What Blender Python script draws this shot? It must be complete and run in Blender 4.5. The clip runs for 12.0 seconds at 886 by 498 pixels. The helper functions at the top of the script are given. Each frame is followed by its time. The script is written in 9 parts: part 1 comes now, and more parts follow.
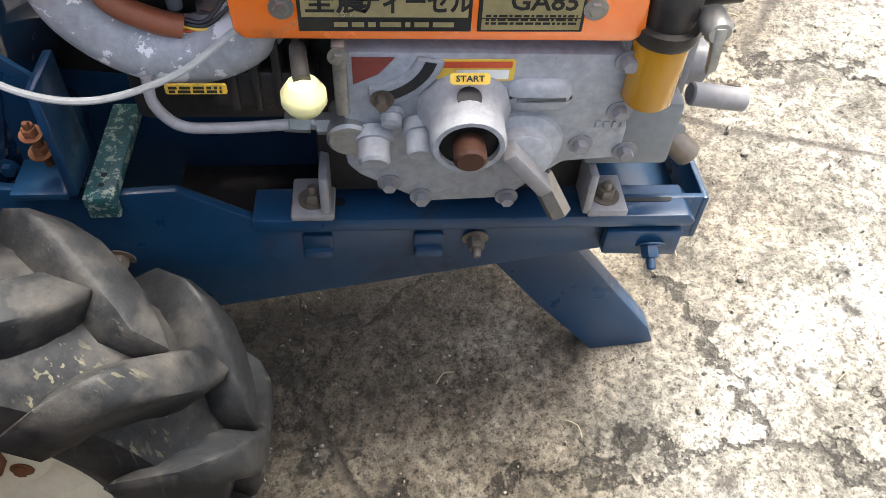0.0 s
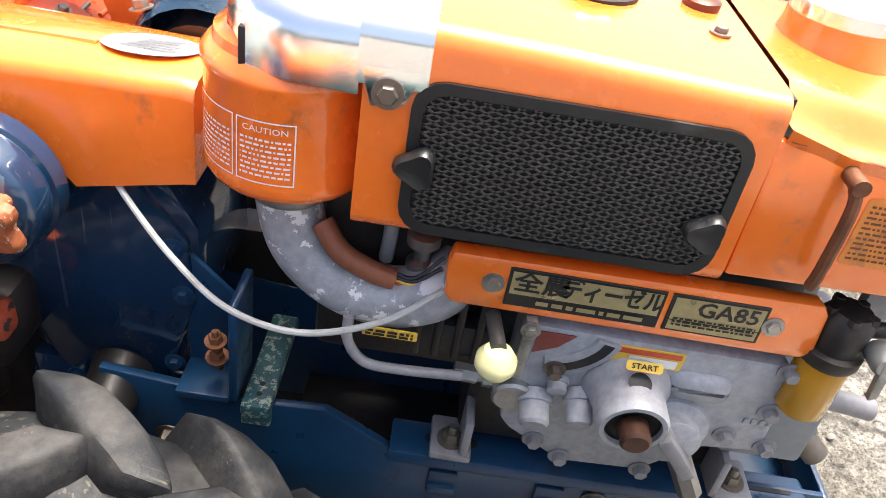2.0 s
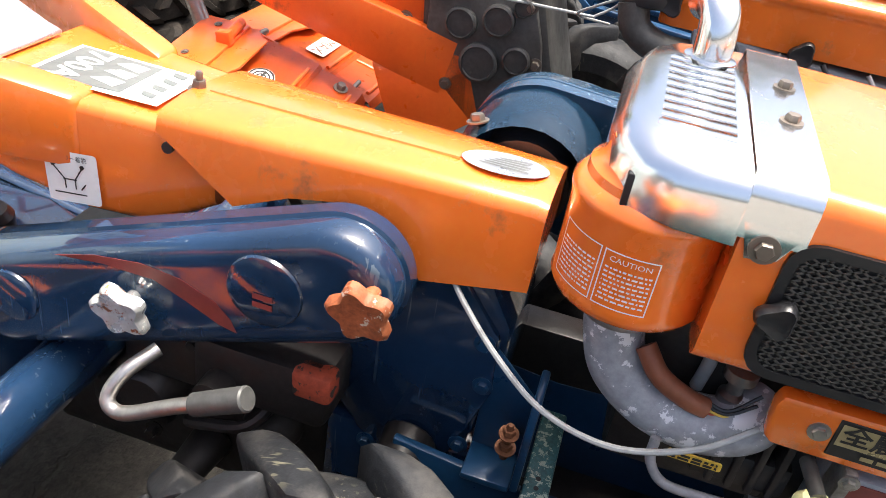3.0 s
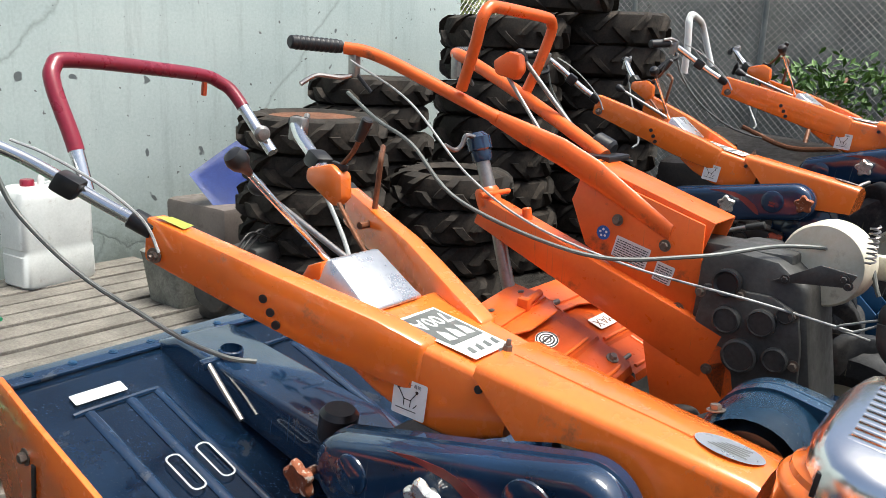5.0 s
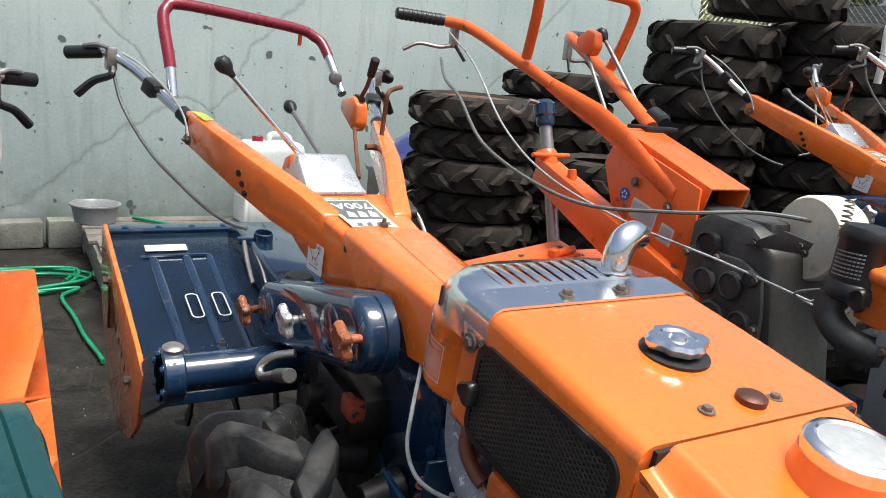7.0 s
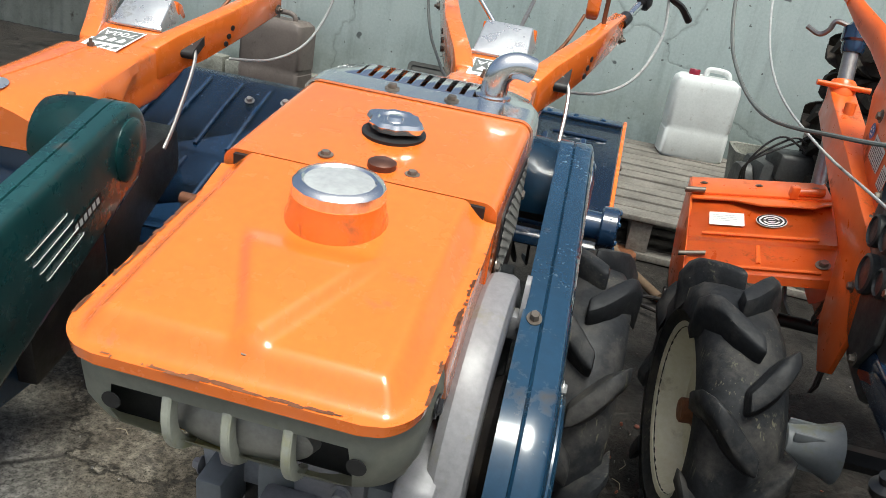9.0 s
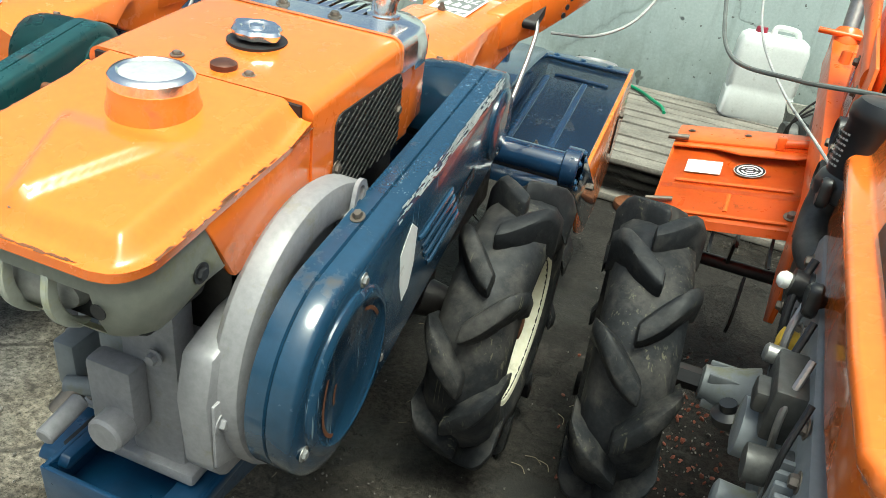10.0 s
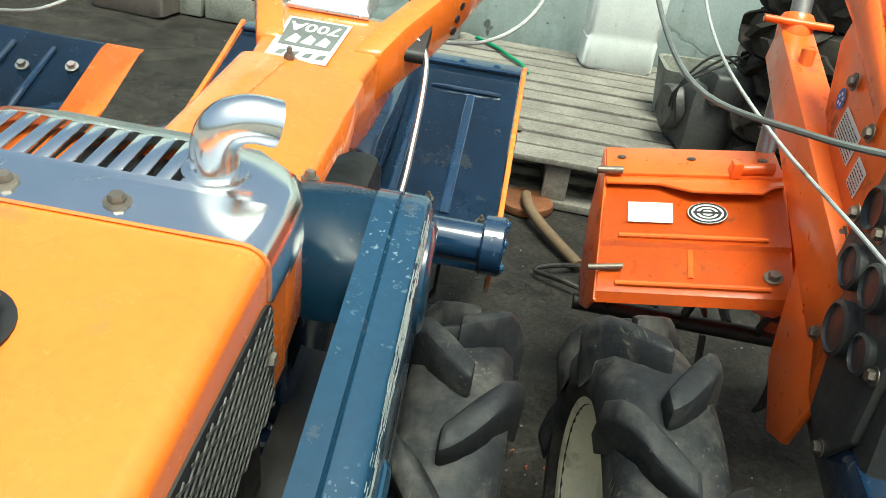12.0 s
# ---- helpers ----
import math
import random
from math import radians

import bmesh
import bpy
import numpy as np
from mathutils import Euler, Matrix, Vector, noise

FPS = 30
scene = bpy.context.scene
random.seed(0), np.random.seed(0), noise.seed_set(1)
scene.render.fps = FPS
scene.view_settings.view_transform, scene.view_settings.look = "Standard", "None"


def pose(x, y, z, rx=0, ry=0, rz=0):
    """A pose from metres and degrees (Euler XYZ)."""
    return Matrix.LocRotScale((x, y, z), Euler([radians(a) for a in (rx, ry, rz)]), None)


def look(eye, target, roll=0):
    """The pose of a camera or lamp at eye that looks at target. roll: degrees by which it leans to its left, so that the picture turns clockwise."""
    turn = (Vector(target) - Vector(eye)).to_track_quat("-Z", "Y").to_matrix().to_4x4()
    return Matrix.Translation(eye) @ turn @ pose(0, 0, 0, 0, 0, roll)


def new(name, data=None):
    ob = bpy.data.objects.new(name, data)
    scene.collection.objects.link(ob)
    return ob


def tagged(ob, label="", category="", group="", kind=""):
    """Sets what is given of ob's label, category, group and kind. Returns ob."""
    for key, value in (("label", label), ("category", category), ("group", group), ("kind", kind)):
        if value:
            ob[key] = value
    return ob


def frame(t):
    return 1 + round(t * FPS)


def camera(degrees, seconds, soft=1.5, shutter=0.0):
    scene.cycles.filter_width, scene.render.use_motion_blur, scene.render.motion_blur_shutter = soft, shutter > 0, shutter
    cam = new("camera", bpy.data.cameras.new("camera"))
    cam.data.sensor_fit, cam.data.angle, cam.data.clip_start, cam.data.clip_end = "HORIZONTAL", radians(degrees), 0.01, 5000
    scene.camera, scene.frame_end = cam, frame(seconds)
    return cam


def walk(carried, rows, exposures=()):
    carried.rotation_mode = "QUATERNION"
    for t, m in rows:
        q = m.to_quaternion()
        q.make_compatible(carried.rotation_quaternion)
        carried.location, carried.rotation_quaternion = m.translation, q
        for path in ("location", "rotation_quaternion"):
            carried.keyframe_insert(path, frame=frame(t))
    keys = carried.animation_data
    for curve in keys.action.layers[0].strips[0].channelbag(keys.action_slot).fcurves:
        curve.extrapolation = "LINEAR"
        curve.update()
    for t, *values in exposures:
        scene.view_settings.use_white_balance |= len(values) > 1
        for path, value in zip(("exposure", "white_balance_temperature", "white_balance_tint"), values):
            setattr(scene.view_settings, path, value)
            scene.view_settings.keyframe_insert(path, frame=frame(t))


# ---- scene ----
import functools

# ---- camera ----
PATH = [
    (0, (-0.723, -0.522, 1.01), (0.59, -0.45, -0.496), -9.0),
    (0.5, (-0.728, -0.527, 1.025), (0.747, -0.581, -0.324), -3.4),
    (1, (-0.724, -0.522, 1.025), (0.854, -0.639, -0.198), -0.6),
    (1.5, (-0.714, -0.461, 1.056), (0.904, -0.507, -0.119), 0.0),
    (2, (-0.717, -0.387, 1.099), (0.916, -0.287, -0.051), 0.1),
    (2.5, (-0.732, -0.303, 1.141), (0.913, 0.006, 0.047), 0.0),
    (3, (-0.76, -0.226, 1.171), (0.891, 0.257, 0.15), 0.4),
    (3.5, (-0.82, -0.123, 1.216), (0.832, 0.546, 0.31), 1.4),
    (3.7, (-0.839, -0.093, 1.231), (0.803, 0.66, 0.374), 1.6),
    (5.3, (-1.024, -0.451, 1.306), (0.484, 0.802, 0.907), 2.5),
    (5.5, (-1.007, -0.521, 1.303), (0.458, 0.784, 0.914), 2.8),
    (6, (-0.906, -0.679, 1.254), (0.409, 0.773, 0.848), 3.7),
    (6.5, (-0.784, -0.859, 1.218), (0.386, 0.708, 0.799), 4.5),
    (6.7, (-0.767, -0.943, 1.202), (0.351, 0.66, 0.775), 4.8),
    (8.3, (-0.1, -1.502, 1.117), (0.114, 0.404, 0.55), 8.8),
    (8.5, (-0.015, -1.511, 1.104), (0.035, 0.394, 0.497), 9.3),
    (9, (0.234, -1.467, 1.122), (-0.056, 0.383, 0.42), 9.9),
    (9.5, (0.47, -1.459, 1.124), (-0.033, 0.312, 0.343), 10.4),
    (10, (0.594, -1.449, 1.129), (0.082, 0.298, 0.301), 10.5),
    (10.5, (0.553, -1.39, 1.135), (0.228, 0.399, 0.302), 10.2),
    (11, (0.429, -1.265, 1.129), (0.284, 0.537, 0.272), 9.8),
    (11.5, (0.379, -1.041, 1.194), (0.276, 0.745, 0.3), 9.7),
    (12, (0.309, -0.852, 1.204), (0.217, 0.914, 0.27), 9.0),
]

cam = camera(58.2, 12.0, soft=0.75, shutter=0.0)
walk(cam, [(t, look(e, g, r)) for t, e, g, r in PATH],
     exposures=[(0.0, 2.06, 6500, 6), (2.6, 1.74, 6500, 9), (3.7, 1.20, 6300, 6), (5.3, 0.63, 6150, 4), (6.7, 0.53, 6150, 4), (8.3, 0.20, 6050, 3), (9.2, 0.26, 6100, -1), (10.2, 0.84, 6200, -12), (12.0, 0.84, 6200, -14)])

# ---- world and sun ----
world = bpy.data.worlds.new("sky")
scene.world = world
world.use_nodes = True
sky = world.node_tree.nodes.new("ShaderNodeTexSky")
sky.sky_type, sky.sun_disc = "NISHITA", False
sky.sun_elevation, sky.sun_rotation = radians(71), radians(156)
sky.dust_density, sky.air_density, sky.ozone_density = 7.0, 0.7, 0.5
world.node_tree.links.new(sky.outputs[0], world.node_tree.nodes["Background"].inputs[0])
world.node_tree.nodes["Background"].inputs[1].default_value = 0.126
sun = new("sun", bpy.data.lights.new("sun", "SUN"))
sun.data.energy, sun.data.angle, sun.data.color = 2.9, radians(24), (1.0, 0.95, 0.88)
sun.matrix_world = look((0.35, -0.80, 2.5), (0, 0, 0))


# ---- materials ----
def nodes_of(name):
    m = bpy.data.materials.new(name)
    m.use_nodes = True
    nt = m.node_tree
    return m, nt, nt.nodes["Principled BSDF"]


def add(nt, kind, **values):
    n = nt.nodes.new(kind)
    for k, v in values.items():
        n.inputs[k].default_value = v
    return n


def noise_at(nt, coord, scale, detail=4.0, rough=0.55):
    n = add(nt, "ShaderNodeTexNoise", Scale=scale, Detail=detail, Roughness=rough)
    nt.links.new(coord, n.inputs["Vector"])
    return n.outputs["Fac"]


def ramp(nt, fac, stops):
    r = nt.nodes.new("ShaderNodeValToRGB")
    el = r.color_ramp.elements
    while len(el) < len(stops):
        el.new(0.5)
    for e, (p, c) in zip(el, stops):
        e.position = p
        e.color = (*c, 1) if isinstance(c, tuple) else (c, c, c, 1)
    nt.links.new(fac, r.inputs[0])
    return r.outputs[0]


def blend(nt, fac, a, b, mode="MIX"):
    n = nt.nodes.new("ShaderNodeMixRGB")
    n.blend_type = mode
    for i, (sock, v) in enumerate(zip(n.inputs, (fac, a, b))):
        if isinstance(v, (int, float)):
            sock.default_value = v if i == 0 else (v, v, v, 1)
        elif isinstance(v, tuple):
            sock.default_value = (*v, 1)
        else:
            nt.links.new(v, sock)
    return n.outputs[0]


def surface(name, base, rough=0.5, metal=0.0, coat=0.0, vary=0.25, grain=0.12, chips=0.0, chip=(0.05, 0.03, 0.02), dirt=0.0,
            soil=(0.06, 0.05, 0.04), bump=0.15, size=1.0, spec=0.5, rough_vary=0.25, coat_rough=0.08, scratch=0.0, mark=(0.2, 0.2, 0.19)):
    """A worn surface: slow and fine changes of colour, chipped spots, dirt in cloudy patches, uneven gloss and fine relief."""
    m, nt, b = nodes_of(name)
    co = nt.nodes.new("ShaderNodeTexCoord").outputs["Object"]
    info = nt.nodes.new("ShaderNodeObjectInfo").outputs["Random"]
    shift = nt.nodes.new("ShaderNodeVectorMath")
    shift.operation = "MULTIPLY_ADD"
    comb = nt.nodes.new("ShaderNodeCombineXYZ")
    for i in range(3):
        nt.links.new(info, comb.inputs[i])
    nt.links.new(comb.outputs[0], shift.inputs[0])
    shift.inputs[1].default_value = (7, 13, 5)
    nt.links.new(co, shift.inputs[2])
    co = shift.outputs[0]
    big = noise_at(nt, co, 5 * size, 3)
    fine = noise_at(nt, co, 90 * size, 5, 0.65)
    c = ramp(nt, big, [(0.3, tuple(v * (1 - vary) for v in base)), (0.7, tuple(min(1, v * (1 + vary)) for v in base))])
    c = blend(nt, grain, c, ramp(nt, fine, [(0.3, 0.0), (0.7, 1.0)]), "OVERLAY")
    if dirt:
        d = ramp(nt, noise_at(nt, co, 11 * size, 8, 0.7), [(0.62 - dirt * 0.3, 0.0), (0.75, 1.0)])
        c = blend(nt, d, c, soil)
        rd = d
    else:
        rd = None
    if chips:
        k = ramp(nt, noise_at(nt, co, 38 * size, 6, 0.7), [(0.74 - chips * 0.2, 0.0), (0.76 - chips * 0.2, 1.0)])
        c = blend(nt, k, c, chip)
    if scratch:
        # thin rubbed lines in two directions, broken up by patches
        for turn, span in ((0.5, 4.0), (-0.9, 6.0)):
            mp = add(nt, "ShaderNodeMapping", Scale=(150, 150, span), Rotation=(turn, turn * 0.7, 0.3))
            nt.links.new(co, mp.inputs["Vector"])
            line = ramp(nt, noise_at(nt, mp.outputs[0], 1.0, 2, 0.5), [(0.70 - 0.06 * scratch, 0.0), (0.73 - 0.06 * scratch, 1.0)])
            patch = ramp(nt, noise_at(nt, co, 9, 3), [(0.5, 0.0), (0.66, 0.6)])
            c = blend(nt, blend(nt, 1.0, line, patch, "MULTIPLY"), c, mark)
    nt.links.new(c, b.inputs["Base Color"])
    r = ramp(nt, noise_at(nt, co, 23 * size, 6, 0.6), [(0.3, max(0.02, rough * (1 - rough_vary))), (0.7, min(1, rough * (1 + rough_vary)))])
    if rd is not None:
        r = blend(nt, rd, r, (0.8, 0.8, 0.8))
    nt.links.new(r, b.inputs["Roughness"])
    b.inputs["Metallic"].default_value = metal
    b.inputs["Coat Weight"].default_value = coat
    b.inputs["Coat Roughness"].default_value = coat_rough
    b.inputs["Specular IOR Level"].default_value = spec
    if bump:
        n = add(nt, "ShaderNodeBump", Strength=bump, Distance=0.002)
        nt.links.new(blend(nt, 0.5, fine, big), n.inputs["Height"])
        nt.links.new(n.outputs[0], b.inputs["Normal"])
    return m


ORANGE = surface("orange_paint", (0.86, 0.185, 0.022), 0.25, coat=0.9, vary=0.07, grain=0.05, chips=0.06, bump=0.05, dirt=0.03, soil=(0.25, 0.09, 0.03))
ORANGE_OLD = surface("faded_orange_paint", (0.78, 0.13, 0.016), 0.34, coat=0.2, vary=0.12, grain=0.08, chips=0.15, bump=0.08, dirt=0.12, soil=(0.12, 0.06, 0.03), scratch=0.4, mark=(0.3, 0.12, 0.05))
NAVY = surface("dark_blue_paint", (0.010, 0.030, 0.070), 0.09, coat=0.8, vary=0.25, grain=0.08, chips=0.03, chip=(0.2, 0.22, 0.22), bump=0.06, dirt=0.05, soil=(0.05, 0.055, 0.06), scratch=0.5, mark=(0.12, 0.15, 0.17))
BLUE = surface("blue_frame_paint", (0.008, 0.042, 0.100), 0.34, coat=0.2, vary=0.3, grain=0.12, chips=0.1, chip=(0.04, 0.03, 0.03), bump=0.1, dirt=0.16, soil=(0.02, 0.022, 0.026))
BELT_BLUE = surface("scratched_blue_paint", (0.013, 0.044, 0.085), 0.22, coat=0.6, vary=0.2, grain=0.1, chips=0.08, chip=(0.5, 0.56, 0.55), bump=0.06, dirt=0.05, scratch=0.6, mark=(0.3, 0.36, 0.37))
TEAL = surface("teal_worn_paint", (0.025, 0.10, 0.11), 0.4, vary=0.3, grain=0.3, chips=1.0, chip=(0.3, 0.36, 0.30), bump=0.15, size=2.6)
GREEN = surface("dark_green_paint", (0.010, 0.052, 0.054), 0.3, coat=0.3, vary=0.2, chips=0.05, bump=0.06, dirt=0.05)
GREY = surface("grey_engine_paint", (0.315, 0.325, 0.345), 0.45, coat=0.08, vary=0.16, grain=0.2, chips=0.2, chip=(0.1, 0.09, 0.08), bump=0.25, dirt=0.1, soil=(0.2, 0.19, 0.18))
ELBOW = surface("chipped_grey_paint", (0.33, 0.34, 0.36), 0.42, vary=0.15, grain=0.2, chips=0.95, chip=(0.74, 0.74, 0.75), bump=0.3, dirt=0.1, soil=(0.14, 0.13, 0.12))
PALE = surface("pale_grey_paint", (0.185, 0.20, 0.212), 0.40, vary=0.1, grain=0.08, chips=0.06, chip=(0.12, 0.08, 0.05), bump=0.15, dirt=0.22, soil=(0.17, 0.165, 0.08))
GRILLE = surface("dull_grey_green_paint", (0.42, 0.43, 0.36), 0.45, vary=0.2, grain=0.1, chips=0.1, chip=(0.45, 0.42, 0.12), bump=0.12, dirt=0.38, soil=(0.36, 0.34, 0.13))
GUARD = surface("stained_guard_paint", (0.24, 0.235, 0.245), 0.38, vary=0.14, grain=0.15, chips=0.16, chip=(0.10, 0.08, 0.06), bump=0.2, dirt=0.16, soil=(0.19, 0.17, 0.09))
CAST = surface("cast_grey_metal", (0.06, 0.06, 0.057), 0.5, metal=0.25, vary=0.3, grain=0.25, chips=0.1, bump=0.5, dirt=0.25, soil=(0.04, 0.035, 0.03))
ALLOY = surface("dull_aluminium", (0.33, 0.33, 0.315), 0.42, metal=0.7, vary=0.15, grain=0.15, bump=0.3, dirt=0.25, soil=(0.15, 0.13, 0.1))
OILY = surface("oily_dark_metal", (0.022, 0.019, 0.018), 0.42, metal=0.2, vary=0.4, grain=0.3, bump=0.5, dirt=0.25, soil=(0.055, 0.043, 0.032))
# near-black colour standing in for shade inside gaps, holes and openings
SHADOW = surface("recess_shade_black", (0.012, 0.012, 0.013), 0.6, vary=0.3, bump=0.3)
CHROME = surface("worn_chrome", (0.90, 0.90, 0.89), 0.18, metal=1.0, vary=0.04, grain=0.05, chips=0.06, chip=(0.3, 0.22, 0.16), bump=0.03, dirt=0.04, soil=(0.3, 0.27, 0.22))
STEEL = surface("dull_steel", (0.4, 0.38, 0.36), 0.38, metal=0.9, vary=0.2, grain=0.15, chips=0.1, chip=(0.14, 0.06, 0.02), bump=0.15)
BOLT = surface("aged_bolt_steel", (0.2, 0.17, 0.14), 0.45, metal=0.7, vary=0.3, chips=0.25, chip=(0.16, 0.06, 0.02), bump=0.2)
RUST = surface("rusty_steel", (0.17, 0.065, 0.028), 0.6, metal=0.3, vary=0.45, grain=0.3, chips=0.25, chip=(0.5, 0.42, 0.3), bump=0.5)
MESH = surface("dusty_black_wire", (0.055, 0.053, 0.048), 0.5, metal=0.2, vary=0.4, grain=0.3, chips=0.25, chip=(0.2, 0.17, 0.13), bump=0.1)
KNOB_RUST = surface("flaking_orange_rust", (0.30, 0.085, 0.03), 0.6, metal=0.15, vary=0.5, grain=0.35, chips=0.75, chip=(0.6, 0.52, 0.42), dirt=0.2, soil=(0.09, 0.04, 0.025), bump=0.7, size=2.0)
KNOB_WORN = surface("peeling_chrome", (0.62, 0.62, 0.58), 0.3, metal=0.6, vary=0.25, grain=0.3, chips=0.8, chip=(0.36, 0.12, 0.04), dirt=0.15, soil=(0.1, 0.08, 0.06), bump=0.5, size=2.0)
FLAKY_RED = surface("flaking_red_paint", (0.42, 0.07, 0.03), 0.6, vary=0.3, grain=0.3, chips=0.9, chip=(0.03, 0.025, 0.022), bump=0.7)
COPPER = surface("brown_oxide_steel", (0.1, 0.045, 0.03), 0.45, metal=0.5, vary=0.3, bump=0.2)
RUBBER = surface("tyre_rubber", (0.013, 0.014, 0.016), 0.58, vary=0.3, grain=0.35, chips=0.22, chip=(0.13, 0.125, 0.11), bump=0.8, dirt=0.5, soil=(0.080, 0.074, 0.067), spec=0.25, scratch=1.0, mark=(0.16, 0.15, 0.10))
OLD_RUBBER = surface("dusty_tyre_rubber", (0.030, 0.026, 0.022), 0.75, vary=0.3, grain=0.3, bump=0.5, dirt=0.45, soil=(0.075, 0.058, 0.045), spec=0.15)
BLACK = surface("black_plastic", (0.014, 0.014, 0.015), 0.38, vary=0.2, bump=0.15, dirt=0.06, soil=(0.07, 0.065, 0.06))
CABLE = surface("pale_cable_sheath", (0.36, 0.37, 0.36), 0.5, vary=0.2, dirt=0.15, bump=0.1)
CABLE_DARK = surface("grey_cable_sheath", (0.13, 0.14, 0.13), 0.45, vary=0.2, dirt=0.1)
WHITE = surface("white_print", (0.78, 0.78, 0.75), 0.45, vary=0.06, dirt=0.1, soil=(0.4, 0.36, 0.3), bump=0.03)
CREAM = surface("cream_plastic", (0.74, 0.7, 0.36), 0.35, vary=0.08, dirt=0.06, soil=(0.3, 0.25, 0.12), bump=0.05)
RIM = surface("cream_rim_paint", (0.66, 0.63, 0.5), 0.42, vary=0.1, chips=0.16, chip=(0.14, 0.07, 0.03), dirt=0.2, soil=(0.25, 0.2, 0.13))
SILVER = surface("silver_label_foil", (0.62, 0.63, 0.64), 0.3, metal=0.8, vary=0.06, dirt=0.05, bump=0.03)
GOLD = surface("gold_label_foil", (0.46, 0.38, 0.2), 0.35, metal=0.6, vary=0.12, dirt=0.1, bump=0.03)
LABEL = surface("orange_label_foil", (0.66, 0.22, 0.035), 0.35, vary=0.1, dirt=0.1, bump=0.03)
INK = surface("black_print", (0.015, 0.014, 0.013), 0.4, vary=0.1, bump=0.02)
SCRAPE = surface("bare_scraped_metal", (0.5, 0.55, 0.54), 0.5, metal=0.3, vary=0.4, grain=0.3, chips=0.5, chip=(0.03, 0.08, 0.12), bump=0.2)
RED_TAPE = surface("dark_red_tape", (0.23, 0.012, 0.03), 0.3, coat=0.3, vary=0.2, grain=0.1, chips=0.12, chip=(0.5, 0.3, 0.32), bump=0.2)
RED_PRINT = surface("red_print", (0.62, 0.09, 0.03), 0.4, vary=0.12)
DULL_RED = surface("dull_red_print", (0.2, 0.035, 0.03), 0.4, vary=0.3)
YELLOW = surface("yellow_label", (0.78, 0.5, 0.06), 0.4, vary=0.12, dirt=0.1)
BLUE_PRINT = surface("blue_print", (0.02, 0.1, 0.4), 0.4, vary=0.1)
GREEN_HOSE = surface("green_hose", (0.01, 0.2, 0.09), 0.35, vary=0.2, bump=0.05)
BLUE_PLASTIC = surface("blue_plastic", (0.012, 0.05, 0.3), 0.45, vary=0.2)
JUG = surface("translucent_white_plastic", (0.66, 0.68, 0.66), 0.4, vary=0.1, dirt=0.12, soil=(0.4, 0.38, 0.34), bump=0.05)
BROWN_JUG = surface("dirty_brown_plastic", (0.14, 0.115, 0.1), 0.5, vary=0.2, dirt=0.15)
WOOD = surface("weathered_grey_wood", (0.165, 0.15, 0.128), 0.85, vary=0.3, grain=0.35, bump=0.6, dirt=0.25, soil=(0.12, 0.1, 0.08))
WRAP = surface("copper_tape_wrap", (0.26, 0.09, 0.045), 0.5, metal=0.2, vary=0.3, bump=0.5)
PINK = surface("pink_plastic", (0.7, 0.07, 0.4), 0.5, vary=0.1)
BLOCK = surface("mossy_concrete", (0.2, 0.2, 0.17), 0.9, vary=0.35, grain=0.3, bump=0.7, dirt=0.3, soil=(0.08, 0.08, 0.06))
WINDOW = surface("milky_window", (0.40, 0.41, 0.41), 0.12, vary=0.08, dirt=0.06, bump=0.0)
MAT_RUBBER = surface("grey_rubber_mat", (0.06, 0.06, 0.055), 0.7, vary=0.2, dirt=0.2)


def glass_of(name, colour, rough=0.05, clear=0.85):
    m, nt, b = nodes_of(name)
    b.inputs["Base Color"].default_value = (*colour, 1)
    b.inputs["Transmission Weight"].default_value = clear
    b.inputs["Roughness"].default_value = rough
    b.inputs["IOR"].default_value = 1.46
    return m


AMBER = glass_of("amber_glass", (0.62, 0.30, 0.02), 0.05, 0.25)
CLEAR = glass_of("clear_cap_glass", (0.9, 0.92, 0.93), 0.12)


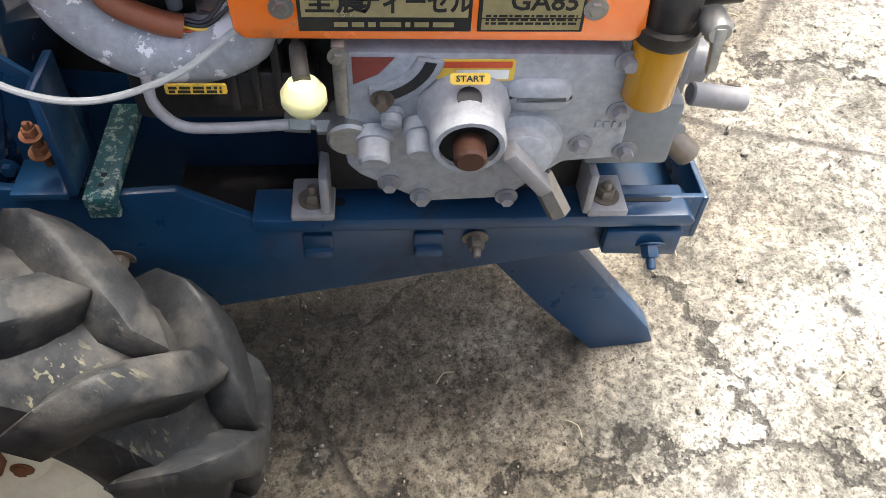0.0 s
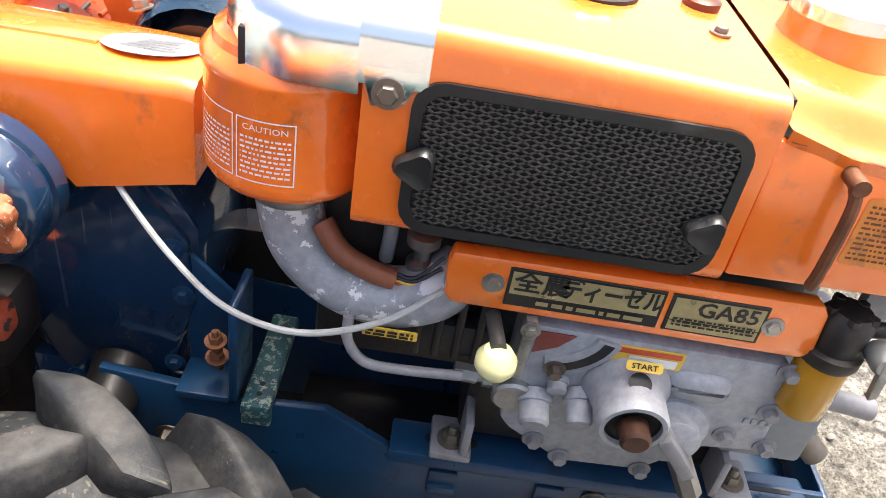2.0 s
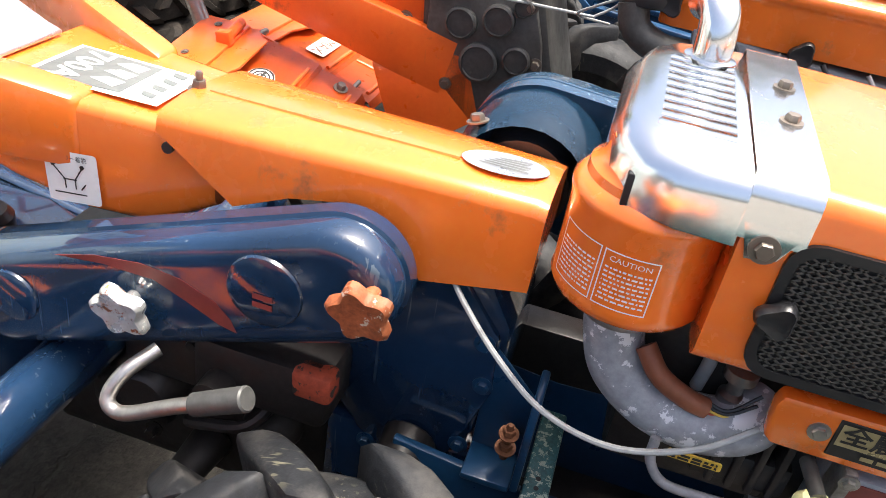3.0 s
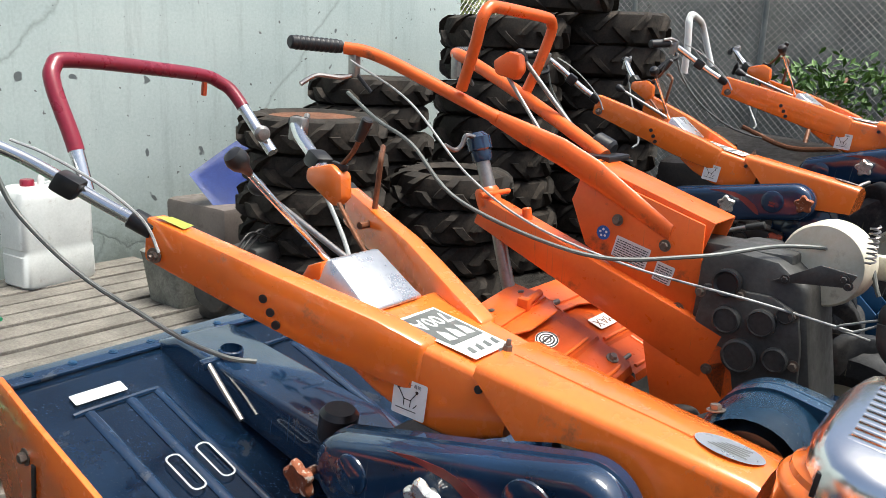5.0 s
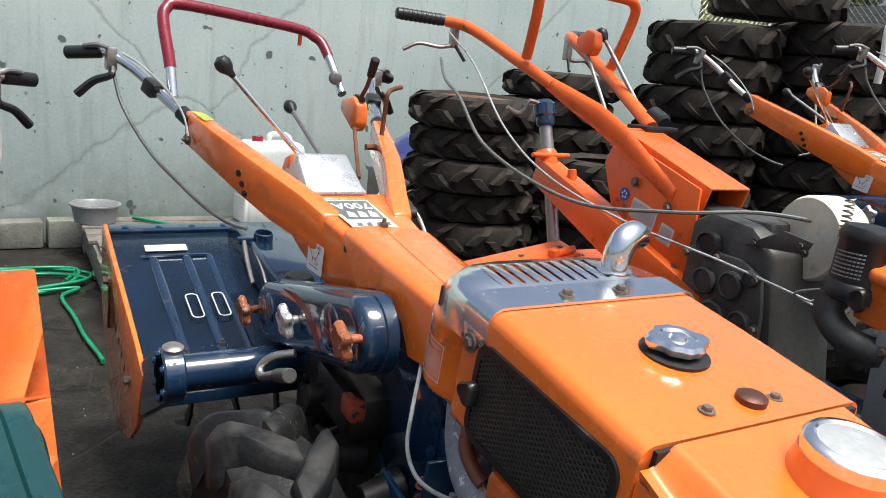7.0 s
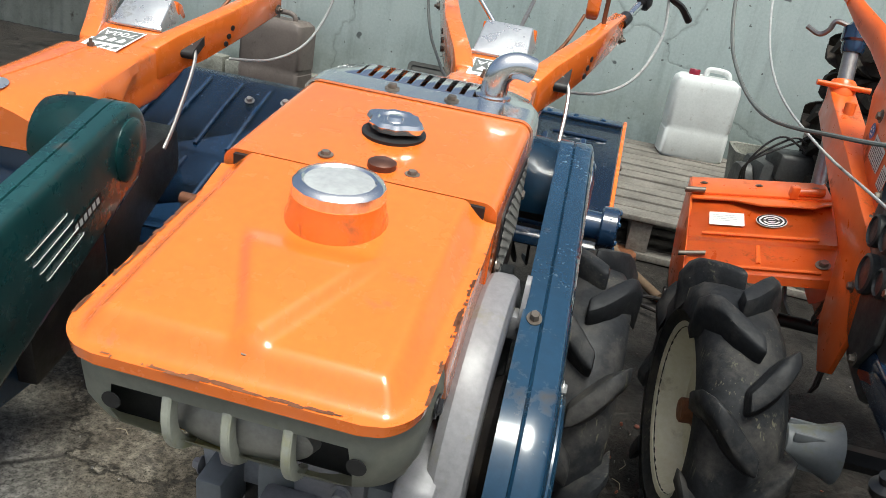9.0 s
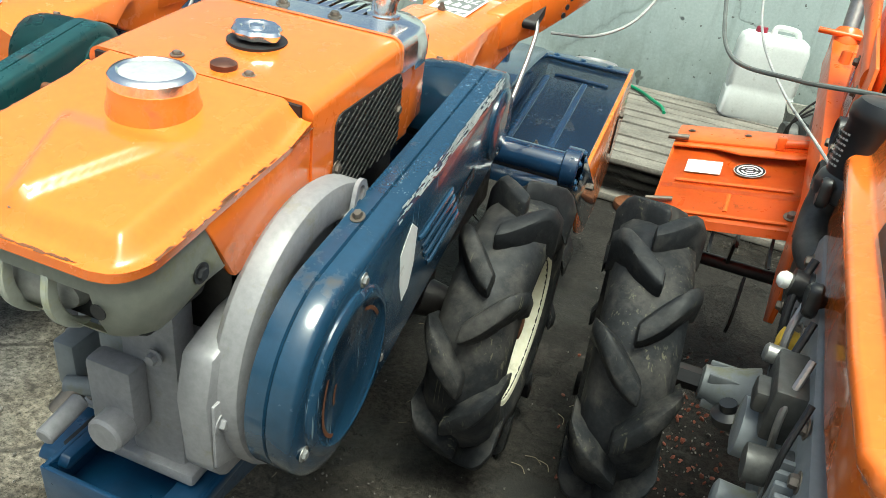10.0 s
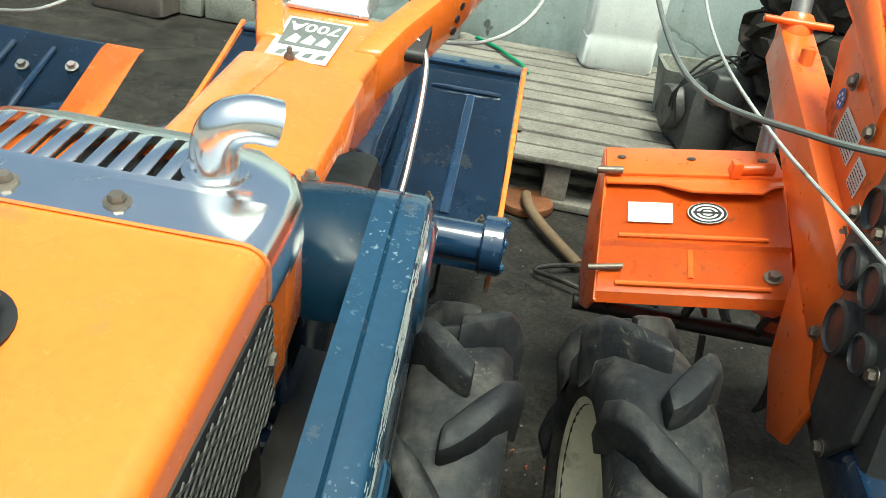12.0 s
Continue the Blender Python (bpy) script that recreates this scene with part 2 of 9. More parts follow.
def wall_material():
    m, nt, b = nodes_of("stained_concrete")
    co = nt.nodes.new("ShaderNodeTexCoord").outputs["Object"]
    big = noise_at(nt, co, 0.9, 5)
    c = ramp(nt, big, [(0.3, (0.42, 0.50, 0.485)), (0.55, (0.52, 0.595, 0.57)), (0.75, (0.60, 0.65, 0.62))])
    # streaks that run down
    mp = add(nt, "ShaderNodeMapping", Scale=(6, 6, 0.5))
    nt.links.new(co, mp.inputs["Vector"])
    st = ramp(nt, noise_at(nt, mp.outputs[0], 1.6, 7, 0.7), [(0.52, 0.0), (0.72, 1.0)])
    c = blend(nt, blend(nt, 1.0, st, 0.4, "MULTIPLY"), c, (0.22, 0.26, 0.25))
    # dark splashes
    sp = ramp(nt, noise_at(nt, co, 7.5, 2, 0.5), [(0.69, 0.0), (0.715, 1.0)])
    c = blend(nt, sp, c, (0.13, 0.145, 0.145))
    sp2 = ramp(nt, noise_at(nt, co, 26, 2, 0.5), [(0.70, 0.0), (0.72, 1.0)])
    c = blend(nt, sp2, c, (0.15, 0.16, 0.155))
    # cracks
    wob = noise_at(nt, co, 3.0, 5)
    vor = nt.nodes.new("ShaderNodeTexVoronoi")
    vor.feature = "DISTANCE_TO_EDGE"
    vor.inputs["Scale"].default_value = 0.45
    mixv = nt.nodes.new("ShaderNodeVectorMath")
    mixv.operation = "ADD"
    nt.links.new(co, mixv.inputs[0])
    nt.links.new(blend(nt, 1.0, wob, (0.3, 0.3, 0.3), "MULTIPLY"), mixv.inputs[1])
    nt.links.new(mixv.outputs[0], vor.inputs["Vector"])
    cr = ramp(nt, vor.outputs[0], [(0.0, 1.0), (0.006, 0.0)])
    c = blend(nt, blend(nt, 1.0, cr, 0.4, "MULTIPLY"), c, (0.16, 0.18, 0.17))
    fine = noise_at(nt, co, 60, 6, 0.7)
    c = blend(nt, 0.12, c, ramp(nt, fine, [(0.3, 0.0), (0.7, 1.0)]), "OVERLAY")
    # algae low on the wall, in patches
    sep = nt.nodes.new("ShaderNodeSeparateXYZ")
    nt.links.new(co, sep.inputs[0])
    low = ramp(nt, sep.outputs[2], [(0.0, 1.0), (0.62, 0.0)])
    al = blend(nt, 1.0, low, ramp(nt, noise_at(nt, co, 3.2, 6, 0.7), [(0.38, 0.0), (0.62, 1.0)]), "MULTIPLY")
    c = blend(nt, blend(nt, 1.0, al, 0.75, "MULTIPLY"), c, (0.15, 0.17, 0.13))
    nt.links.new(c, b.inputs["Base Color"])
    b.inputs["Roughness"].default_value = 0.85
    n = add(nt, "ShaderNodeBump", Strength=0.35, Distance=0.006)
    nt.links.new(blend(nt, 0.6, fine, blend(nt, 1.0, big, cr, "SUBTRACT")), n.inputs["Height"])
    nt.links.new(n.outputs[0], b.inputs["Normal"])
    return m


def ground_material():
    m, nt, b = nodes_of("worn_concrete_yard")
    co = nt.nodes.new("ShaderNodeTexCoord").outputs["Object"]
    big = noise_at(nt, co, 0.9, 6)
    mid = noise_at(nt, co, 6, 8, 0.65)
    fine = noise_at(nt, co, 70, 8, 0.75)
    rough_grain = ramp(nt, fine, [(0.36, 0.0), (0.64, 1.0)])
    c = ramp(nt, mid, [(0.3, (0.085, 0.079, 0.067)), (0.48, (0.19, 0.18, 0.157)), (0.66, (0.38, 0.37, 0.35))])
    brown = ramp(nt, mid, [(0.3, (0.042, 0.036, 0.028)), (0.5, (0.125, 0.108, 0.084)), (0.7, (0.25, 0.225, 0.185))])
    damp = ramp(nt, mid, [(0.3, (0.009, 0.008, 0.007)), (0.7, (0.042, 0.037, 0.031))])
    # dry pale concrete before the machines, shade painted brown under them, damp earth behind
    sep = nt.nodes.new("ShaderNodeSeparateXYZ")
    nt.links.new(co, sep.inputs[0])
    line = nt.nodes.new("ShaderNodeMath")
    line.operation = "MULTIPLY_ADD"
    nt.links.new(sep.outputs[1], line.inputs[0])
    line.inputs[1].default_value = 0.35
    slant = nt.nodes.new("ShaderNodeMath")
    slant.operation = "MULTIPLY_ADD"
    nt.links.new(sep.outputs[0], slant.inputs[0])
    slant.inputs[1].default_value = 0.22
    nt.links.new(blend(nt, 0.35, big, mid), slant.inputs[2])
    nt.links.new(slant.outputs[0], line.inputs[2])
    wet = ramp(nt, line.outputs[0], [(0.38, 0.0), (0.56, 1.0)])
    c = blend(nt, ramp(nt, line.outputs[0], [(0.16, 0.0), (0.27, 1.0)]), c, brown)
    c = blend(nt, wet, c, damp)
    c = blend(nt, 0.65, c, rough_grain, "OVERLAY")
    grit = ramp(nt, noise_at(nt, co, 210, 4, 0.6), [(0.36, 0.25), (0.47, 1.0)])
    c = blend(nt, 0.8, c, grit, "MULTIPLY")
    crust = ramp(nt, noise_at(nt, co, 9, 9, 0.8), [(0.54, 0.0), (0.63, 1.0)])
    c = blend(nt, blend(nt, 1.0, crust, 0.8, "MULTIPLY"), c, (0.045, 0.04, 0.036))
    # black spills
    oil = ramp(nt, noise_at(nt, co, 3.1, 7, 0.72), [(0.575, 0.0), (0.65, 1.0)])
    c = blend(nt, blend(nt, 1.0, oil, 0.85, "MULTIPLY"), c, (0.03, 0.029, 0.027))
    wob = noise_at(nt, co, 6.0, 9, 0.7)
    vor = nt.nodes.new("ShaderNodeTexVoronoi")
    vor.feature = "DISTANCE_TO_EDGE"
    vor.inputs["Scale"].default_value = 1.9
    mixv = nt.nodes.new("ShaderNodeVectorMath")
    mixv.operation = "ADD"
    nt.links.new(co, mixv.inputs[0])
    nt.links.new(blend(nt, 1.0, wob, (0.35, 0.35, 0.35), "MULTIPLY"), mixv.inputs[1])
    nt.links.new(mixv.outputs[0], vor.inputs["Vector"])
    cr = ramp(nt, vor.outputs[0], [(0.0, 1.0), (0.006, 0.9), (0.018, 0.0)])
    c = blend(nt, blend(nt, 1.0, cr, 0.7, "MULTIPLY"), c, (0.05, 0.045, 0.04))
    nt.links.new(c, b.inputs["Base Color"])
    pud = ramp(nt, noise_at(nt, co, 1.3, 4), [(0.5, 0.0), (0.6, 1.0)])
    pud = blend(nt, 1.0, pud, wet, "MULTIPLY")
    nt.links.new(blend(nt, pud, blend(nt, wet, (0.9, 0.9, 0.9), (0.7, 0.7, 0.7)), (0.22, 0.22, 0.22)), b.inputs["Roughness"])
    b.inputs["Specular IOR Level"].default_value = 0.22
    n = add(nt, "ShaderNodeBump", Strength=0.9, Distance=0.014)
    nt.links.new(blend(nt, 0.5, fine, blend(nt, 1.0, mid, cr, "SUBTRACT")), n.inputs["Height"])
    nt.links.new(n.outputs[0], b.inputs["Normal"])
    return m


def leaf_material(name, a, b2):
    m, nt, b = nodes_of(name)
    geo = nt.nodes.new("ShaderNodeNewGeometry")
    nt.links.new(ramp(nt, geo.outputs["Random Per Island"], [(0.0, a), (1.0, b2)]), b.inputs["Base Color"])
    b.inputs["Roughness"].default_value = 0.5
    b.inputs["Subsurface Weight"].default_value = 0.0
    return m


WALL, GROUND = wall_material(), ground_material()
LEAF = leaf_material("yellow_green_leaves", (0.05, 0.09, 0.012), (0.22, 0.26, 0.03))
BARK = surface("grey_bark", (0.09, 0.07, 0.055), 0.9, vary=0.3, grain=0.3, bump=0.8)
SHEET = surface("weathered_grey_sheet", (0.22, 0.235, 0.22), 0.7, vary=0.2, dirt=0.15)

# ---- mesh helpers ----
def rings(bm, rows, closed=True, caps=True):
    """Skin a list of equal rings of points."""
    vs = [[bm.verts.new(p) for p in row] for row in rows]
    n = len(vs[0])
    for a, b in zip(vs, vs[1:]):
        for i in range(n if closed else n - 1):
            j = (i + 1) % n
            bm.faces.new((a[i], a[j], b[j], b[i]))
    if caps and closed:
        bm.faces.new(vs[0][::-1])
        bm.faces.new(vs[-1])
    return vs


def bevel_sharp(bm, width, seg=2, limit=30):
    if width <= 0:
        return
    bmesh.ops.recalc_face_normals(bm, faces=bm.faces[:])
    es = [e for e in bm.edges if len(e.link_faces) == 2 and e.calc_face_angle(0) > radians(limit)]
    if es:
        bmesh.ops.bevel(bm, geom=es, offset=width, segments=seg, affect="EDGES", profile=0.5, clamp_overlap=True)


def merge(bm, other, m=None):
    """Copy a bmesh into another, moved by m."""
    table = {}
    for v in other.verts:
        table[v] = bm.verts.new(m @ v.co if m else v.co)
    for f in other.faces:
        try:
            bm.faces.new([table[v] for v in f.verts])
        except ValueError:
            pass
    other.free()


def prism(bm, pts, axis, a, b, bev=0.0, seg=2):
    """A plate with the outline pts, from a to b along the axis. x: pts are (y, z); y: (x, z); z: (x, y)."""
    t = bmesh.new()
    place = {"x": lambda p, q: (q, p[0], p[1]), "y": lambda p, q: (p[0], q, p[1]), "z": lambda p, q: (p[0], p[1], q)}[axis]
    rings(t, [[place(p, a) for p in pts], [place(p, b) for p in pts]])
    bmesh.ops.recalc_face_normals(t, faces=t.faces[:])
    bevel_sharp(t, bev, seg)
    merge(bm, t)


def rbox(bm, x0, x1, y0, y1, z0, z1, bev=0.004, m=None, seg=2):
    t = bmesh.new()
    rings(t, [[(x0, y0, z), (x1, y0, z), (x1, y1, z), (x0, y1, z)] for z in (z0, z1)])
    bmesh.ops.recalc_face_normals(t, faces=t.faces[:])
    bevel_sharp(t, bev, seg)
    merge(bm, t, m)


def basis(d):
    d = Vector(d).normalized()
    s = d.cross(Vector((0, 0, 1)) if abs(d.z) < 0.9 else Vector((1, 0, 0))).normalized()
    return s, d.cross(s).normalized(), d


def lathe(bm, profile, o, d, n=24, caps=True):
    """Turn (radius, height) rows about the axis d at o."""
    s, u, d = basis(d)
    o = Vector(o)
    rows = [[o + d * h + (s * math.cos(2 * math.pi * i / n) + u * math.sin(2 * math.pi * i / n)) * max(r, 1e-4) for i in range(n)] for r, h in profile]
    t = bmesh.new()
    rings(t, rows, True, caps)
    bmesh.ops.recalc_face_normals(t, faces=t.faces[:])
    merge(bm, t)


def cyl(bm, p, q, r, r2=None, n=20, bev=0.0):
    p, q = Vector(p), Vector(q)
    h = (q - p).length
    r2 = r if r2 is None else r2
    prof = [(r, 0), (r2, h)]
    if bev:
        prof = [(r - bev, 0), (r, bev), (r2, h - bev), (r2 - bev, h)]
    lathe(bm, prof, p, q - p, n)


def curve_points(pts, steps=6):
    """A smooth line through the points."""
    p = [Vector(q) for q in pts]
    if len(p) < 3:
        return p
    p = [2 * p[0] - p[1]] + p + [2 * p[-1] - p[-2]]
    out = []
    for i in range(1, len(p) - 2):
        a, b, c, d = p[i - 1], p[i], p[i + 1], p[i + 2]
        for k in range(steps):
            t = k / steps
            out.append(0.5 * (2 * b + (c - a) * t + (2 * a - 5 * b + 4 * c - d) * t * t + (3 * b - a - 3 * c + d) * t ** 3))
    out.append(p[-2])
    return out


def tube(bm, pts, r, n=10, steps=6, smooth=True, r2=None):
    q = curve_points(pts, steps) if smooth else [Vector(p) for p in pts]
    rows, s = [], None
    for i, p in enumerate(q):
        d = (q[min(i + 1, len(q) - 1)] - q[max(i - 1, 0)]).normalized()
        s = basis(d)[0] if s is None else (s - d * s.dot(d)).normalized()
        u = d.cross(s)
        rr = r if r2 is None else r + (r2 - r) * i / (len(q) - 1)
        rows.append([p + (s * math.cos(2 * math.pi * k / n) + u * math.sin(2 * math.pi * k / n)) * rr for k in range(n)])
    t = bmesh.new()
    rings(t, rows)
    bmesh.ops.recalc_face_normals(t, faces=t.faces[:])
    merge(bm, t)


def bolt(bm, p, d, r=0.009, h=0.007, washer=True, stud=0.0):
    """A hexagon head with washer, and a stud through a nut where stud is given."""
    p, d = Vector(p), Vector(d).normalized()
    if washer:
        lathe(bm, [(r * 1.55, 0), (r * 1.55, 0.0018)], p, d, 16)
    lathe(bm, [(r, 0.0018), (r * 1.02, h * 0.7), (r * 0.86, h)], p, d, 6)
    if stud:
        lathe(bm, [(r * 0.5, h), (r * 0.5, h + stud), (r * 0.35, h + stud + 0.002)], p, d, 10)


def box_path(bm, rows, bev=0.004):
    """A beam with a square section: rows of centre, width along x, height along z."""
    t = bmesh.new()
    rings(t, [[(c[0] - w / 2, c[1], c[2] - h / 2), (c[0] + w / 2, c[1], c[2] - h / 2), (c[0] + w / 2, c[1], c[2] + h / 2), (c[0] - w / 2, c[1], c[2] + h / 2)] for c, w, h in rows])
    bmesh.ops.recalc_face_normals(t, faces=t.faces[:])
    bevel_sharp(t, bev)
    merge(bm, t)


def capsule(c1, r1, c2, r2, n=14):
    """The outline round two circles, as 2D points."""
    c1, c2 = Vector(c1), Vector(c2)
    d = c2 - c1
    a = math.atan2(d.y, d.x)
    k = math.acos(max(-1, min(1, (r1 - r2) / d.length)))
    pts = [c1 + Vector((math.cos(a + k + (2 * math.pi - 2 * k) * i / n), math.sin(a + k + (2 * math.pi - 2 * k) * i / n))) * r1 for i in range(n + 1)]
    pts += [c2 + Vector((math.cos(a - k + 2 * k * i / n), math.sin(a - k + 2 * k * i / n))) * r2 for i in range(n + 1)]
    return [tuple(p) for p in pts]


def rounded(x0, x1, y0, y1, r, n=4):
    out = []
    for cx, cy, a in ((x1 - r, y1 - r, 0), (x0 + r, y1 - r, 90), (x0 + r, y0 + r, 180), (x1 - r, y0 + r, 270)):
        for i in range(n + 1):
            t = radians(a + 90 * i / n)
            out.append((cx + r * math.cos(t), cy + r * math.sin(t)))
    return out


def star(bm, p, d, r=0.03, h=0.022, lobes=5):
    """A lobed clamp knob."""
    s, u, d = basis(d)
    p = Vector(p)
    n = lobes * 8
    rows = []
    for k, z in ((0.3, 0), (0.45, 0.25), (0.85, 0.3), (1.0, 0.45), (1.0, 0.8), (0.86, 1.0), (0.4, 0.93)):
        rows.append([p + d * (z * h) + (s * math.cos(2 * math.pi * i / n) + u * math.sin(2 * math.pi * i / n)) * r * k * (1 + 0.17 * math.cos(lobes * 2 * math.pi * i / n)) for i in range(n)])
    t = bmesh.new()
    rings(t, rows)
    bmesh.ops.recalc_face_normals(t, faces=t.faces[:])
    merge(bm, t)


def finish(name, bm, material, angle=38):
    me = bpy.data.meshes.new(name)
    bmesh.ops.recalc_face_normals(bm, faces=bm.faces[:])
    bm.to_mesh(me)
    bm.free()
    for q in (material if isinstance(material, (list, tuple)) else [material]):
        me.materials.append(q)
    me.polygons.foreach_set("use_smooth", [True] * len(me.polygons))
    me.set_sharp_from_angle(angle=radians(angle))
    return me


def part(name, bm, material, parent, label="", angle=38):
    ob = new(name, finish(name, bm, material, angle))
    ob.parent = parent
    if label:
        ob["label"] = label
    return ob


def thing(name, m, label, category, group="", kind=""):
    """An Empty at the base of a thing, whose parts are its children."""
    ob = new(name)
    ob.empty_display_size = 0.1
    ob.matrix_world = m
    return tagged(ob, label, category, group, kind)


def single(name, bm, material, m, label, category, group="", kind="", angle=38):
    ob = new(name, finish(name, bm, material, angle))
    ob.matrix_world = m
    return tagged(ob, label, category, group, kind)


def letters(bm, text, m, size, squash=1.0, bold=0.0):
    """Flat letters laid at m: x along the line, y up."""
    cu = bpy.data.curves.new("letters", "FONT")
    cu.body, cu.size, cu.align_x, cu.align_y = text, size, "CENTER", "CENTER"
    cu.resolution_u, cu.offset = 2, size * bold
    ob = new("letters", cu)
    me = bpy.data.meshes.new_from_object(ob)
    t = bmesh.new()
    t.from_mesh(me)
    bpy.data.objects.remove(ob)
    bpy.data.meshes.remove(me)
    bpy.data.curves.remove(cu)
    merge(bm, t, m @ Matrix.Diagonal((squash, 1, 1, 1)))


def bars(bm, m, width, rows, height, gap, seed=1, broken=True):
    """Rows of short bars that stand for small print."""
    rng = random.Random(seed)
    y = 0
    for _ in range(rows):
        x = 0
        while x < width:
            w = min(width - x, rng.uniform(0.3, 1.4) * height * 3) if broken else width
            t = bmesh.new()
            rings(t, [[(x, y - height, 0), (x + w, y - height, 0), (x + w, y, 0), (x, y, 0)]], caps=False)
            vs = [bm.verts.new(m @ v.co) for v in t.verts]
            bm.faces.new(vs)
            t.free()
            x += w + height * 0.7
        y -= height + gap


def flat(bm, pts, m):
    bm.faces.new([bm.verts.new(m @ Vector((p[0], p[1], 0))) for p in pts])


# side_x: a frame on a side that faces -x, with its line running towards -y; facing +x with s = 1
def side(x, y, z, s=-1):
    if s < 0:
        return Matrix(((0, 0, -1, x), (-1, 0, 0, y), (0, 1, 0, z), (0, 0, 0, 1)))
    return Matrix(((0, 0, 1, x), (1, 0, 0, y), (0, 1, 0, z), (0, 0, 0, 1)))

# ---- the yard ----
def ground():
    bm = bmesh.new()
    rng = random.Random(3)
    n = 150
    xs = sorted([-400, -60, -12] + [-4 + 9.0 * i / n for i in range(n + 1)] + [12, 60, 400])
    ys = sorted([-400, -60, -10] + [-2.4 + 7.0 * i / n for i in range(n + 1)] + [12, 60, 400])
    grid = []
    for y in ys:
        row = []
        for x in xs:
            near = -4 < x < 5 and -2.4 < y < 4.6
            h = (noise.noise(Vector((x * 2.2, y * 2.2, 0))) * 0.006 + noise.noise(Vector((x * 9, y * 9, 3))) * 0.004) if near else 0
            row.append(bm.verts.new((x, y, h - 0.004)))
        grid.append(row)
    for a, b in zip(grid, grid[1:]):
        for i in range(len(xs) - 1):
            bm.faces.new((a[i], a[i + 1], b[i + 1], b[i]))
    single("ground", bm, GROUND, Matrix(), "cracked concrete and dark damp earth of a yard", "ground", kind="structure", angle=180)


def concrete_wall():
    bm = bmesh.new()
    rbox(bm, -3.9, 3.6, 0.0, 0.18, -0.05, 3.0, 0.01)
    single("wall_north", bm, WALL, pose(0.86, 3.838, 0, 0, 0, -1.9), "pale grey-green concrete wall with dark splashes and cracks", "wall", kind="structure")


ground()
concrete_wall()

# ---- walking tractors ----
def lug_mesh(R, rc, w, s, hand, slant, fat, rubber):
    """One slanting tread lug on the half s of a tyre with its axle along x."""
    rows = []
    for j in range(8):
        f = j / 7
        xx = s * (-0.014 + (w * 0.60 + 0.014) * f)
        th = hand * slant * f ** 1.15
        top = R - 0.035 * max(0, f - 0.80) / 0.20 if f > 0.80 else R - 0.002 * (1 - f)
        low = rc - 0.01 - 0.07 * max(0, f - 0.6) / 0.4
        wd = fat * (0.017 + 0.009 * math.sin(math.pi * min(1, f * 1.1))) / R
        rows.append([(xx, rr * math.cos(a), rr * math.sin(a)) for rr, a in ((low, th - wd * 1.7), (top, th - wd), (top, th + wd), (low, th + wd * 1.7))])
    t = bmesh.new()
    rings(t, rows)
    bevel_sharp(t, 0.007, 2, 40)
    return finish("lug", t, rubber)


def wheel(parent, x, y, z, out, R=0.31, w=0.14, rim_r=0.155, turn=0.0, rim=RIM, rubber=RUBBER, hand=1, count=9, slant=0.36, fat=1.0):
    """A lugged wheel on an axle along x; out: the side of the dished rim."""
    bm = bmesh.new()
    rc = R - 0.036
    prof = [(rim_r, -w * 0.40), (rim_r + 0.03, -w * 0.5), (rc - 0.075, -w * 0.53), (rc - 0.03, -w * 0.5), (rc - 0.008, -w * 0.36), (rc, -w * 0.15), (rc, w * 0.15),
            (rc - 0.008, w * 0.36), (rc - 0.03, w * 0.5), (rc - 0.075, w * 0.53), (rim_r + 0.03, w * 0.5), (rim_r, w * 0.40), (rim_r - 0.006, 0)]
    lathe(bm, prof + [prof[0]], (x, y, z), (1, 0, 0), 48, caps=False)
    tyre_ob = part("tyre", bm, rubber, parent, "black lugged rubber tyre, scuffed and dusty")
    for s in (-1, 1):
        me = lug_mesh(R, rc, w, s, hand, slant, fat, rubber)
        for k in range(count):
            lug = new("lug", me)
            lug.parent = tyre_ob
            lug.matrix_local = pose(x, y, z, math.degrees(turn + 2 * math.pi * (k + (0.5 if s > 0 else 0)) / count))
    bm = bmesh.new()
    lathe(bm, [(rim_r + 0.012, out * w * 0.44), (rim_r + 0.002, out * w * 0.42), (rim_r - 0.012, out * w * 0.2), (rim_r - 0.02, 0.0), (0.09, -out * 0.01), (0.085, out * 0.006), (0.03, out * 0.006)], (x, y, z), (1, 0, 0), 40, caps=False)
    rim_ob = part("rim", bm, rim, parent, "cream-painted steel rim with rust spots")
    bm = bmesh.new()
    cyl(bm, (x - 0.02 * out, y, z), (x + out * 0.05, y, z), 0.026, n=16, bev=0.003)
    rbox(bm, x + out * 0.012 - 0.012, x + out * 0.012 + 0.012, y - 0.035, y + 0.035, z - 0.028, z + 0.028, 0.004)
    for k in range(4):
        a = math.pi / 4 + k * math.pi / 2
        bolt(bm, (x + out * 0.006, y + 0.062 * math.cos(a), z + 0.062 * math.sin(a)), (out, 0, 0), 0.008)
    hub_ob = part("hub", bm, RUST, rim_ob, "rusty wheel hub")
    return tyre_ob, rim_ob, hub_ob


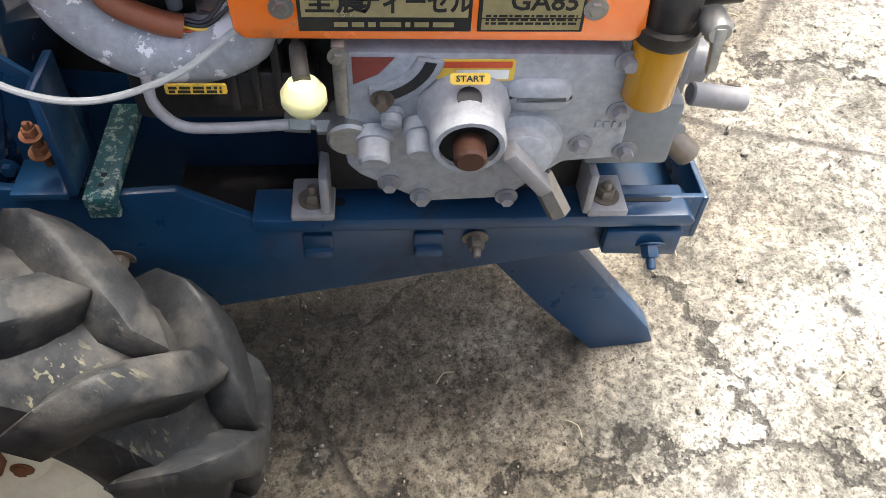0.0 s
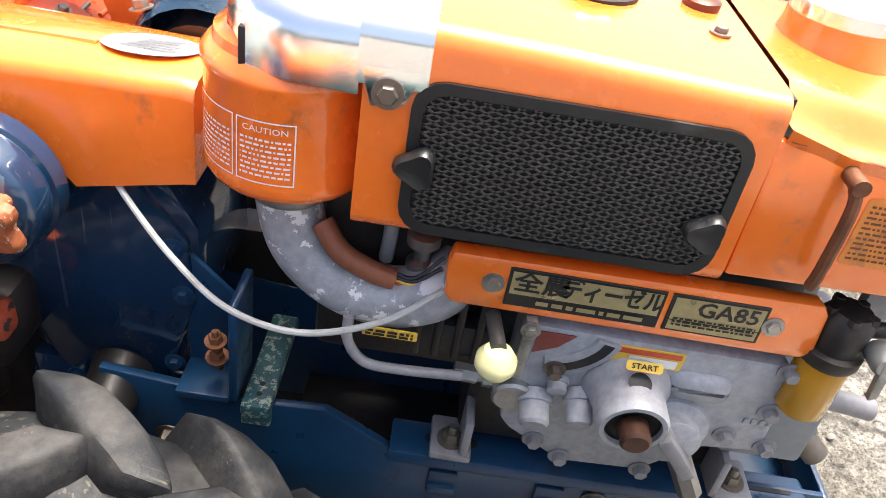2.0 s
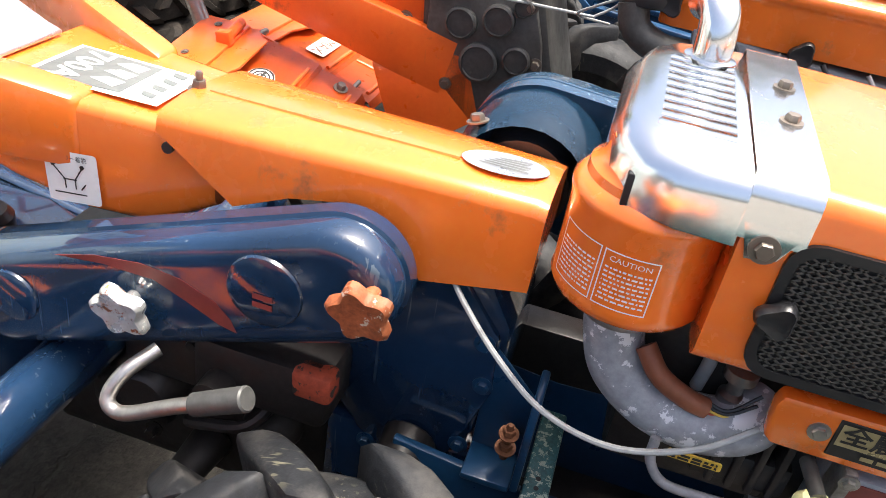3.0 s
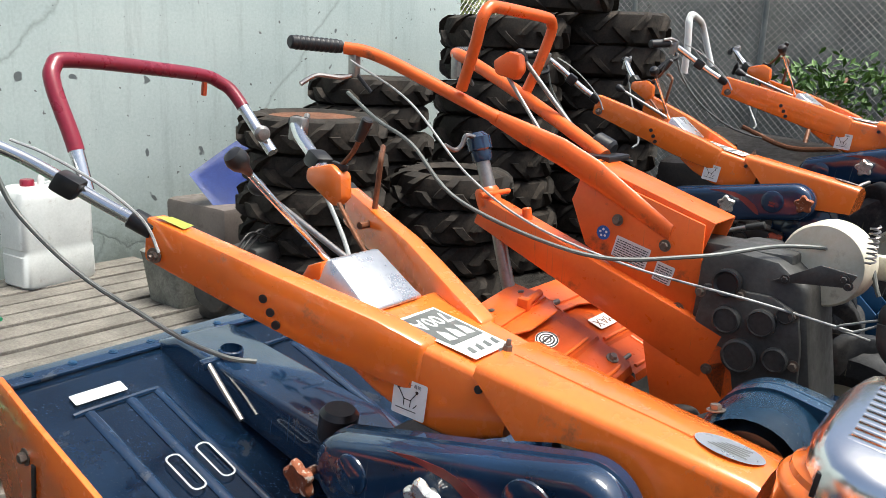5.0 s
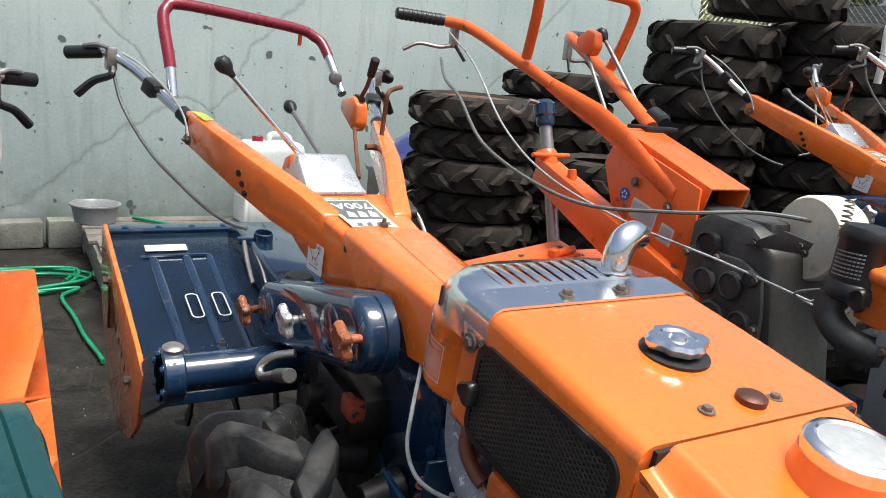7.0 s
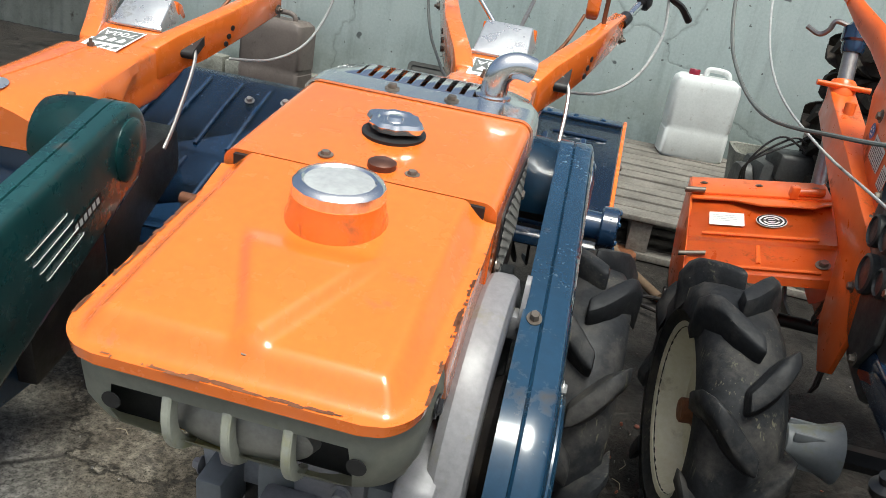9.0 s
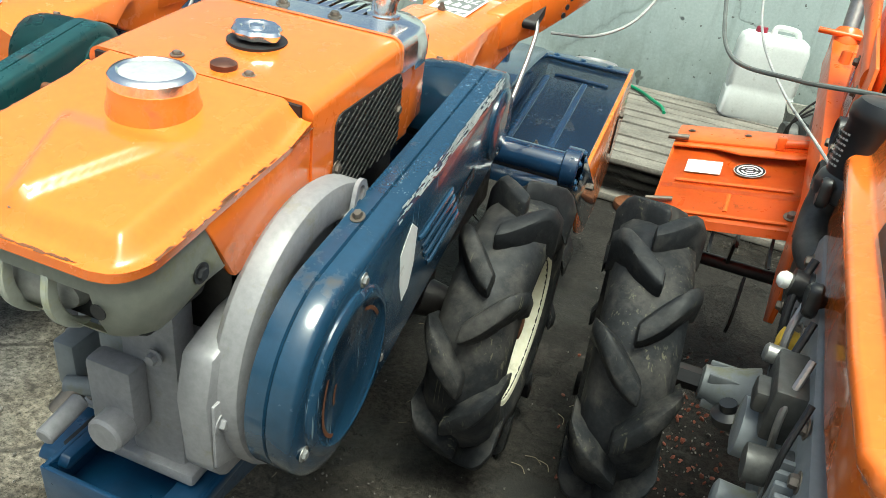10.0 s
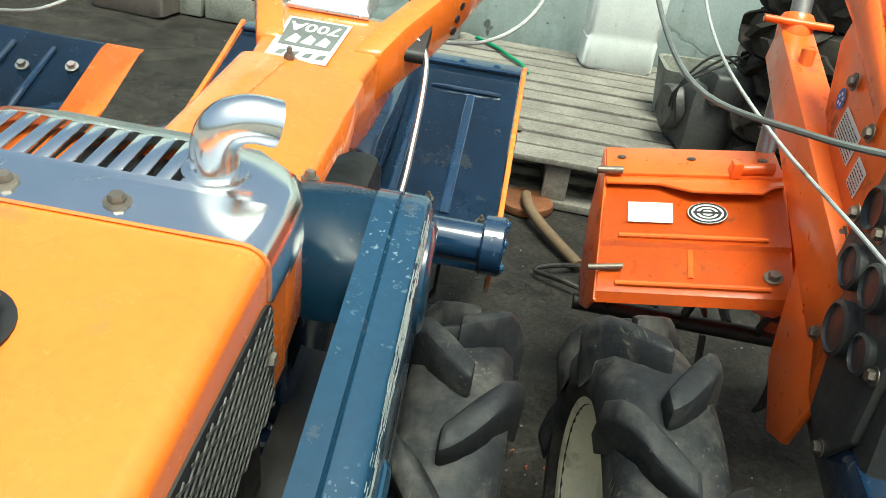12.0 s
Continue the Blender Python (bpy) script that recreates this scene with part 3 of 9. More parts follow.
def hood_top(bm, y0, y1, half, lip, top, ring=0.014, soft=0.04, ny=30, nx=30, ridge=True):
    """A pressed tank cover: half width, lip and top heights as functions of y; a flange runs round it."""
    def smooth(q):
        q = max(0.0, min(1.0, q))
        return q * q * (3 - 2 * q)
    rows = []
    for j in range(ny + 1):
        y = y0 + (y1 - y0) * (1 - (1 - j / ny) ** 1.0)
        row = []
        for i in range(nx + 1):
            u = -1 + 2 * i / nx
            u = math.copysign(abs(u) ** 0.75, u)
            hw = half(y)
            # round the plan corners at the nose
            dn = abs(y - y1)
            if dn < 0.05:
                hw -= 0.045 * (1 - math.sqrt(max(0, 1 - (1 - dn / 0.05) ** 2)))
            x = u * hw
            edge = min(hw - abs(x), dn * 1.0 + 0.0)
            q = smooth((edge - ring) / soft)
            z = lip(y) + (top(y) - lip(y)) * q
            if ridge:
                f = (y0 + (y1 - y0) * 0.40 - y) / ((y1 - y0) * -0.5)
                if 0 <= f <= 1.08:
                    c = 0.006
                    wv = 0.070 * (1 - f) + 0.014
                    z += 0.011 * smooth((wv - abs(x - c)) / 0.016) * smooth(f / 0.3) * q
            row.append((x, y, z))
        rows.append(row)
    vs = [[bm.verts.new(p) for p in r] for r in rows]
    for a, b in zip(vs, vs[1:]):
        for i in range(nx):
            bm.faces.new((a[i], a[i + 1], b[i + 1], b[i]))
    rim = [r[0] for r in vs] + vs[-1][1:-1] + [r[-1] for r in vs[::-1]]
    low = [bm.verts.new((v.co.x * 0.985, v.co.y, v.co.z - 0.012)) for v in rim]
    for i in range(len(rim) - 1):
        bm.faces.new((rim[i], low[i], low[i + 1], rim[i + 1]))


def mesh_screen(bm, x, y0, y1, z0, z1, cell=0.0085, wire=0.0011):
    """Expanded metal on a side face, kept inside a rectangle."""
    slope = 0.55
    k = -1
    lines = []
    width, height = y1 - y0, z1 - z0
    for sgn in (1, -1):
        c = -width * slope - height
        while c < width * slope + height * 2:
            # line z = c + sgn * slope * y
            pts = []
            for yy in (0, width):
                zz = c + sgn * slope * yy
                if 0 <= zz <= height:
                    pts.append((yy, zz))
            for zz in (0, height):
                yy = (zz - c) / (sgn * slope)
                if 0 < yy < width:
                    pts.append((yy, zz))
            if len(pts) >= 2:
                lines.append((pts[0], pts[1]))
            c += cell
    for (a, b), (c, d) in lines:
        p, q = Vector((x, y0 + a, z0 + b)), Vector((x, y0 + c, z0 + d))
        if (q - p).length < 0.004:
            continue
        t = (q - p).normalized()
        s = Vector((1, 0, 0)).cross(t) * wire
        o = Vector((wire, 0, 0))
        vs = [bm.verts.new(v) for v in (p - s, p + s, q + s, q - s, p - s - o, p + s - o, q + s - o, q - s - o)]
        for f in ((4, 5, 6, 7), (0, 1, 5, 4), (2, 3, 7, 6), (1, 2, 6, 5), (3, 0, 4, 7)):
            bm.faces.new([vs[i] for i in f])


def frame_ring(bm, outer, inner, axis, a, b):
    """A flat frame between two outlines of the same count."""
    place = {"x": lambda p, q: (q, p[0], p[1]), "y": lambda p, q: (p[0], q, p[1]), "z": lambda p, q: (p[0], p[1], q)}[axis]
    t = bmesh.new()
    vs = [[t.verts.new(place(p, q)) for p in pts] for pts, q in ((outer, a), (outer, b), (inner, b), (inner, a))]
    n = len(outer)
    for k in range(4):
        r, s = vs[k], vs[(k + 1) % 4]
        for i in range(n):
            t.faces.new((r[i], r[(i + 1) % n], s[(i + 1) % n], s[i]))
    bmesh.ops.recalc_face_normals(t, faces=t.faces[:])
    merge(bm, t)


def settle(top, place):
    """Move the points of a part and of its children by a rule of x, y, z."""
    for ob in [top] + list(top.children_recursive):
        for v in ob.data.vertices:
            v.co = place(*v.co)


def upper(x, y, z):
    """The sheet metal sits a little towards the open side of the frame."""
    return (-0.0145 + 1.035 * x, y, z + 0.008)


def lower(x, y, z):
    """The castings slant in towards the frame."""
    return (x + 0.012 + 0.12 * (0.69 - z), y, z - 0.015)


def engine(root):
    """Hood, tank, screens, gear case and fittings of the horizontal diesel engine."""
    # hood over the radiator
    bm = bmesh.new()
    rows = []
    for y, dz in ((-0.165, 0), (-0.30, -0.004), (-0.472, -0.012)):
        rows.append([(x, y, z) for x, z in rounded(-0.163, 0.163, 0.765, 0.945 + dz, 0.018, 5)])
    rings(bm, rows)
    prism(bm, [(-0.165, 0.895), (-0.165, 0.775), (-0.10, 0.79), (-0.10, 0.895)], "x", 0.10, 0.160, 0.006)
    hood = part("hood", bm, ORANGE, root, "glossy orange sheet-metal engine hood")
    # lower edge of the hood skirt, seam gap shaded by a near-black strip
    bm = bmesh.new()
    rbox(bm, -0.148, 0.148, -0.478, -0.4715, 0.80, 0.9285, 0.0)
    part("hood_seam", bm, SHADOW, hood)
    # tank cover
    bm = bmesh.new()
    hood_top(bm, -0.4765, -0.806, lambda y: 0.1635,
             lambda y: 0.896 - 0.090 * (-0.474 - y) + 0.006 * min(1, (-0.474 - y) / 0.05) + 0.016 * max(0.0, 1 - (-0.4765 - y) / 0.05), lambda y: 0.934 - 0.125 * (-0.474 - y), 0.009, 0.032, 84, 84)
    tank = part("tank_cover", bm, ORANGE, root, "orange pressed-steel tank cover with a raised ridge")
    # side panels under the tank
    leaning = []
    for s in (-1, 1):
        bm = bmesh.new()
        prism(bm, [(-0.472, 0.902), (-0.474, 0.777), (-0.640, 0.780), (-0.692, 0.878)], "x", s * 0.148, s * 0.1615, 0.004)
        panel = part("side_panel", bm, ORANGE, root)
        leaning.append(panel)
        if s < 0:
            bm = bmesh.new()
            flat(bm, rounded(0, 0.083, -0.062, 0, 0.004), side(-0.1622, -0.556, 0.868))
            lab = part("instruction_label", bm, LABEL, panel, "orange instruction label with small brown print")
            bm = bmesh.new()
            bars(bm, side(-0.1628, -0.560, 0.862), 0.075, 11, 0.0021, 0.0027, 4)
            part("print", bm, RUST, lab)
            bm = bmesh.new()
            tube(bm, [(-0.170, -0.532, 0.885), (-0.182, -0.534, 0.868), (-0.180, -0.536, 0.81), (-0.174, -0.538, 0.788)], 0.005, 8)
            cyl(bm, (-0.162, -0.532, 0.885), (-0.185, -0.532, 0.885), 0.007, n=12)
            part("drain_tube", bm, RUST, panel, "rusty brown fuel tube")
    # fuel cap
    bm = bmesh.new()
    lathe(bm, [(0.056, 0.88), (0.054, 0.925), (0.051, 0.935), (0.049, 0.950), (0.045, 0.951)], (0.008, -0.562, 0), (0, 0, 1), 40)
    neck = part("filler_neck", bm, ORANGE, tank)
    bm = bmesh.new()
    n = 28
    rows = []
    for r, h in ((0.044, 0.948), (0.0475, 0.950), (0.0475, 0.962), (0.045, 0.9655), (0.0385, 0.967), (0.036, 0.9645), (0.02, 0.9640), (0.001, 0.9645)):
        rows.append([(0.008 + r * (1 + (0.018 if r > 0.047 and i % 2 else 0)) * math.cos(2 * math.pi * i / n), -0.562 + r * (1 + (0.018 if r > 0.047 and i % 2 else 0)) * math.sin(2 * math.pi * i / n), h) for i in range(n)])
    rings(bm, rows)
    part("fuel_cap", bm, CHROME, tank, "round chrome fuel cap with a clear gauge window")
    bm = bmesh.new()
    lathe(bm, [(0.036, 0.9648), (0.030, 0.9668), (0.015, 0.9680), (0.001, 0.9684)], (0.008, -0.562, 0), (0, 0, 1), 36)
    part("gauge_window", bm, WINDOW, tank, "milky plastic gauge window")
    # paint worn off along the flange
    bm = bmesh.new()
    rng = random.Random(21)
    for k in range(120):
        side_of = rng.random()
        ln, wd = rng.uniform(0.003, 0.022) * rng.random(), rng.uniform(0.0006, 0.0022)
        if side_of < 0.72:
            s = -1 if side_of < 0.30 else 1
            y = rng.uniform(-0.755, -0.48)
            x, z = s * (0.1637 - rng.uniform(0, 0.004)), 0.896 - 0.090 * (-0.474 - y) + 0.0068
            p = [(x - wd, y - ln), (x + wd, y - ln * 0.8), (x + wd * 0.7, y + ln), (x - wd, y + ln * 0.6)]
        else:
            y = -0.8055 + rng.uniform(0, 0.004)
            x, z = rng.uniform(-0.11, 0.11), 0.896 - 0.090 * 0.3315 + 0.0068
            p = [(x - ln, y - wd), (x + ln * 0.8, y - wd), (x + ln, y + wd * 0.7), (x - ln * 0.6, y + wd)]
        bm.faces.new([bm.verts.new((*q, z + 0.090 * (q[1] - y))) for q in p])
    part("worn_edge", bm, RUST, tank, "rust showing along the chipped flange")
    # radiator cap in its opening, whose shade is a near-black disc
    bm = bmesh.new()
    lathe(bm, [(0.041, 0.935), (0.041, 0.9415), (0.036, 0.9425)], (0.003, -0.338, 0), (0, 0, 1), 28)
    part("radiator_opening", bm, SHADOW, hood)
    bm = bmesh.new()
    n = 40
    rows = []
    for r, h in ((0.020, 0.944), (0.030, 0.948), (0.033, 0.956), (0.030, 0.961), (0.022, 0.961), (0.020, 0.9585), (0.011, 0.9585), (0.009, 0.963), (0.001, 0.964)):
        row = []
        for i in range(n):
            a = 2 * math.pi * i / n
            ear = 0.009 * max(0, math.cos(2 * a + 0.6)) ** 6 if r > 0.025 else 0
            lob = 0.0014 * math.cos(10 * a) if r > 0.025 else 0
            row.append((0.003 + (r + ear + lob) * math.cos(a), -0.338 + (r + ear + lob) * math.sin(a), h))
        rows.append(row)
    rings(bm, rows)
    part("radiator_cap", bm, CHROME, hood, "worn chrome radiator cap with two ears")
    for x, y, z, r, plug in ((-0.050, -0.441, 0.937, 0.006, 0), (0.055, -0.440, 0.935, 0.006, 0), (0.018, -0.439, 0.937, 0.015, 1)):
        bm = bmesh.new()
        if plug:
            lathe(bm, [(0.017, -0.003), (0.017, 0.004), (0.012, 0.007), (0.001, 0.0075)], (x, y, z), (0, 0, 1), 20)
        else:
            bolt(bm, (x, y, z - 0.002), (0, 0, 1), r, 0.006)
        part("plug" if plug else "hood_bolt", bm, COPPER if plug else BOLT, hood)
    bm = bmesh.new()
    bolt(bm, (0.006, -0.775, 0.888), (0, -0.5, 1), 0.004, 0.004, False)
    part("nose_rivet", bm, BOLT, tank)

    # screens on both sides
    for s in (-1, 1):
        y0, y1, z0, z1 = (-0.452, -0.208, 0.788, 0.907) if s < 0 else (-0.415, -0.205, 0.782, 0.905)
        xs = -0.1835 if s < 0 else 0.1565
        bm = bmesh.new()
        prism(bm, rounded(y0, y1, z0, z1, 0.02), "x", xs - s * 0.006, xs)
        screen = part("screen_backing", bm, SHADOW, root, "dark radiator screen")
        bm = bmesh.new()
        mesh_screen(bm, xs + s * 0.0025, y0 + 0.004, y1 - 0.004, z0 + 0.004, z1 - 0.004, 0.0068 if s < 0 else 0.013, 0.0009 if s < 0 else 0.001)
        part("mesh", bm, MESH, screen, "dark expanded-metal mesh")
        bm = bmesh.new()
        frame_ring(bm, rounded(y0 - 0.006, y1 + 0.006, z0 - 0.006, z1 + 0.006, 0.024), rounded(y0 + 0.003, y1 - 0.003, z0 + 0.003, z1 - 0.003, 0.018), "x", xs - s * 0.004, xs + s * 0.004)
        if s < 0:
            part("screen_frame", bm, BLACK, screen, "black rubber screen frame")
        for ky, kz in (((y1 - 0.004), 0.846), ((y0 + 0.012), 0.830)):
            bm = bmesh.new()
            if s < 0:
                star(bm, (xs, ky, kz), (s, 0, 0), 0.0155, 0.02, 3)
            else:
                bolt(bm, (xs, ky - 0.008, kz), (s, 0, 0), 0.007, 0.006)
            part("wing_knob" if s < 0 else "screen_bolt", bm, BLACK if s < 0 else BOLT, screen)

    # chrome cowl with slots, band and exhaust
    bm = bmesh.new()
    for y0, y1, zl in ((-0.160, -0.212, 0.895),):
        rows = []
        def arch(k, low):
            right = [(0.1635 + k, low)] + [(0.1455 + (0.018 + k) * math.cos(radians(a)), 0.927 + (0.018 + k) * math.sin(radians(a))) for a in (0, 25, 50, 75, 90)]
            return [(-x, z) for x, z in right[::-1]][::-1] + right[::-1]
        for y in (y0, y1):
            out, inn = arch(0.0035, zl), arch(0.0, zl)
            rows.append([(x, y, z) for x, z in out] + [(x, y, z) for x, z in inn[::-1]])
        rings(bm, rows)
    prism(bm, [(-0.162, 0.91), (-0.210, 0.91), (-0.196, 0.882), (-0.172, 0.878)], "x", -0.1637, -0.1672, 0.001)
    band = part("chrome_band", bm, CHROME, root, "bright chrome band across the hood")
    for x in (-0.043, 0.044):
        bm = bmesh.new()
        bolt(bm, (x, -0.192, 0.9485), (0, 0, 1), 0.0068, 0.008, True)
        part("band_bolt", bm, BOLT, band)
    bm = bmesh.new()
    bolt(bm, (-0.167, -0.184, 0.890), (-1, 0, 0), 0.008, 0.006)
    part("band_bolt", bm, BOLT, band)
    bm = bmesh.new()
    # cowl: rim pieces round the slots, skirt, bars between the slots
    out = [(-0.166, -0.162), (0.166, -0.162), (0.164, -0.115), (0.150, -0.080), (0.120, -0.058), (0.07, -0.050), (-0.07, -0.050), (-0.120, -0.058), (-0.150, -0.080), (-0.164, -0.115)]
    low = [(x * 1.0, y + (0.004 if y > -0.1 else 0)) for x, y in out]
    hole = [(-0.112, -0.146), (0.088, -0.146), (0.088, -0.120), (0.087, -0.098), (0.084, -0.088), (0.075, -0.084), (-0.095, -0.084), (-0.108, -0.088), (-0.111, -0.098), (-0.112, -0.120)]
    t = bmesh.new()
    rr = [[t.verts.new((x, y, z)) for x, y in pts] for pts, z in ((low, 0.885), (low, 0.918), ([(x * 0.985, y - 0.004 if y > -0.12 else y) for x, y in out], 0.931), ([(x * 0.94, y - 0.012 if y > -0.12 else y) for x, y in out], 0.941), (hole, 0.946), (hole, 0.936))]
    for a, b in zip(rr, rr[1:]):
        for i in range(10):
            t.faces.new((a[i], a[(i + 1) % 10], b[(i + 1) % 10], b[i]))
    bmesh.ops.recalc_face_normals(t, faces=t.faces[:])
    merge(bm, t)
    cowl = part("chrome_cowl", bm, CHROME, root, "polished chrome cowl with cooling slots", angle=50)
    for i in range(10):
        bm = bmesh.new()
        x = -0.102 + i * 0.0200
        rbox(bm, x - 0.0062, x + 0.0062, -0.148, -0.082, 0.938, 0.9458, 0.0015)
        part("slat", bm, CHROME, cowl)
    # near-black box that gives the shade below the slots
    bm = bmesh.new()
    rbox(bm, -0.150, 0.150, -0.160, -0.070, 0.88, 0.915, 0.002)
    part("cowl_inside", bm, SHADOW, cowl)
    bm = bmesh.new()
    tube(bm, [(0.092, -0.122, 0.920), (0.092, -0.122, 0.954), (0.094, -0.121, 0.974), (0.103, -0.118, 0.990), (0.120, -0.112, 0.995), (0.139, -0.104, 0.990)], 0.0200, 18, 6)
    pipe = part("exhaust_pipe", bm, CHROME, root, "bent chrome exhaust pipe with brown heat tint")
    bm = bmesh.new()
    lathe(bm, [(0.0265, 0.944), (0.0265, 0.948), (0.022, 0.949)], (0.092, -0.122, 0), (0, 0, 1), 24)
    part("pipe_collar", bm, CHROME, pipe)
    bm = bmesh.new()
    d = Vector((0.019, 0.008, -0.005)).normalized()
    lathe(bm, [(0.0175, 0.0005), (0.001, 0.001)], (0.139, -0.104, 0.990), d, 18)
    part("pipe_mouth", bm, SHADOW, pipe)

    # lower orange plate with its name plates
    bm = bmesh.new()
    prism(bm, [(-0.254, 0.757), (-0.250, 0.745), (-0.252, 0.709), (-0.26, 0.702), (-0.577, 0.700), (-0.587, 0.708), (-0.583, 0.752), (-0.576, 0.761)], "x", -0.150, -0.170, 0.004)
    plate = part("lower_plate", bm, ORANGE, root, "orange lower cover plate with name plates")
    for y in (-0.292, -0.540):
        bm = bmesh.new()
        bolt(bm, (-0.170, y, 0.732), (-1, 0, 0), 0.0065, 0.005)
        part("screw", bm, STEEL, plate)
    for y, w, seed in ((-0.304, 0.137, 1), (-0.446, 0.086, 2)):
        bm = bmesh.new()
        prism(bm, [(y, 0.7515), (y - w, 0.7515), (y - w, 0.711), (y, 0.711)], "x", -0.169, -0.1715, 0.0006, 1)
        lab = part("name_plate", bm, INK, plate, "black name plate with silver panel")
        bm = bmesh.new()
        flat(bm, [(0.003, -0.027), (w - 0.003, -0.027), (w - 0.003, -0.003), (0.003, -0.003)], side(-0.1721, y, 0.7515))
        if seed == 2:
            flat(bm, [(0.003, -0.038), (w - 0.003, -0.038), (w - 0.003, -0.028), (0.003, -0.028)], side(-0.1721, y, 0.7515))
        part("panel", bm, GOLD, lab)
        bm = bmesh.new()
        if seed == 1:
            letters(bm, "全農", side(-0.1726, y - 0.030, 0.7375), 0.0225, 1.1, 0.025)
            letters(bm, "ディーゼル", side(-0.1726, y - 0.092, 0.7375), 0.0225, 0.80, 0.03)
        else:
            letters(bm, "GA85", side(-0.1726, y - 0.052, 0.7385), 0.022, 1.05, 0.02)
            bars(bm, side(-0.1726, y - 0.006, 0.7275), 0.074, 3, 0.0022, 0.0012, 7)
        part("print", bm, INK, lab)
        if seed == 1:
            bm = bmesh.new()
            bars(bm, side(-0.1726, y - 0.028, 0.7205), 0.095, 1, 0.0045, 0.001, 9)
            part("small_print", bm, GOLD, lab)

    # gear case
    bm = bmesh.new()
    prism(bm, [(-0.333, 0.700), (-0.582, 0.697), (-0.590, 0.66), (-0.603, 0.60), (-0.605, 0.562), (-0.548, 0.556), (-0.497, 0.499), (-0.41, 0.495), (-0.345, 0.54), (-0.333, 0.556)], "x", -0.06, -0.172, 0.007)
    case = part("gear_case", bm, GREY, root, "pale grey painted cast gear case")
    bm = bmesh.new()
    lathe(bm, [(0.044, -0.004), (0.042, 0.006), (0.034, 0.02), (0.0335, 0.052), (0.031, 0.056), (0.0265, 0.056), (0.0255, 0.03)], (-0.172, -0.443, 0.635), (-1, 0, 0.0), 32)
    cyl(bm, (-0.20, -0.443, 0.607), (-0.215, -0.443, 0.603), 0.022, n=20)
    boss = part("crank_boss", bm, GREY, case)
    bm = bmesh.new()
    lathe(bm, [(0.0262, 0.050), (0.001, 0.050)], (-0.172, -0.443, 0.635), (-1, 0, 0), 24)
    lathe(bm, [(0.011, 0), (0.001, 0.0006)], (-0.1985, -0.443, 0.6695), (-0.55, 0, 1), 16)
    part("crank_hole", bm, SHADOW, boss)
    bm = bmesh.new()
    cyl(bm, (-0.18, -0.443, 0.635), (-0.246, -0.443, 0.635), 0.0145, n=20, bev=0.003)
    part("crank_shaft", bm, COPPER, boss, "brown oxidised crank shaft end")
    bm = bmesh.new()
    flat(bm, rounded(-0.017, 0.017, -0.005, 0.005, 0.003), Matrix.Translation((-0.1915, -0.443, 0.6855)) @ side(0, 0, 0).to_3x3().to_4x4() @ pose(0, 0, 0, -35))
    tag = part("start_label", bm, YELLOW, boss, "small yellow label")
    bm = bmesh.new()
    letters(bm, "START", Matrix.Translation((-0.1922, -0.443, 0.6858)) @ side(0, 0, 0).to_3x3().to_4x4() @ pose(0, 0, 0, -35), 0.0076, 1.1, 0.02)
    part("print", bm, INK, tag)
    bm = bmesh.new()
    t = bmesh.new()
    rings(t, [[(x, y, z) for y, z in rounded(-0.538 - g, -0.482 + g, 0.636 - g * 0.8, 0.668 + g * 0.8, 0.014, 5)] for x, g in ((-0.168, 0.004), (-0.178, 0.0), (-0.182, -0.006))])
    merge(bm, t)
    part("cast_bulge", bm, GREY, case)
    # oil plug with wing handle
    bm = bmesh.new()
    lathe(bm, [(0.045, -0.002), (0.040, 0.008), (0.030, 0.012), (0.029, 0.026), (0.026, 0.028)], (-0.172, -0.499, 0.587), (-1, 0, 0.1), 28)
    plug = part("oil_plug", bm, GREY, case)
    bm = bmesh.new()
    m = pose(-0.205, -0.503, 0.585, -38, 0, 0)
    rbox(bm, -0.014, 0.012, -0.0075, 0.0075, -0.034, 0.034, 0.003, m)
    part("plug_wing", bm, GUARD, plug)
    bm = bmesh.new()
    cyl(bm, (-0.175, -0.525, 0.545), (-0.195, -0.551, 0.500), 0.013, n=6, bev=0.002)
    part("drain_cock", bm, STEEL, case)
    for y, z, r, h in ((-0.361, 0.601, 0.015, 0.034), (-0.403, 0.613, 0.013, 0.034), (-0.377, 0.628, 0.0095, 0.014)):
        bm = bmesh.new()
        lathe(bm, [(r * 1.25, -0.002), (r * 1.2, h * 0.3), (r, h * 0.32), (r, h * 0.9), (r * 0.8, h)], (-0.172, y, z), (-1, 0, -0.35), 20)
        part("cap_nut", bm, GREY, case)
    for y, z in ((-0.582, 0.690), (-0.588, 0.630), (-0.560, 0.585), (-0.375, 0.530), (-0.408, 0.507), (-0.497, 0.505), (-0.606, 0.575)):
        bm = bmesh.new()
        bolt(bm, (-0.172, y, z), (-1, 0, 0), 0.0078, 0.011)
        part("case_bolt", bm, GUARD, case)
    # speed quadrant with slot and lever bolt
    bm = bmesh.new()
    arc = [(-0.372 + 0.0, 0.649)] + [(-0.353 - 0.058 * math.sin(radians(a)) * 1.0, 0.700 - 0.052 * math.cos(radians(a))) for a in (10, 25, 40, 55, 70, 82)]
    outer, inner = [], []
    for a in range(8, 84, 8):
        outer.append((-0.350 - 0.074 * math.sin(radians(a)), 0.703 - 0.066 * math.cos(radians(a))))
        inner.append((-0.350 - 0.050 * math.sin(radians(a)), 0.703 - 0.042 * math.cos(radians(a))))
    prism(bm, outer + inner[::-1], "x", -0.170, -0.177, 0.002)
    quad = part("speed_quadrant", bm, GREY, case)
    bm = bmesh.new()
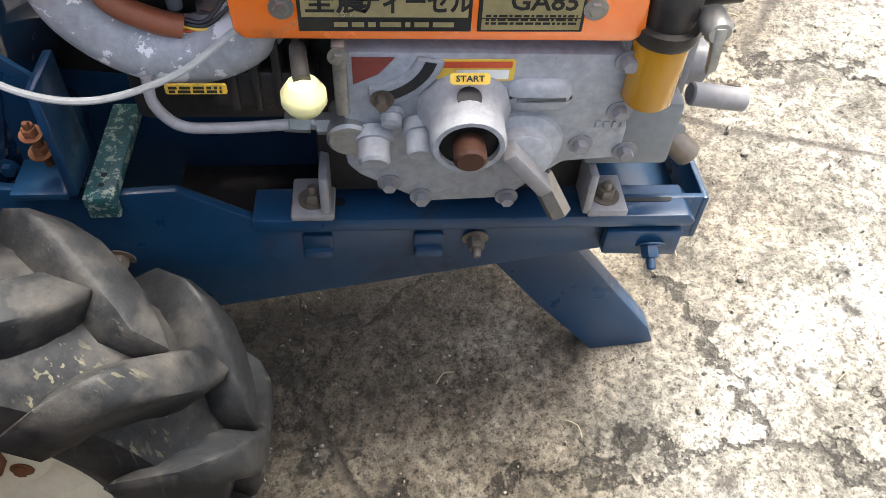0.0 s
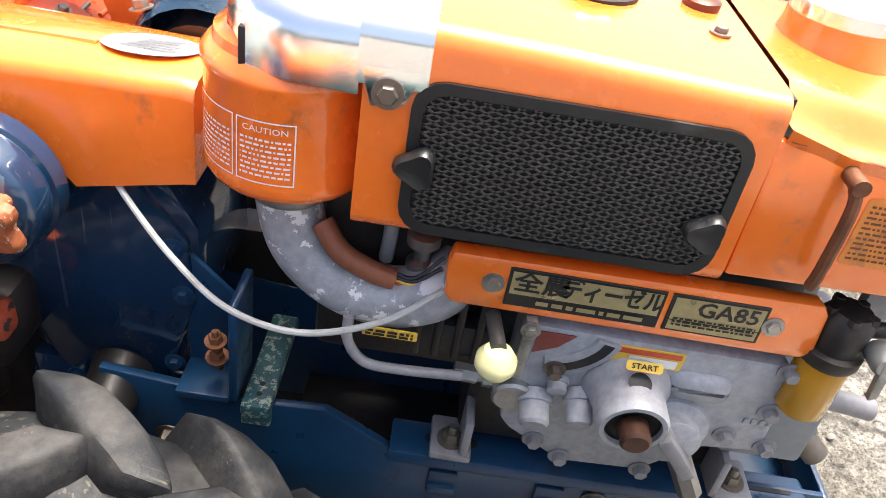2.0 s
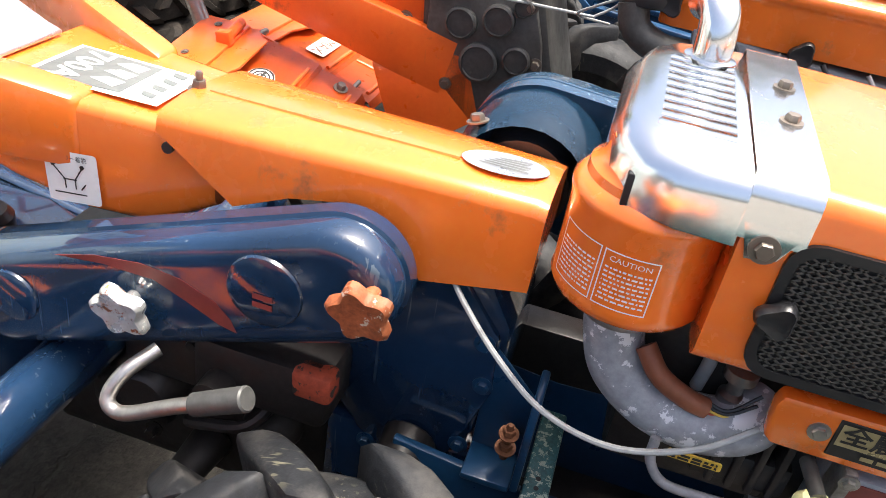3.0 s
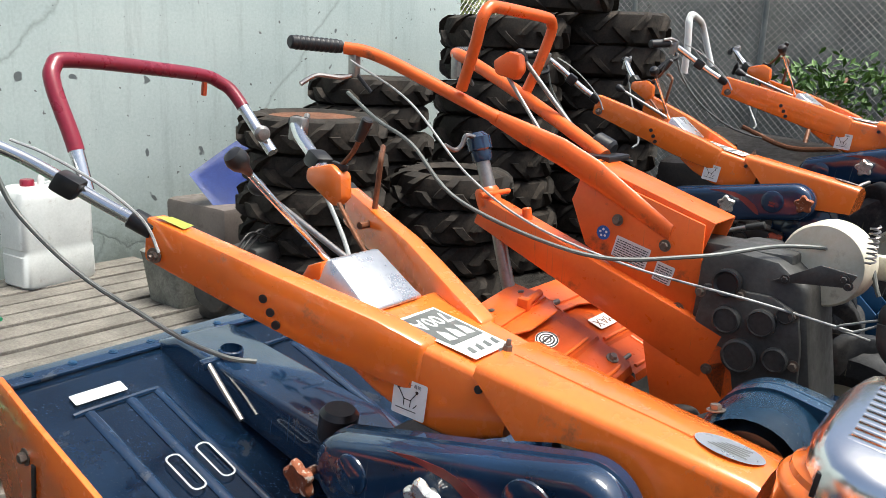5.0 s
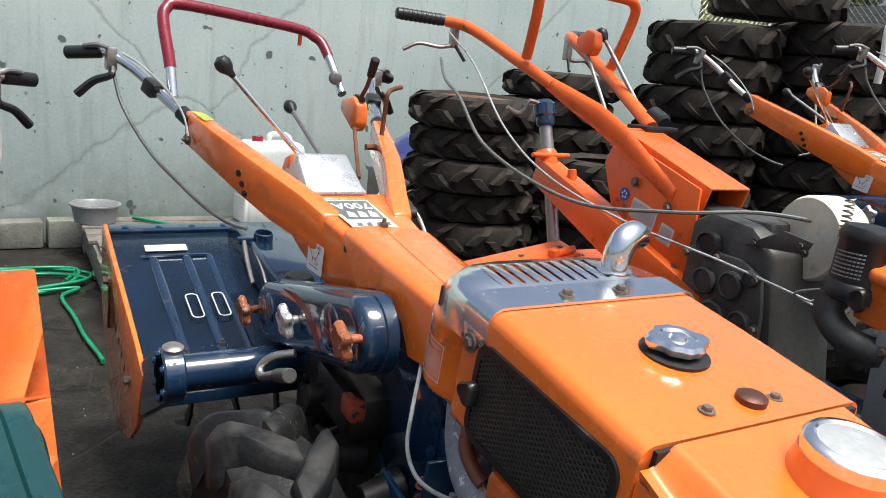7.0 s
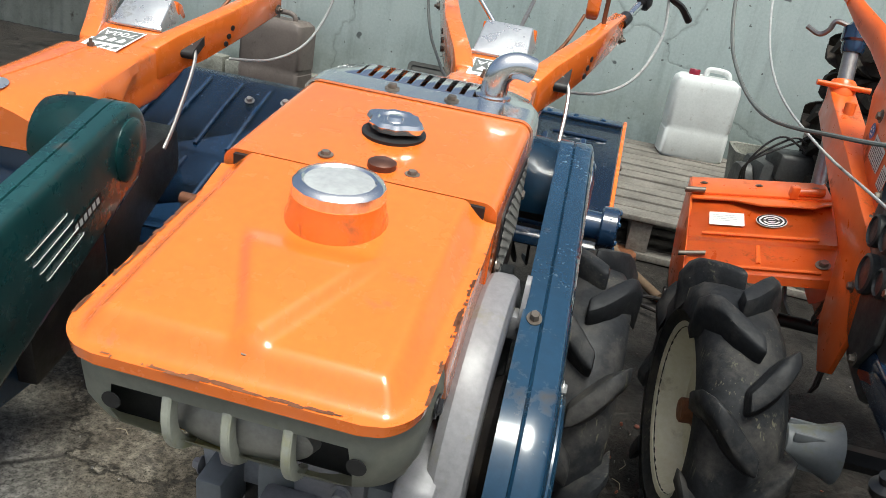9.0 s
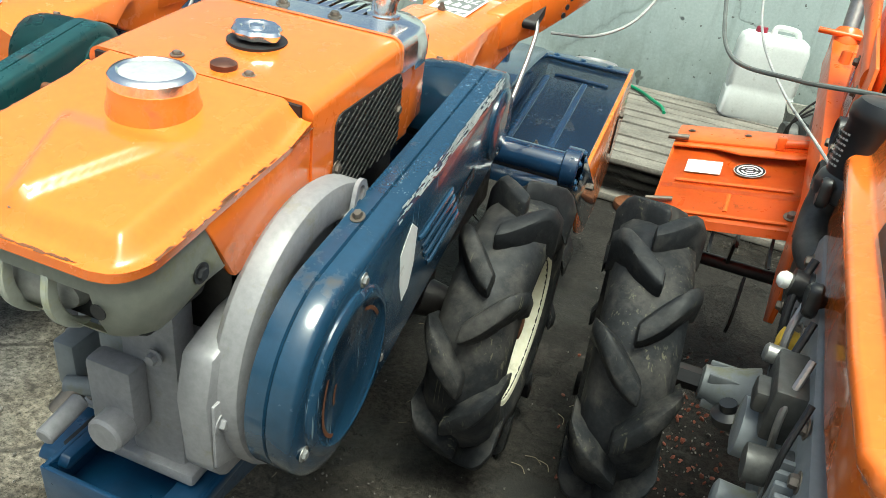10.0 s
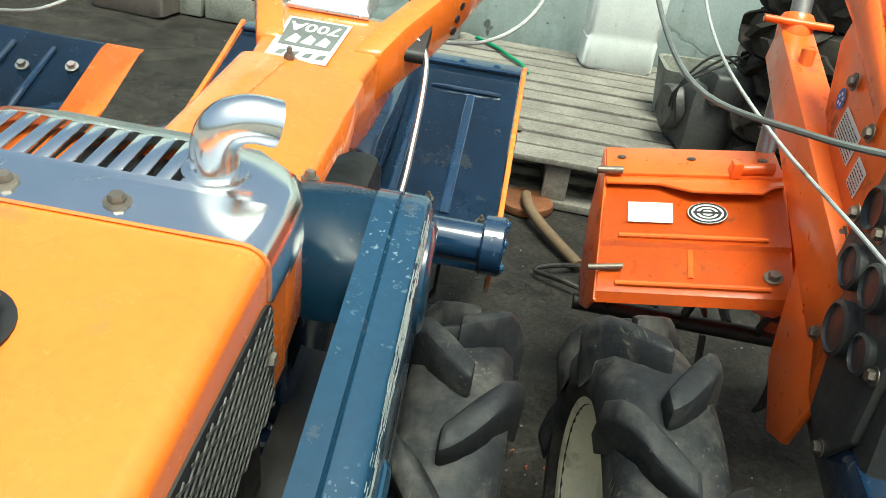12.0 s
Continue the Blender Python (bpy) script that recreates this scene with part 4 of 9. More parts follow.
    outer = [(-0.350 - 0.067 * math.sin(radians(a)), 0.703 - 0.059 * math.cos(radians(a))) for a in range(14, 80, 8)]
    inner = [(-0.350 - 0.057 * math.sin(radians(a)), 0.703 - 0.049 * math.cos(radians(a))) for a in range(14, 80, 8)]
    prism(bm, outer + inner[::-1], "x", -0.1765, -0.1778)
    part("slot", bm, SHADOW, quad)
    bm = bmesh.new()
    bolt(bm, (-0.177, -0.369, 0.650), (-1, 0, 0), 0.007, 0.012)
    part("lever_bolt", bm, BOLT, quad)
    bm = bmesh.new()
    prism(bm, [(-0.344, 0.694), (-0.38, 0.694), (-0.366, 0.676), (-0.344, 0.664)], "x", -0.172, -0.1732)
    part("warning_label", bm, DULL_RED, case, "dark red triangular label")
    bm = bmesh.new()
    prism(bm, rounded(-0.484, -0.416, 0.668, 0.692, 0.003), "x", -0.172, -0.1728)
    lab_case = part("yellow_label", bm, YELLOW, case, "yellow and red warning label")
    bm = bmesh.new()
    flat(bm, rounded(0, 0.062, -0.007, 0, 0.001), side(-0.1733, -0.419, 0.690))
    part("red_strip", bm, RED_PRINT, lab_case)
    bm = bmesh.new()
    flat(bm, rounded(0, 0.046, -0.011, 0, 0.001), side(-0.1733, -0.433, 0.681))
    part("white_field", bm, WHITE, lab_case)
    # raised numbers on the case are worn to bars
    bm = bmesh.new()
    for i in range(4):
        rbox(bm, -0.1735, -0.171, -0.574 - i * 0.008, -0.569 - i * 0.008, 0.608, 0.616, 0.0008)
    part("cast_marks", bm, GREY, case)
    # feet
    for y, w in ((-0.294, 0.046), (-0.612, 0.045)):
        bm = bmesh.new()
        rbox(bm, -0.138, -0.08, y - w / 2, y + w / 2, 0.455, 0.465, 0.003)
        rbox(bm, -0.136, -0.08, y + (-w / 2 if y < -0.5 else w / 2 - 0.008) * -1 - 0.004, y + (-w / 2 if y < -0.5 else w / 2 - 0.008) * -1 + 0.006, 0.458, 0.515, 0.003)
        foot = part("mounting_foot", bm, GUARD, root, "scuffed grey engine mounting foot")
        bm = bmesh.new()
        bolt(bm, (-0.114, y, 0.465), (0, 0, 1), 0.0105, 0.012, True, 0.006)
        part("foot_bolt", bm, BOLT, foot)
    # block behind the case
    bm = bmesh.new()
    rbox(bm, -0.095, 0.12, -0.60, -0.30, 0.455, 0.765, 0.01)
    rbox(bm, -0.10, 0.12, -0.305, -0.13, 0.56, 0.775, 0.012)
    rbox(bm, -0.128, -0.09, -0.31, -0.215, 0.60, 0.64, 0.006)
    for k in range(4):
        rbox(bm, -0.133, -0.1, -0.30 + k * 0.02, -0.292 + k * 0.02, 0.60, 0.70, 0.002)
    block = part("engine_block", bm, OILY, root, "oily dark engine block")
    bm = bmesh.new()
    rbox(bm, -0.125, -0.09, -0.665, -0.575, 0.52, 0.60, 0.006)
    cyl(bm, (-0.06, -0.66, 0.54), (-0.10, -0.675, 0.54), 0.013, n=14)
    rbox(bm, -0.05, 0.12, -0.66, -0.60, 0.50, 0.66, 0.01)
    part("front_cover", bm, PALE, block)
    bm = bmesh.new()
    cyl(bm, (-0.085, -0.665, 0.537), (-0.098, -0.700, 0.508), 0.015, n=14, bev=0.002)
    part("drain_tap", bm, BOLT, block)

    # governor knob, lever and cable union
    bm = bmesh.new()
    lathe(bm, [(0.001, 0), (0.0125, 0.003), (0.0185, 0.012), (0.0188, 0.021), (0.014, 0.029), (0.005, 0.033)], (-0.203, -0.306, 0.688), (0, 0, -1), 24)
    knob = part("stop_knob", bm, CREAM, root, "round cream plastic knob")
    bm = bmesh.new()
    tube(bm, [(-0.160, -0.300, 0.688), (-0.185, -0.303, 0.688), (-0.203, -0.306, 0.686)], 0.0072, 12)
    part("knob_stem", bm, CAST, knob)
    bm = bmesh.new()
    rbox(bm, -0.185, -0.15, -0.340, -0.328, 0.635, 0.715, 0.003)
    bolt(bm, (-0.185, -0.334, 0.705), (-1, 0, 0), 0.006, 0.006)
    cyl(bm, (-0.135, -0.338, 0.60), (-0.182, -0.338, 0.60), 0.021, n=20, bev=0.003)
    governor = part("governor_housing", bm, ALLOY, root)
    bm = bmesh.new()
    cyl(bm, (-0.158, -0.308, 0.602), (-0.158, -0.335, 0.602), 0.0115, n=6)
    cyl(bm, (-0.158, -0.278, 0.605), (-0.158, -0.302, 0.603), 0.0105, n=6)
    cyl(bm, (-0.158, -0.300, 0.603), (-0.158, -0.312, 0.602), 0.007, n=12)
    union = part("pipe_union", bm, ALLOY, root, "hexagonal metal pipe union")
    bm = bmesh.new()
    tube(bm, [(-0.155, -0.17, 0.655), (-0.160, -0.172, 0.63), (-0.162, -0.19, 0.608), (-0.160, -0.225, 0.603), (-0.158, -0.285, 0.605)], 0.0052, 10)
    part("oil_pipe", bm, GUARD, root, "thin grey-painted oil pipe")

    # air cleaner and intake elbow
    bm = bmesh.new()
    lathe(bm, [(0.05, 0.775), (0.060, 0.782), (0.0635, 0.79), (0.0625, 0.796), (0.0625, 0.875), (0.0645, 0.880), (0.0645, 0.886), (0.060, 0.893), (0.056, 0.896), (0.055, 0.904), (0.046, 0.913), (0.042, 0.93)], (-0.108, -0.100, 0), (0, 0, 1), 44)
    for v in bm.verts:
        v.co.x, v.co.y = -0.108 + (v.co.x + 0.108) * 1.15, -0.100 + (v.co.y + 0.100) * 1.15
    ac = part("air_cleaner", bm, ORANGE, root, "round orange air cleaner with caution print")
    bm = bmesh.new()
    for a0, a1 in ((-0.25, 0.42), (0.46, 1.15)):
        for z0, z1, u0, u1 in ((0.862, 0.8632, a0, a1), (0.808, 0.8092, a0, a1), (0.808, 0.863, a0, a0 + 0.016), (0.808, 0.863, a1 - 0.016, a1)):
            n = 8
            vs = [[bm.verts.new((-0.108 - 0.0631 * math.cos(u0 + (u1 - u0) * i / n), -0.100 + 0.0631 * math.sin(u0 + (u1 - u0) * i / n), z)) for i in range(n + 1)] for z in (z0, z1)]
            for i in range(n):
                bm.faces.new((vs[0][i], vs[0][i + 1], vs[1][i + 1], vs[1][i]))
        rng = random.Random(int(a0 * 10) + 9)
        for k in range(8):
            z = 0.846 - k * 0.0045
            u = a0 + 0.05
            while u < a1 - 0.06:
                w = min(rng.uniform(0.02, 0.08), a1 - 0.05 - u)
                vs = [bm.verts.new((-0.108 - 0.0631 * math.cos(q), -0.100 + 0.0631 * math.sin(q), zz)) for q, zz in ((u, z), (u + w, z), (u + w, z + 0.0018), (u, z + 0.0018))]
                bm.faces.new(vs)
                u += w + 0.02
    t = bmesh.new()
    letters(t, "CAUTION", Matrix(), 0.0072, 1.0)
    for v in t.verts:
        u = 0.085 - v.co.x / 0.0631
        v.co = Vector((-0.108 - 0.0631 * math.cos(u), -0.100 + 0.0631 * math.sin(u), 0.8555 + v.co.y))
    merge(bm, t)
    for v in bm.verts:
        v.co = (-0.108 + (v.co.x + 0.108) * 1.152, -0.100 + (v.co.y + 0.100) * 1.152, v.co.z - 0.008)
    part("caution_print", bm, WHITE, ac, "white caution print")
    bm = bmesh.new()
    lathe(bm, [(0.034, 0.752), (0.037, 0.756), (0.037, 0.772), (0.034, 0.779)], (-0.108, -0.100, 0), (0, 0, 1), 28)
    part("clamp", bm, STEEL, ac)
    bm = bmesh.new()
    tube(bm, [(-0.108, -0.100, 0.765), (-0.108, -0.102, 0.735), (-0.112, -0.118, 0.695), (-0.120, -0.158, 0.668), (-0.124, -0.205, 0.662), (-0.122, -0.245, 0.675), (-0.10, -0.268, 0.69)], 0.030, 20, 6)
    elbow = part("intake_elbow", bm, ELBOW, root, "curved grey cast intake pipe with chipped paint")
    bm = bmesh.new()
    prism(bm, rounded(-0.236, -0.184, 0.640, 0.650, 0.002), "x", -0.157, -0.159)
    part("elbow_label", bm, YELLOW, elbow)
    bm = bmesh.new()
    bars(bm, side(-0.1596, -0.187, 0.6485), 0.045, 2, 0.003, 0.001, 12)
    part("elbow_print", bm, INK, elbow)
    bm = bmesh.new()
    tube(bm, [(-0.125, -0.135, 0.735), (-0.138, -0.155, 0.715), (-0.140, -0.185, 0.700), (-0.137, -0.205, 0.693)], 0.0105, 10)
    wrap = part("taped_wiring", bm, WRAP, root, "wiring wrapped in frayed copper-brown tape")
    for dz, mat in ((0, YELLOW), (0.004, BLACK), (0.008, BLACK), (-0.004, RED_PRINT)):
        bm = bmesh.new()
        tube(bm, [(-0.137, -0.203, 0.693 + dz), (-0.140, -0.225, 0.692 + dz), (-0.135, -0.248, 0.700 + dz * 3)], 0.0018, 6)
        part("wire", bm, mat, wrap)
    bm = bmesh.new()
    lathe(bm, [(0.014, 0), (0.014, 0.012), (0.008, 0.016), (0.008, 0.03), (0.016, 0.033), (0.016, 0.044), (0.010, 0.047)], (-0.115, -0.228, 0.690), (0, 0, 1), 20)
    part("injector", bm, STEEL, root)
    bm = bmesh.new()
    tube(bm, [(-0.11, -0.195, 0.695), (-0.115, -0.197, 0.735), (-0.105, -0.195, 0.765)], 0.007, 10)
    part("breather_pipe", bm, PALE, root)
    # fuel filter
    bm = bmesh.new()
    lathe(bm, [(0.020, 0.632), (0.0235, 0.637), (0.0242, 0.70)], (-0.148, -0.607, 0), (0, 0, 1), 28)
    filt = part("fuel_bowl", bm, AMBER, root, "amber glass fuel filter bowl")
    bm = bmesh.new()
    lathe(bm, [(0.001, 0.634), (0.0215, 0.640), (0.0222, 0.655), (0.001, 0.656)], (-0.148, -0.607, 0), (0, 0, 1), 24)
    part("sediment", bm, COPPER, filt)
    bm = bmesh.new()
    lathe(bm, [(0.026, 0.698), (0.028, 0.702), (0.028, 0.712), (0.022, 0.714), (0.024, 0.745), (0.018, 0.755)], (-0.148, -0.607, 0), (0, 0, 1), 24)
    for a in range(5):
        u = radians(72 * a + 20)
        bolt(bm, (-0.148 + 0.018 * math.cos(u), -0.607 + 0.018 * math.sin(u), 0.748), (0, 0, 1), 0.006, 0.008, False)
    cyl(bm, (-0.148, -0.62, 0.735), (-0.148, -0.662, 0.740), 0.008, n=12)
    part("filter_head", bm, OILY, filt)
    bm = bmesh.new()
    lathe(bm, [(0.012, 0), (0.012, 0.02), (0.009, 0.025)], (-0.16, -0.637, 0.725), (-1, 0, 0), 16)
    prism(bm, [(-0.632, 0.73), (-0.642, 0.73), (-0.645, 0.69), (-0.637, 0.685)], "x", -0.178, -0.186, 0.002)
    part("fuel_tap", bm, ALLOY, filt)
    # the sheet metal on top
    for top in leaning + [hood, tank, band, cowl, pipe]:
        settle(top, upper)
    for top in (case, governor, union):
        settle(top, lower)
    settle(filt, lambda x, y, z: (x - 0.010, y, z))
    # grey shell at the nose with the lamp opening
    nose(root)


def nose(root):
    bm = bmesh.new()
    def ring(z, hw, yf, yb, r=0.05):
        pts = []
        for x, y in rounded(-hw, hw, yf, yb + 0.2, r, 5):
            pts.append((x, min(y, yb), z))
        return pts
    shape = [(0.870, 0.158, -0.796, -0.686), (0.836, 0.160, -0.798, -0.672), (0.804, 0.159, -0.796, -0.656), (0.780, 0.152, -0.786, -0.644), (0.760, 0.136, -0.770, -0.642), (0.750, 0.114, -0.752, -0.642)]
    rows = []
    cols = 33
    for z, hw, yf, yb in shape:
        row = []
        for i in range(cols):
            s = -1 + 2 * i / (cols - 1)
            # a U in plan: sides then the front with rounded corners
            L = (yb - yf)
            total = 2 * L + 2 * hw
            d = (s + 1) / 2 * total
            if d < L:
                x, y = -hw, yb - d
            elif d > L + 2 * hw:
                x, y = hw, yf + (d - L - 2 * hw)
            else:
                x, y = -hw + (d - L), yf
            c = 0.05
            ax = max(0, abs(x) - (hw - c)); ay = max(0, (yf + c) - y)
            if ax > 0 and ay > 0:
                k = c / max(math.hypot(ax, ay), 1e-6)
                x = math.copysign(hw - c + ax * k * 1.0, x); y = yf + c - ay * k
            row.append((x, y, z + max(0.0, y - yf - 0.03) * (1.3 if x > 0 else 0.5) * max(0.0, (0.80 - z) / 0.13)))
        rows.append(row)
    # leave the lamp opening free
    vs = [[bm.verts.new(p) for p in r] for r in rows]
    for j in range(len(rows) - 1):
        for i in range(cols - 1):
            xm = (rows[j][i][0] + rows[j][i + 1][0]) / 2
            front = rows[j][i][1] < shape[j][2] + 0.012
            if front and abs(xm) < 0.105 and j in (1, 2):
                continue
            bm.faces.new((vs[j][i], vs[j][i + 1], vs[j + 1][i + 1], vs[j + 1][i]))
    bmesh.ops.solidify(bm, geom=bm.faces[:], thickness=0.003)
    shell = part("nose_shell", bm, GRILLE, root, "dull grey-green front shell with yellow scuffs", angle=45)
    # near-black box as painted shade within the shell
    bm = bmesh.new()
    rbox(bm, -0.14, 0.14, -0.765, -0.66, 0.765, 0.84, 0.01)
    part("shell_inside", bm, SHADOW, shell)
    bm = bmesh.new()
    lathe(bm, [(0.075, 0.0), (0.070, 0.012), (0.045, 0.02), (0.001, 0.023)], (0, -0.763, 0.800), (0, -1, 0), 32)
    for v in bm.verts:
        v.co.z = 0.800 + (v.co.z - 0.800) * 0.42
    part("lamp", bm, ALLOY, shell, "dusty grey headlamp behind bars")
    for x in (-0.055, 0.0, 0.055):
        bm = bmesh.new()
        line = curve_points([(x, -0.795, 0.838), (x, -0.800, 0.815), (x, -0.797, 0.790), (x, -0.783, 0.768), (x, -0.762, 0.752)], 4)
        rings(bm, [[(p[0] - 0.0045, p[1] - 0.004, p[2]), (p[0] + 0.0045, p[1] - 0.004, p[2]), (p[0] + 0.0045, p[1] + 0.012, p[2] + 0.003), (p[0] - 0.0045, p[1] + 0.012, p[2] + 0.003)] for p in line])
        bevel_sharp(bm, 0.0015, 1)
        part("guard_bar", bm, GRILLE, shell)
    for x in (-0.108, 0.116):
        bm = bmesh.new()
        lathe(bm, [(0.009, 0), (0.009, 0.0012)], (x, -0.7985, 0.818), (0, -1, 0), 16)
        part("screw_hole", bm, SHADOW, shell)
    for s in (-1, 1):
        bm = bmesh.new()
        bolt(bm, (s * 0.1605, -0.70, 0.822), (s, 0, 0), 0.008, 0.006)
        part("shell_bolt", bm, BLACK, shell)
    settle(shell, upper)
    bm = bmesh.new()
    rbox(bm, 0.0, 0.085, -0.672, -0.63, 0.45, 0.76, 0.008)
    rbox(bm, -0.03, 0.105, -0.685, -0.64, 0.45, 0.472, 0.006)
    cyl(bm, (0.015, -0.70, 0.55), (0.015, -0.735, 0.55), 0.026, n=16, bev=0.004)
    cyl(bm, (-0.05, -0.70, 0.555), (-0.05, -0.765, 0.545), 0.013, n=14, bev=0.002)
    rbox(bm, -0.03, 0.04, -0.705, -0.67, 0.53, 0.64, 0.008)
    prism(bm, [(-0.675, 0.74), (-0.72, 0.735), (-0.705, 0.68), (-0.675, 0.66)], "x", -0.07, -0.055, 0.003)
    bolt(bm, (0.06, -0.68, 0.66), (0, -1, 0), 0.008, 0.01)
    part("front_casting", bm, GUARD, root, "grey cast engine front")


def rail_place(x, y, z):
    return (x - math.copysign(0.060, x), y - 0.022, z - 0.030)


def chassis(root):
    for s in (-1, 1):
        bm = bmesh.new()
        x0, x1 = s * 0.135, s * 0.178
        prism(bm, [(-0.205, 0.474), (-0.69, 0.474), (-0.70, 0.462), (-0.695, 0.455), (-0.205, 0.455)], "x", x0, s * 0.186, 0.003)
        prism(bm, [(-0.205, 0.460), (-0.69, 0.460), (-0.692, 0.414), (-0.62, 0.405), (-0.145, 0.305), (0.05, 0.30), (0.12, 0.36), (0.12, 0.52), (-0.05, 0.50), (-0.13, 0.505)], "x", s * 0.158, s * 0.170, 0.003)
        rail = part("frame_rail", bm, BLUE, root, "dark blue steel frame rail, scuffed")
        if s < 0:
            for y in (-0.272, -0.398):
                bm = bmesh.new()
                prism(bm, rounded(y - 0.017, y + 0.017, 0.405, 0.438, 0.003), "x", -0.170, -0.176, 0.002)
                rbox(bm, -0.183, -0.17, y - 0.017, y + 0.017, 0.405, 0.418, 0.004)
                part("clip", bm, BLUE, rail)
            for y, z, r in ((-0.452, 0.425, 0.010), (-0.045, 0.40, 0.012), (0.045, 0.43, 0.011)):
                bm = bmesh.new()
                bolt(bm, (-0.170, y, z), (-1, 0, -0.2), r, 0.016, True, 0.008)
                part("rail_bolt", bm, BOLT, rail)
            for y0, y1 in ((-0.305, -0.245), (-0.675, -0.610)):
                bm = bmesh.new()
                prism(bm, rounded(-0.164, -0.152, y0, y1, 0.0055), "z", 0.4735, 0.4748)
                part("slot", bm, SHADOW, rail)
            bm = bmesh.new()
            prism(bm, [(-0.60, 0.447), (-0.69, 0.447), (-0.69, 0.405), (-0.60, 0.41)], "x", -0.170, -0.186, 0.003)
            bolt(bm, (-0.186, -0.655, 0.425), (-1, 0, -0.6), 0.011, 0.016, True, 0.012)
            part("stop_block", bm, BLUE, rail)
        settle(rail, rail_place)
    bm = bmesh.new()
    rbox(bm, -0.10, 0.125, -0.735, -0.640, 0.378, 0.388, 0.002)
    rbox(bm, -0.10, 0.125, -0.742, -0.734, 0.378, 0.445, 0.002)
    for x in (-0.095, 0.118):
        rbox(bm, x - 0.004, x + 0.004, -0.740, -0.64, 0.378, 0.445, 0.002)
    part("front_channel", bm, BLUE, root, "blue steel front cross channel")
    bm = bmesh.new()
    rbox(bm, -0.10, 0.10, -0.40, -0.10, 0.315, 0.320, 0.002)
    rbox(bm, 0.10, 0.15, -0.20, 0.1, 0.31, 0.55, 0.004)
    part("belly_plate", bm, OILY, root)
    # stand leg
    bm = bmesh.new()
    t = bmesh.new()
    p = [Vector((-0.035, -0.53, 0.34)), Vector((-0.045, -0.62, 0.23)), Vector((-0.05, -0.715, 0.115)), Vector((-0.05, -0.745, 0.085))]
    rows = []
    for i, q in enumerate(p):
        w, th = (0.050, 0.050, 0.046, 0.030)[i], 0.018
        rows.append([q + Vector((sx * th, -sy * w * 0.78, sy * w * 0.62)) for sx, sy in ((-1, -1), (1, -1), (1, 1), (-1, 1))])
    rings(t, rows)
    bevel_sharp(t, 0.004)
    merge(bm, t)
    part("stand_leg", bm, BLUE, root, "blue folding stand leg")
    # cross bar with clip, bracket by the gearbox
    bm = bmesh.new()
    box = pose(0, 0, 0)
    rbox(bm, -0.185, -0.03, -0.084, -0.052, 0.505, 0.520, 0.003)
    rbox(bm, -0.182, -0.170, -0.084, -0.052, 0.488, 0.515, 0.002)
    bar = part("cross_bar", bm, TEAL, root, "teal cross bar with worn paint")
    near = lambda x, y, z: (x + 0.055, y - 0.010, z - 0.034)
    for x in (-0.165, -0.150):
        bm = bmesh.new()
        lathe(bm, [(0.0032, 0), (0.0032, 0.0006)], (x, -0.068, 0.520), (0, 0, 1), 10)
        part("bar_hole", bm, SHADOW, bar)
    settle(bar, near)
    bm = bmesh.new()
    rbox(bm, -0.165, -0.10, -0.038, -0.028, 0.505, 0.64, 0.003)
    rbox(bm, -0.165, -0.10, -0.028, 0.03, 0.500, 0.510, 0.003)
    prism(bm, [(0.03, 0.505), (-0.03, 0.505), (-0.03, 0.60), (0.03, 0.66)], "x", -0.112, -0.105, 0.002)
    br = part("bracket", bm, BLUE, root)
    bm = bmesh.new()
    cyl(bm, (-0.14, -0.012, 0.53), (-0.152, -0.012, 0.59), 0.005, n=12)
    bolt(bm, (-0.152, -0.012, 0.578), (-0.2, 0, 1), 0.0075, 0.010, True, 0.006)
    bolt(bm, (-0.148, -0.012, 0.552), (-0.2, 0, 1), 0.008, 0.008)
    part("adjuster_bolt", bm, RUST, br)
    settle(br, lambda x, y, z: (x + 0.040, y - 0.020, z - 0.022))
    # gearbox
    bm = bmesh.new()
    prism(bm, [(-0.005, 0.66), (-0.01, 0.56), (0.03, 0.44), (0.10, 0.40), (0.16, 0.44), (0.22, 0.52), (0.25, 0.66), (0.20, 0.755), (0.05, 0.755)], "x", -0.068, 0.110, 0.012)
    rbox(bm, -0.075, 0.105, 0.0, 0.20, 0.25, 0.46, 0.02)
    box = part("gearbox", bm, NAVY, root, "dark blue gearbox with a bolted side plate")
    bm = bmesh.new()
    prism(bm, [(0.005, 0.65), (0.0, 0.57), (0.035, 0.455), (0.10, 0.415), (0.155, 0.45), (0.20, 0.55), (0.19, 0.68), (0.06, 0.72)], "x", -0.064, -0.076, 0.006)
    part("side_plate", bm, NAVY, box)
    for y, z in ((0.012, 0.60), (0.025, 0.50), (0.075, 0.43), (0.14, 0.455), (0.02, 0.66), (0.19, 0.56)):
        bm = bmesh.new()
        bolt(bm, (-0.076, y, z - 0.02), (-1, 0, 0), 0.008, 0.008)
        part("plate_bolt", bm, BLUE, box)
    # axle
    bm = bmesh.new()
    cyl(bm, (-0.07, 0.066, 0.304), (-0.17, 0.066, 0.304), 0.05, 0.035, 24, 0.004)
    cyl(bm, (0.10, 0.066, 0.304), (0.20, 0.066, 0.304), 0.05, 0.035, 24, 0.004)
    cyl(bm, (-0.30, 0.066, 0.304), (0.30, 0.066, 0.304), 0.022, n=6)
    cyl(bm, (-0.070, 0.085, 0.46), (-0.145, 0.09, 0.44), 0.035, 0.028, 20, 0.003)
    part("axle", bm, OILY, root, "greasy axle tubes")
    # dirty shift gear between the box and the rear drive
    bm = bmesh.new()
    rbox(bm, -0.15, -0.06, 0.17, 0.34, 0.50, 0.585, 0.015)
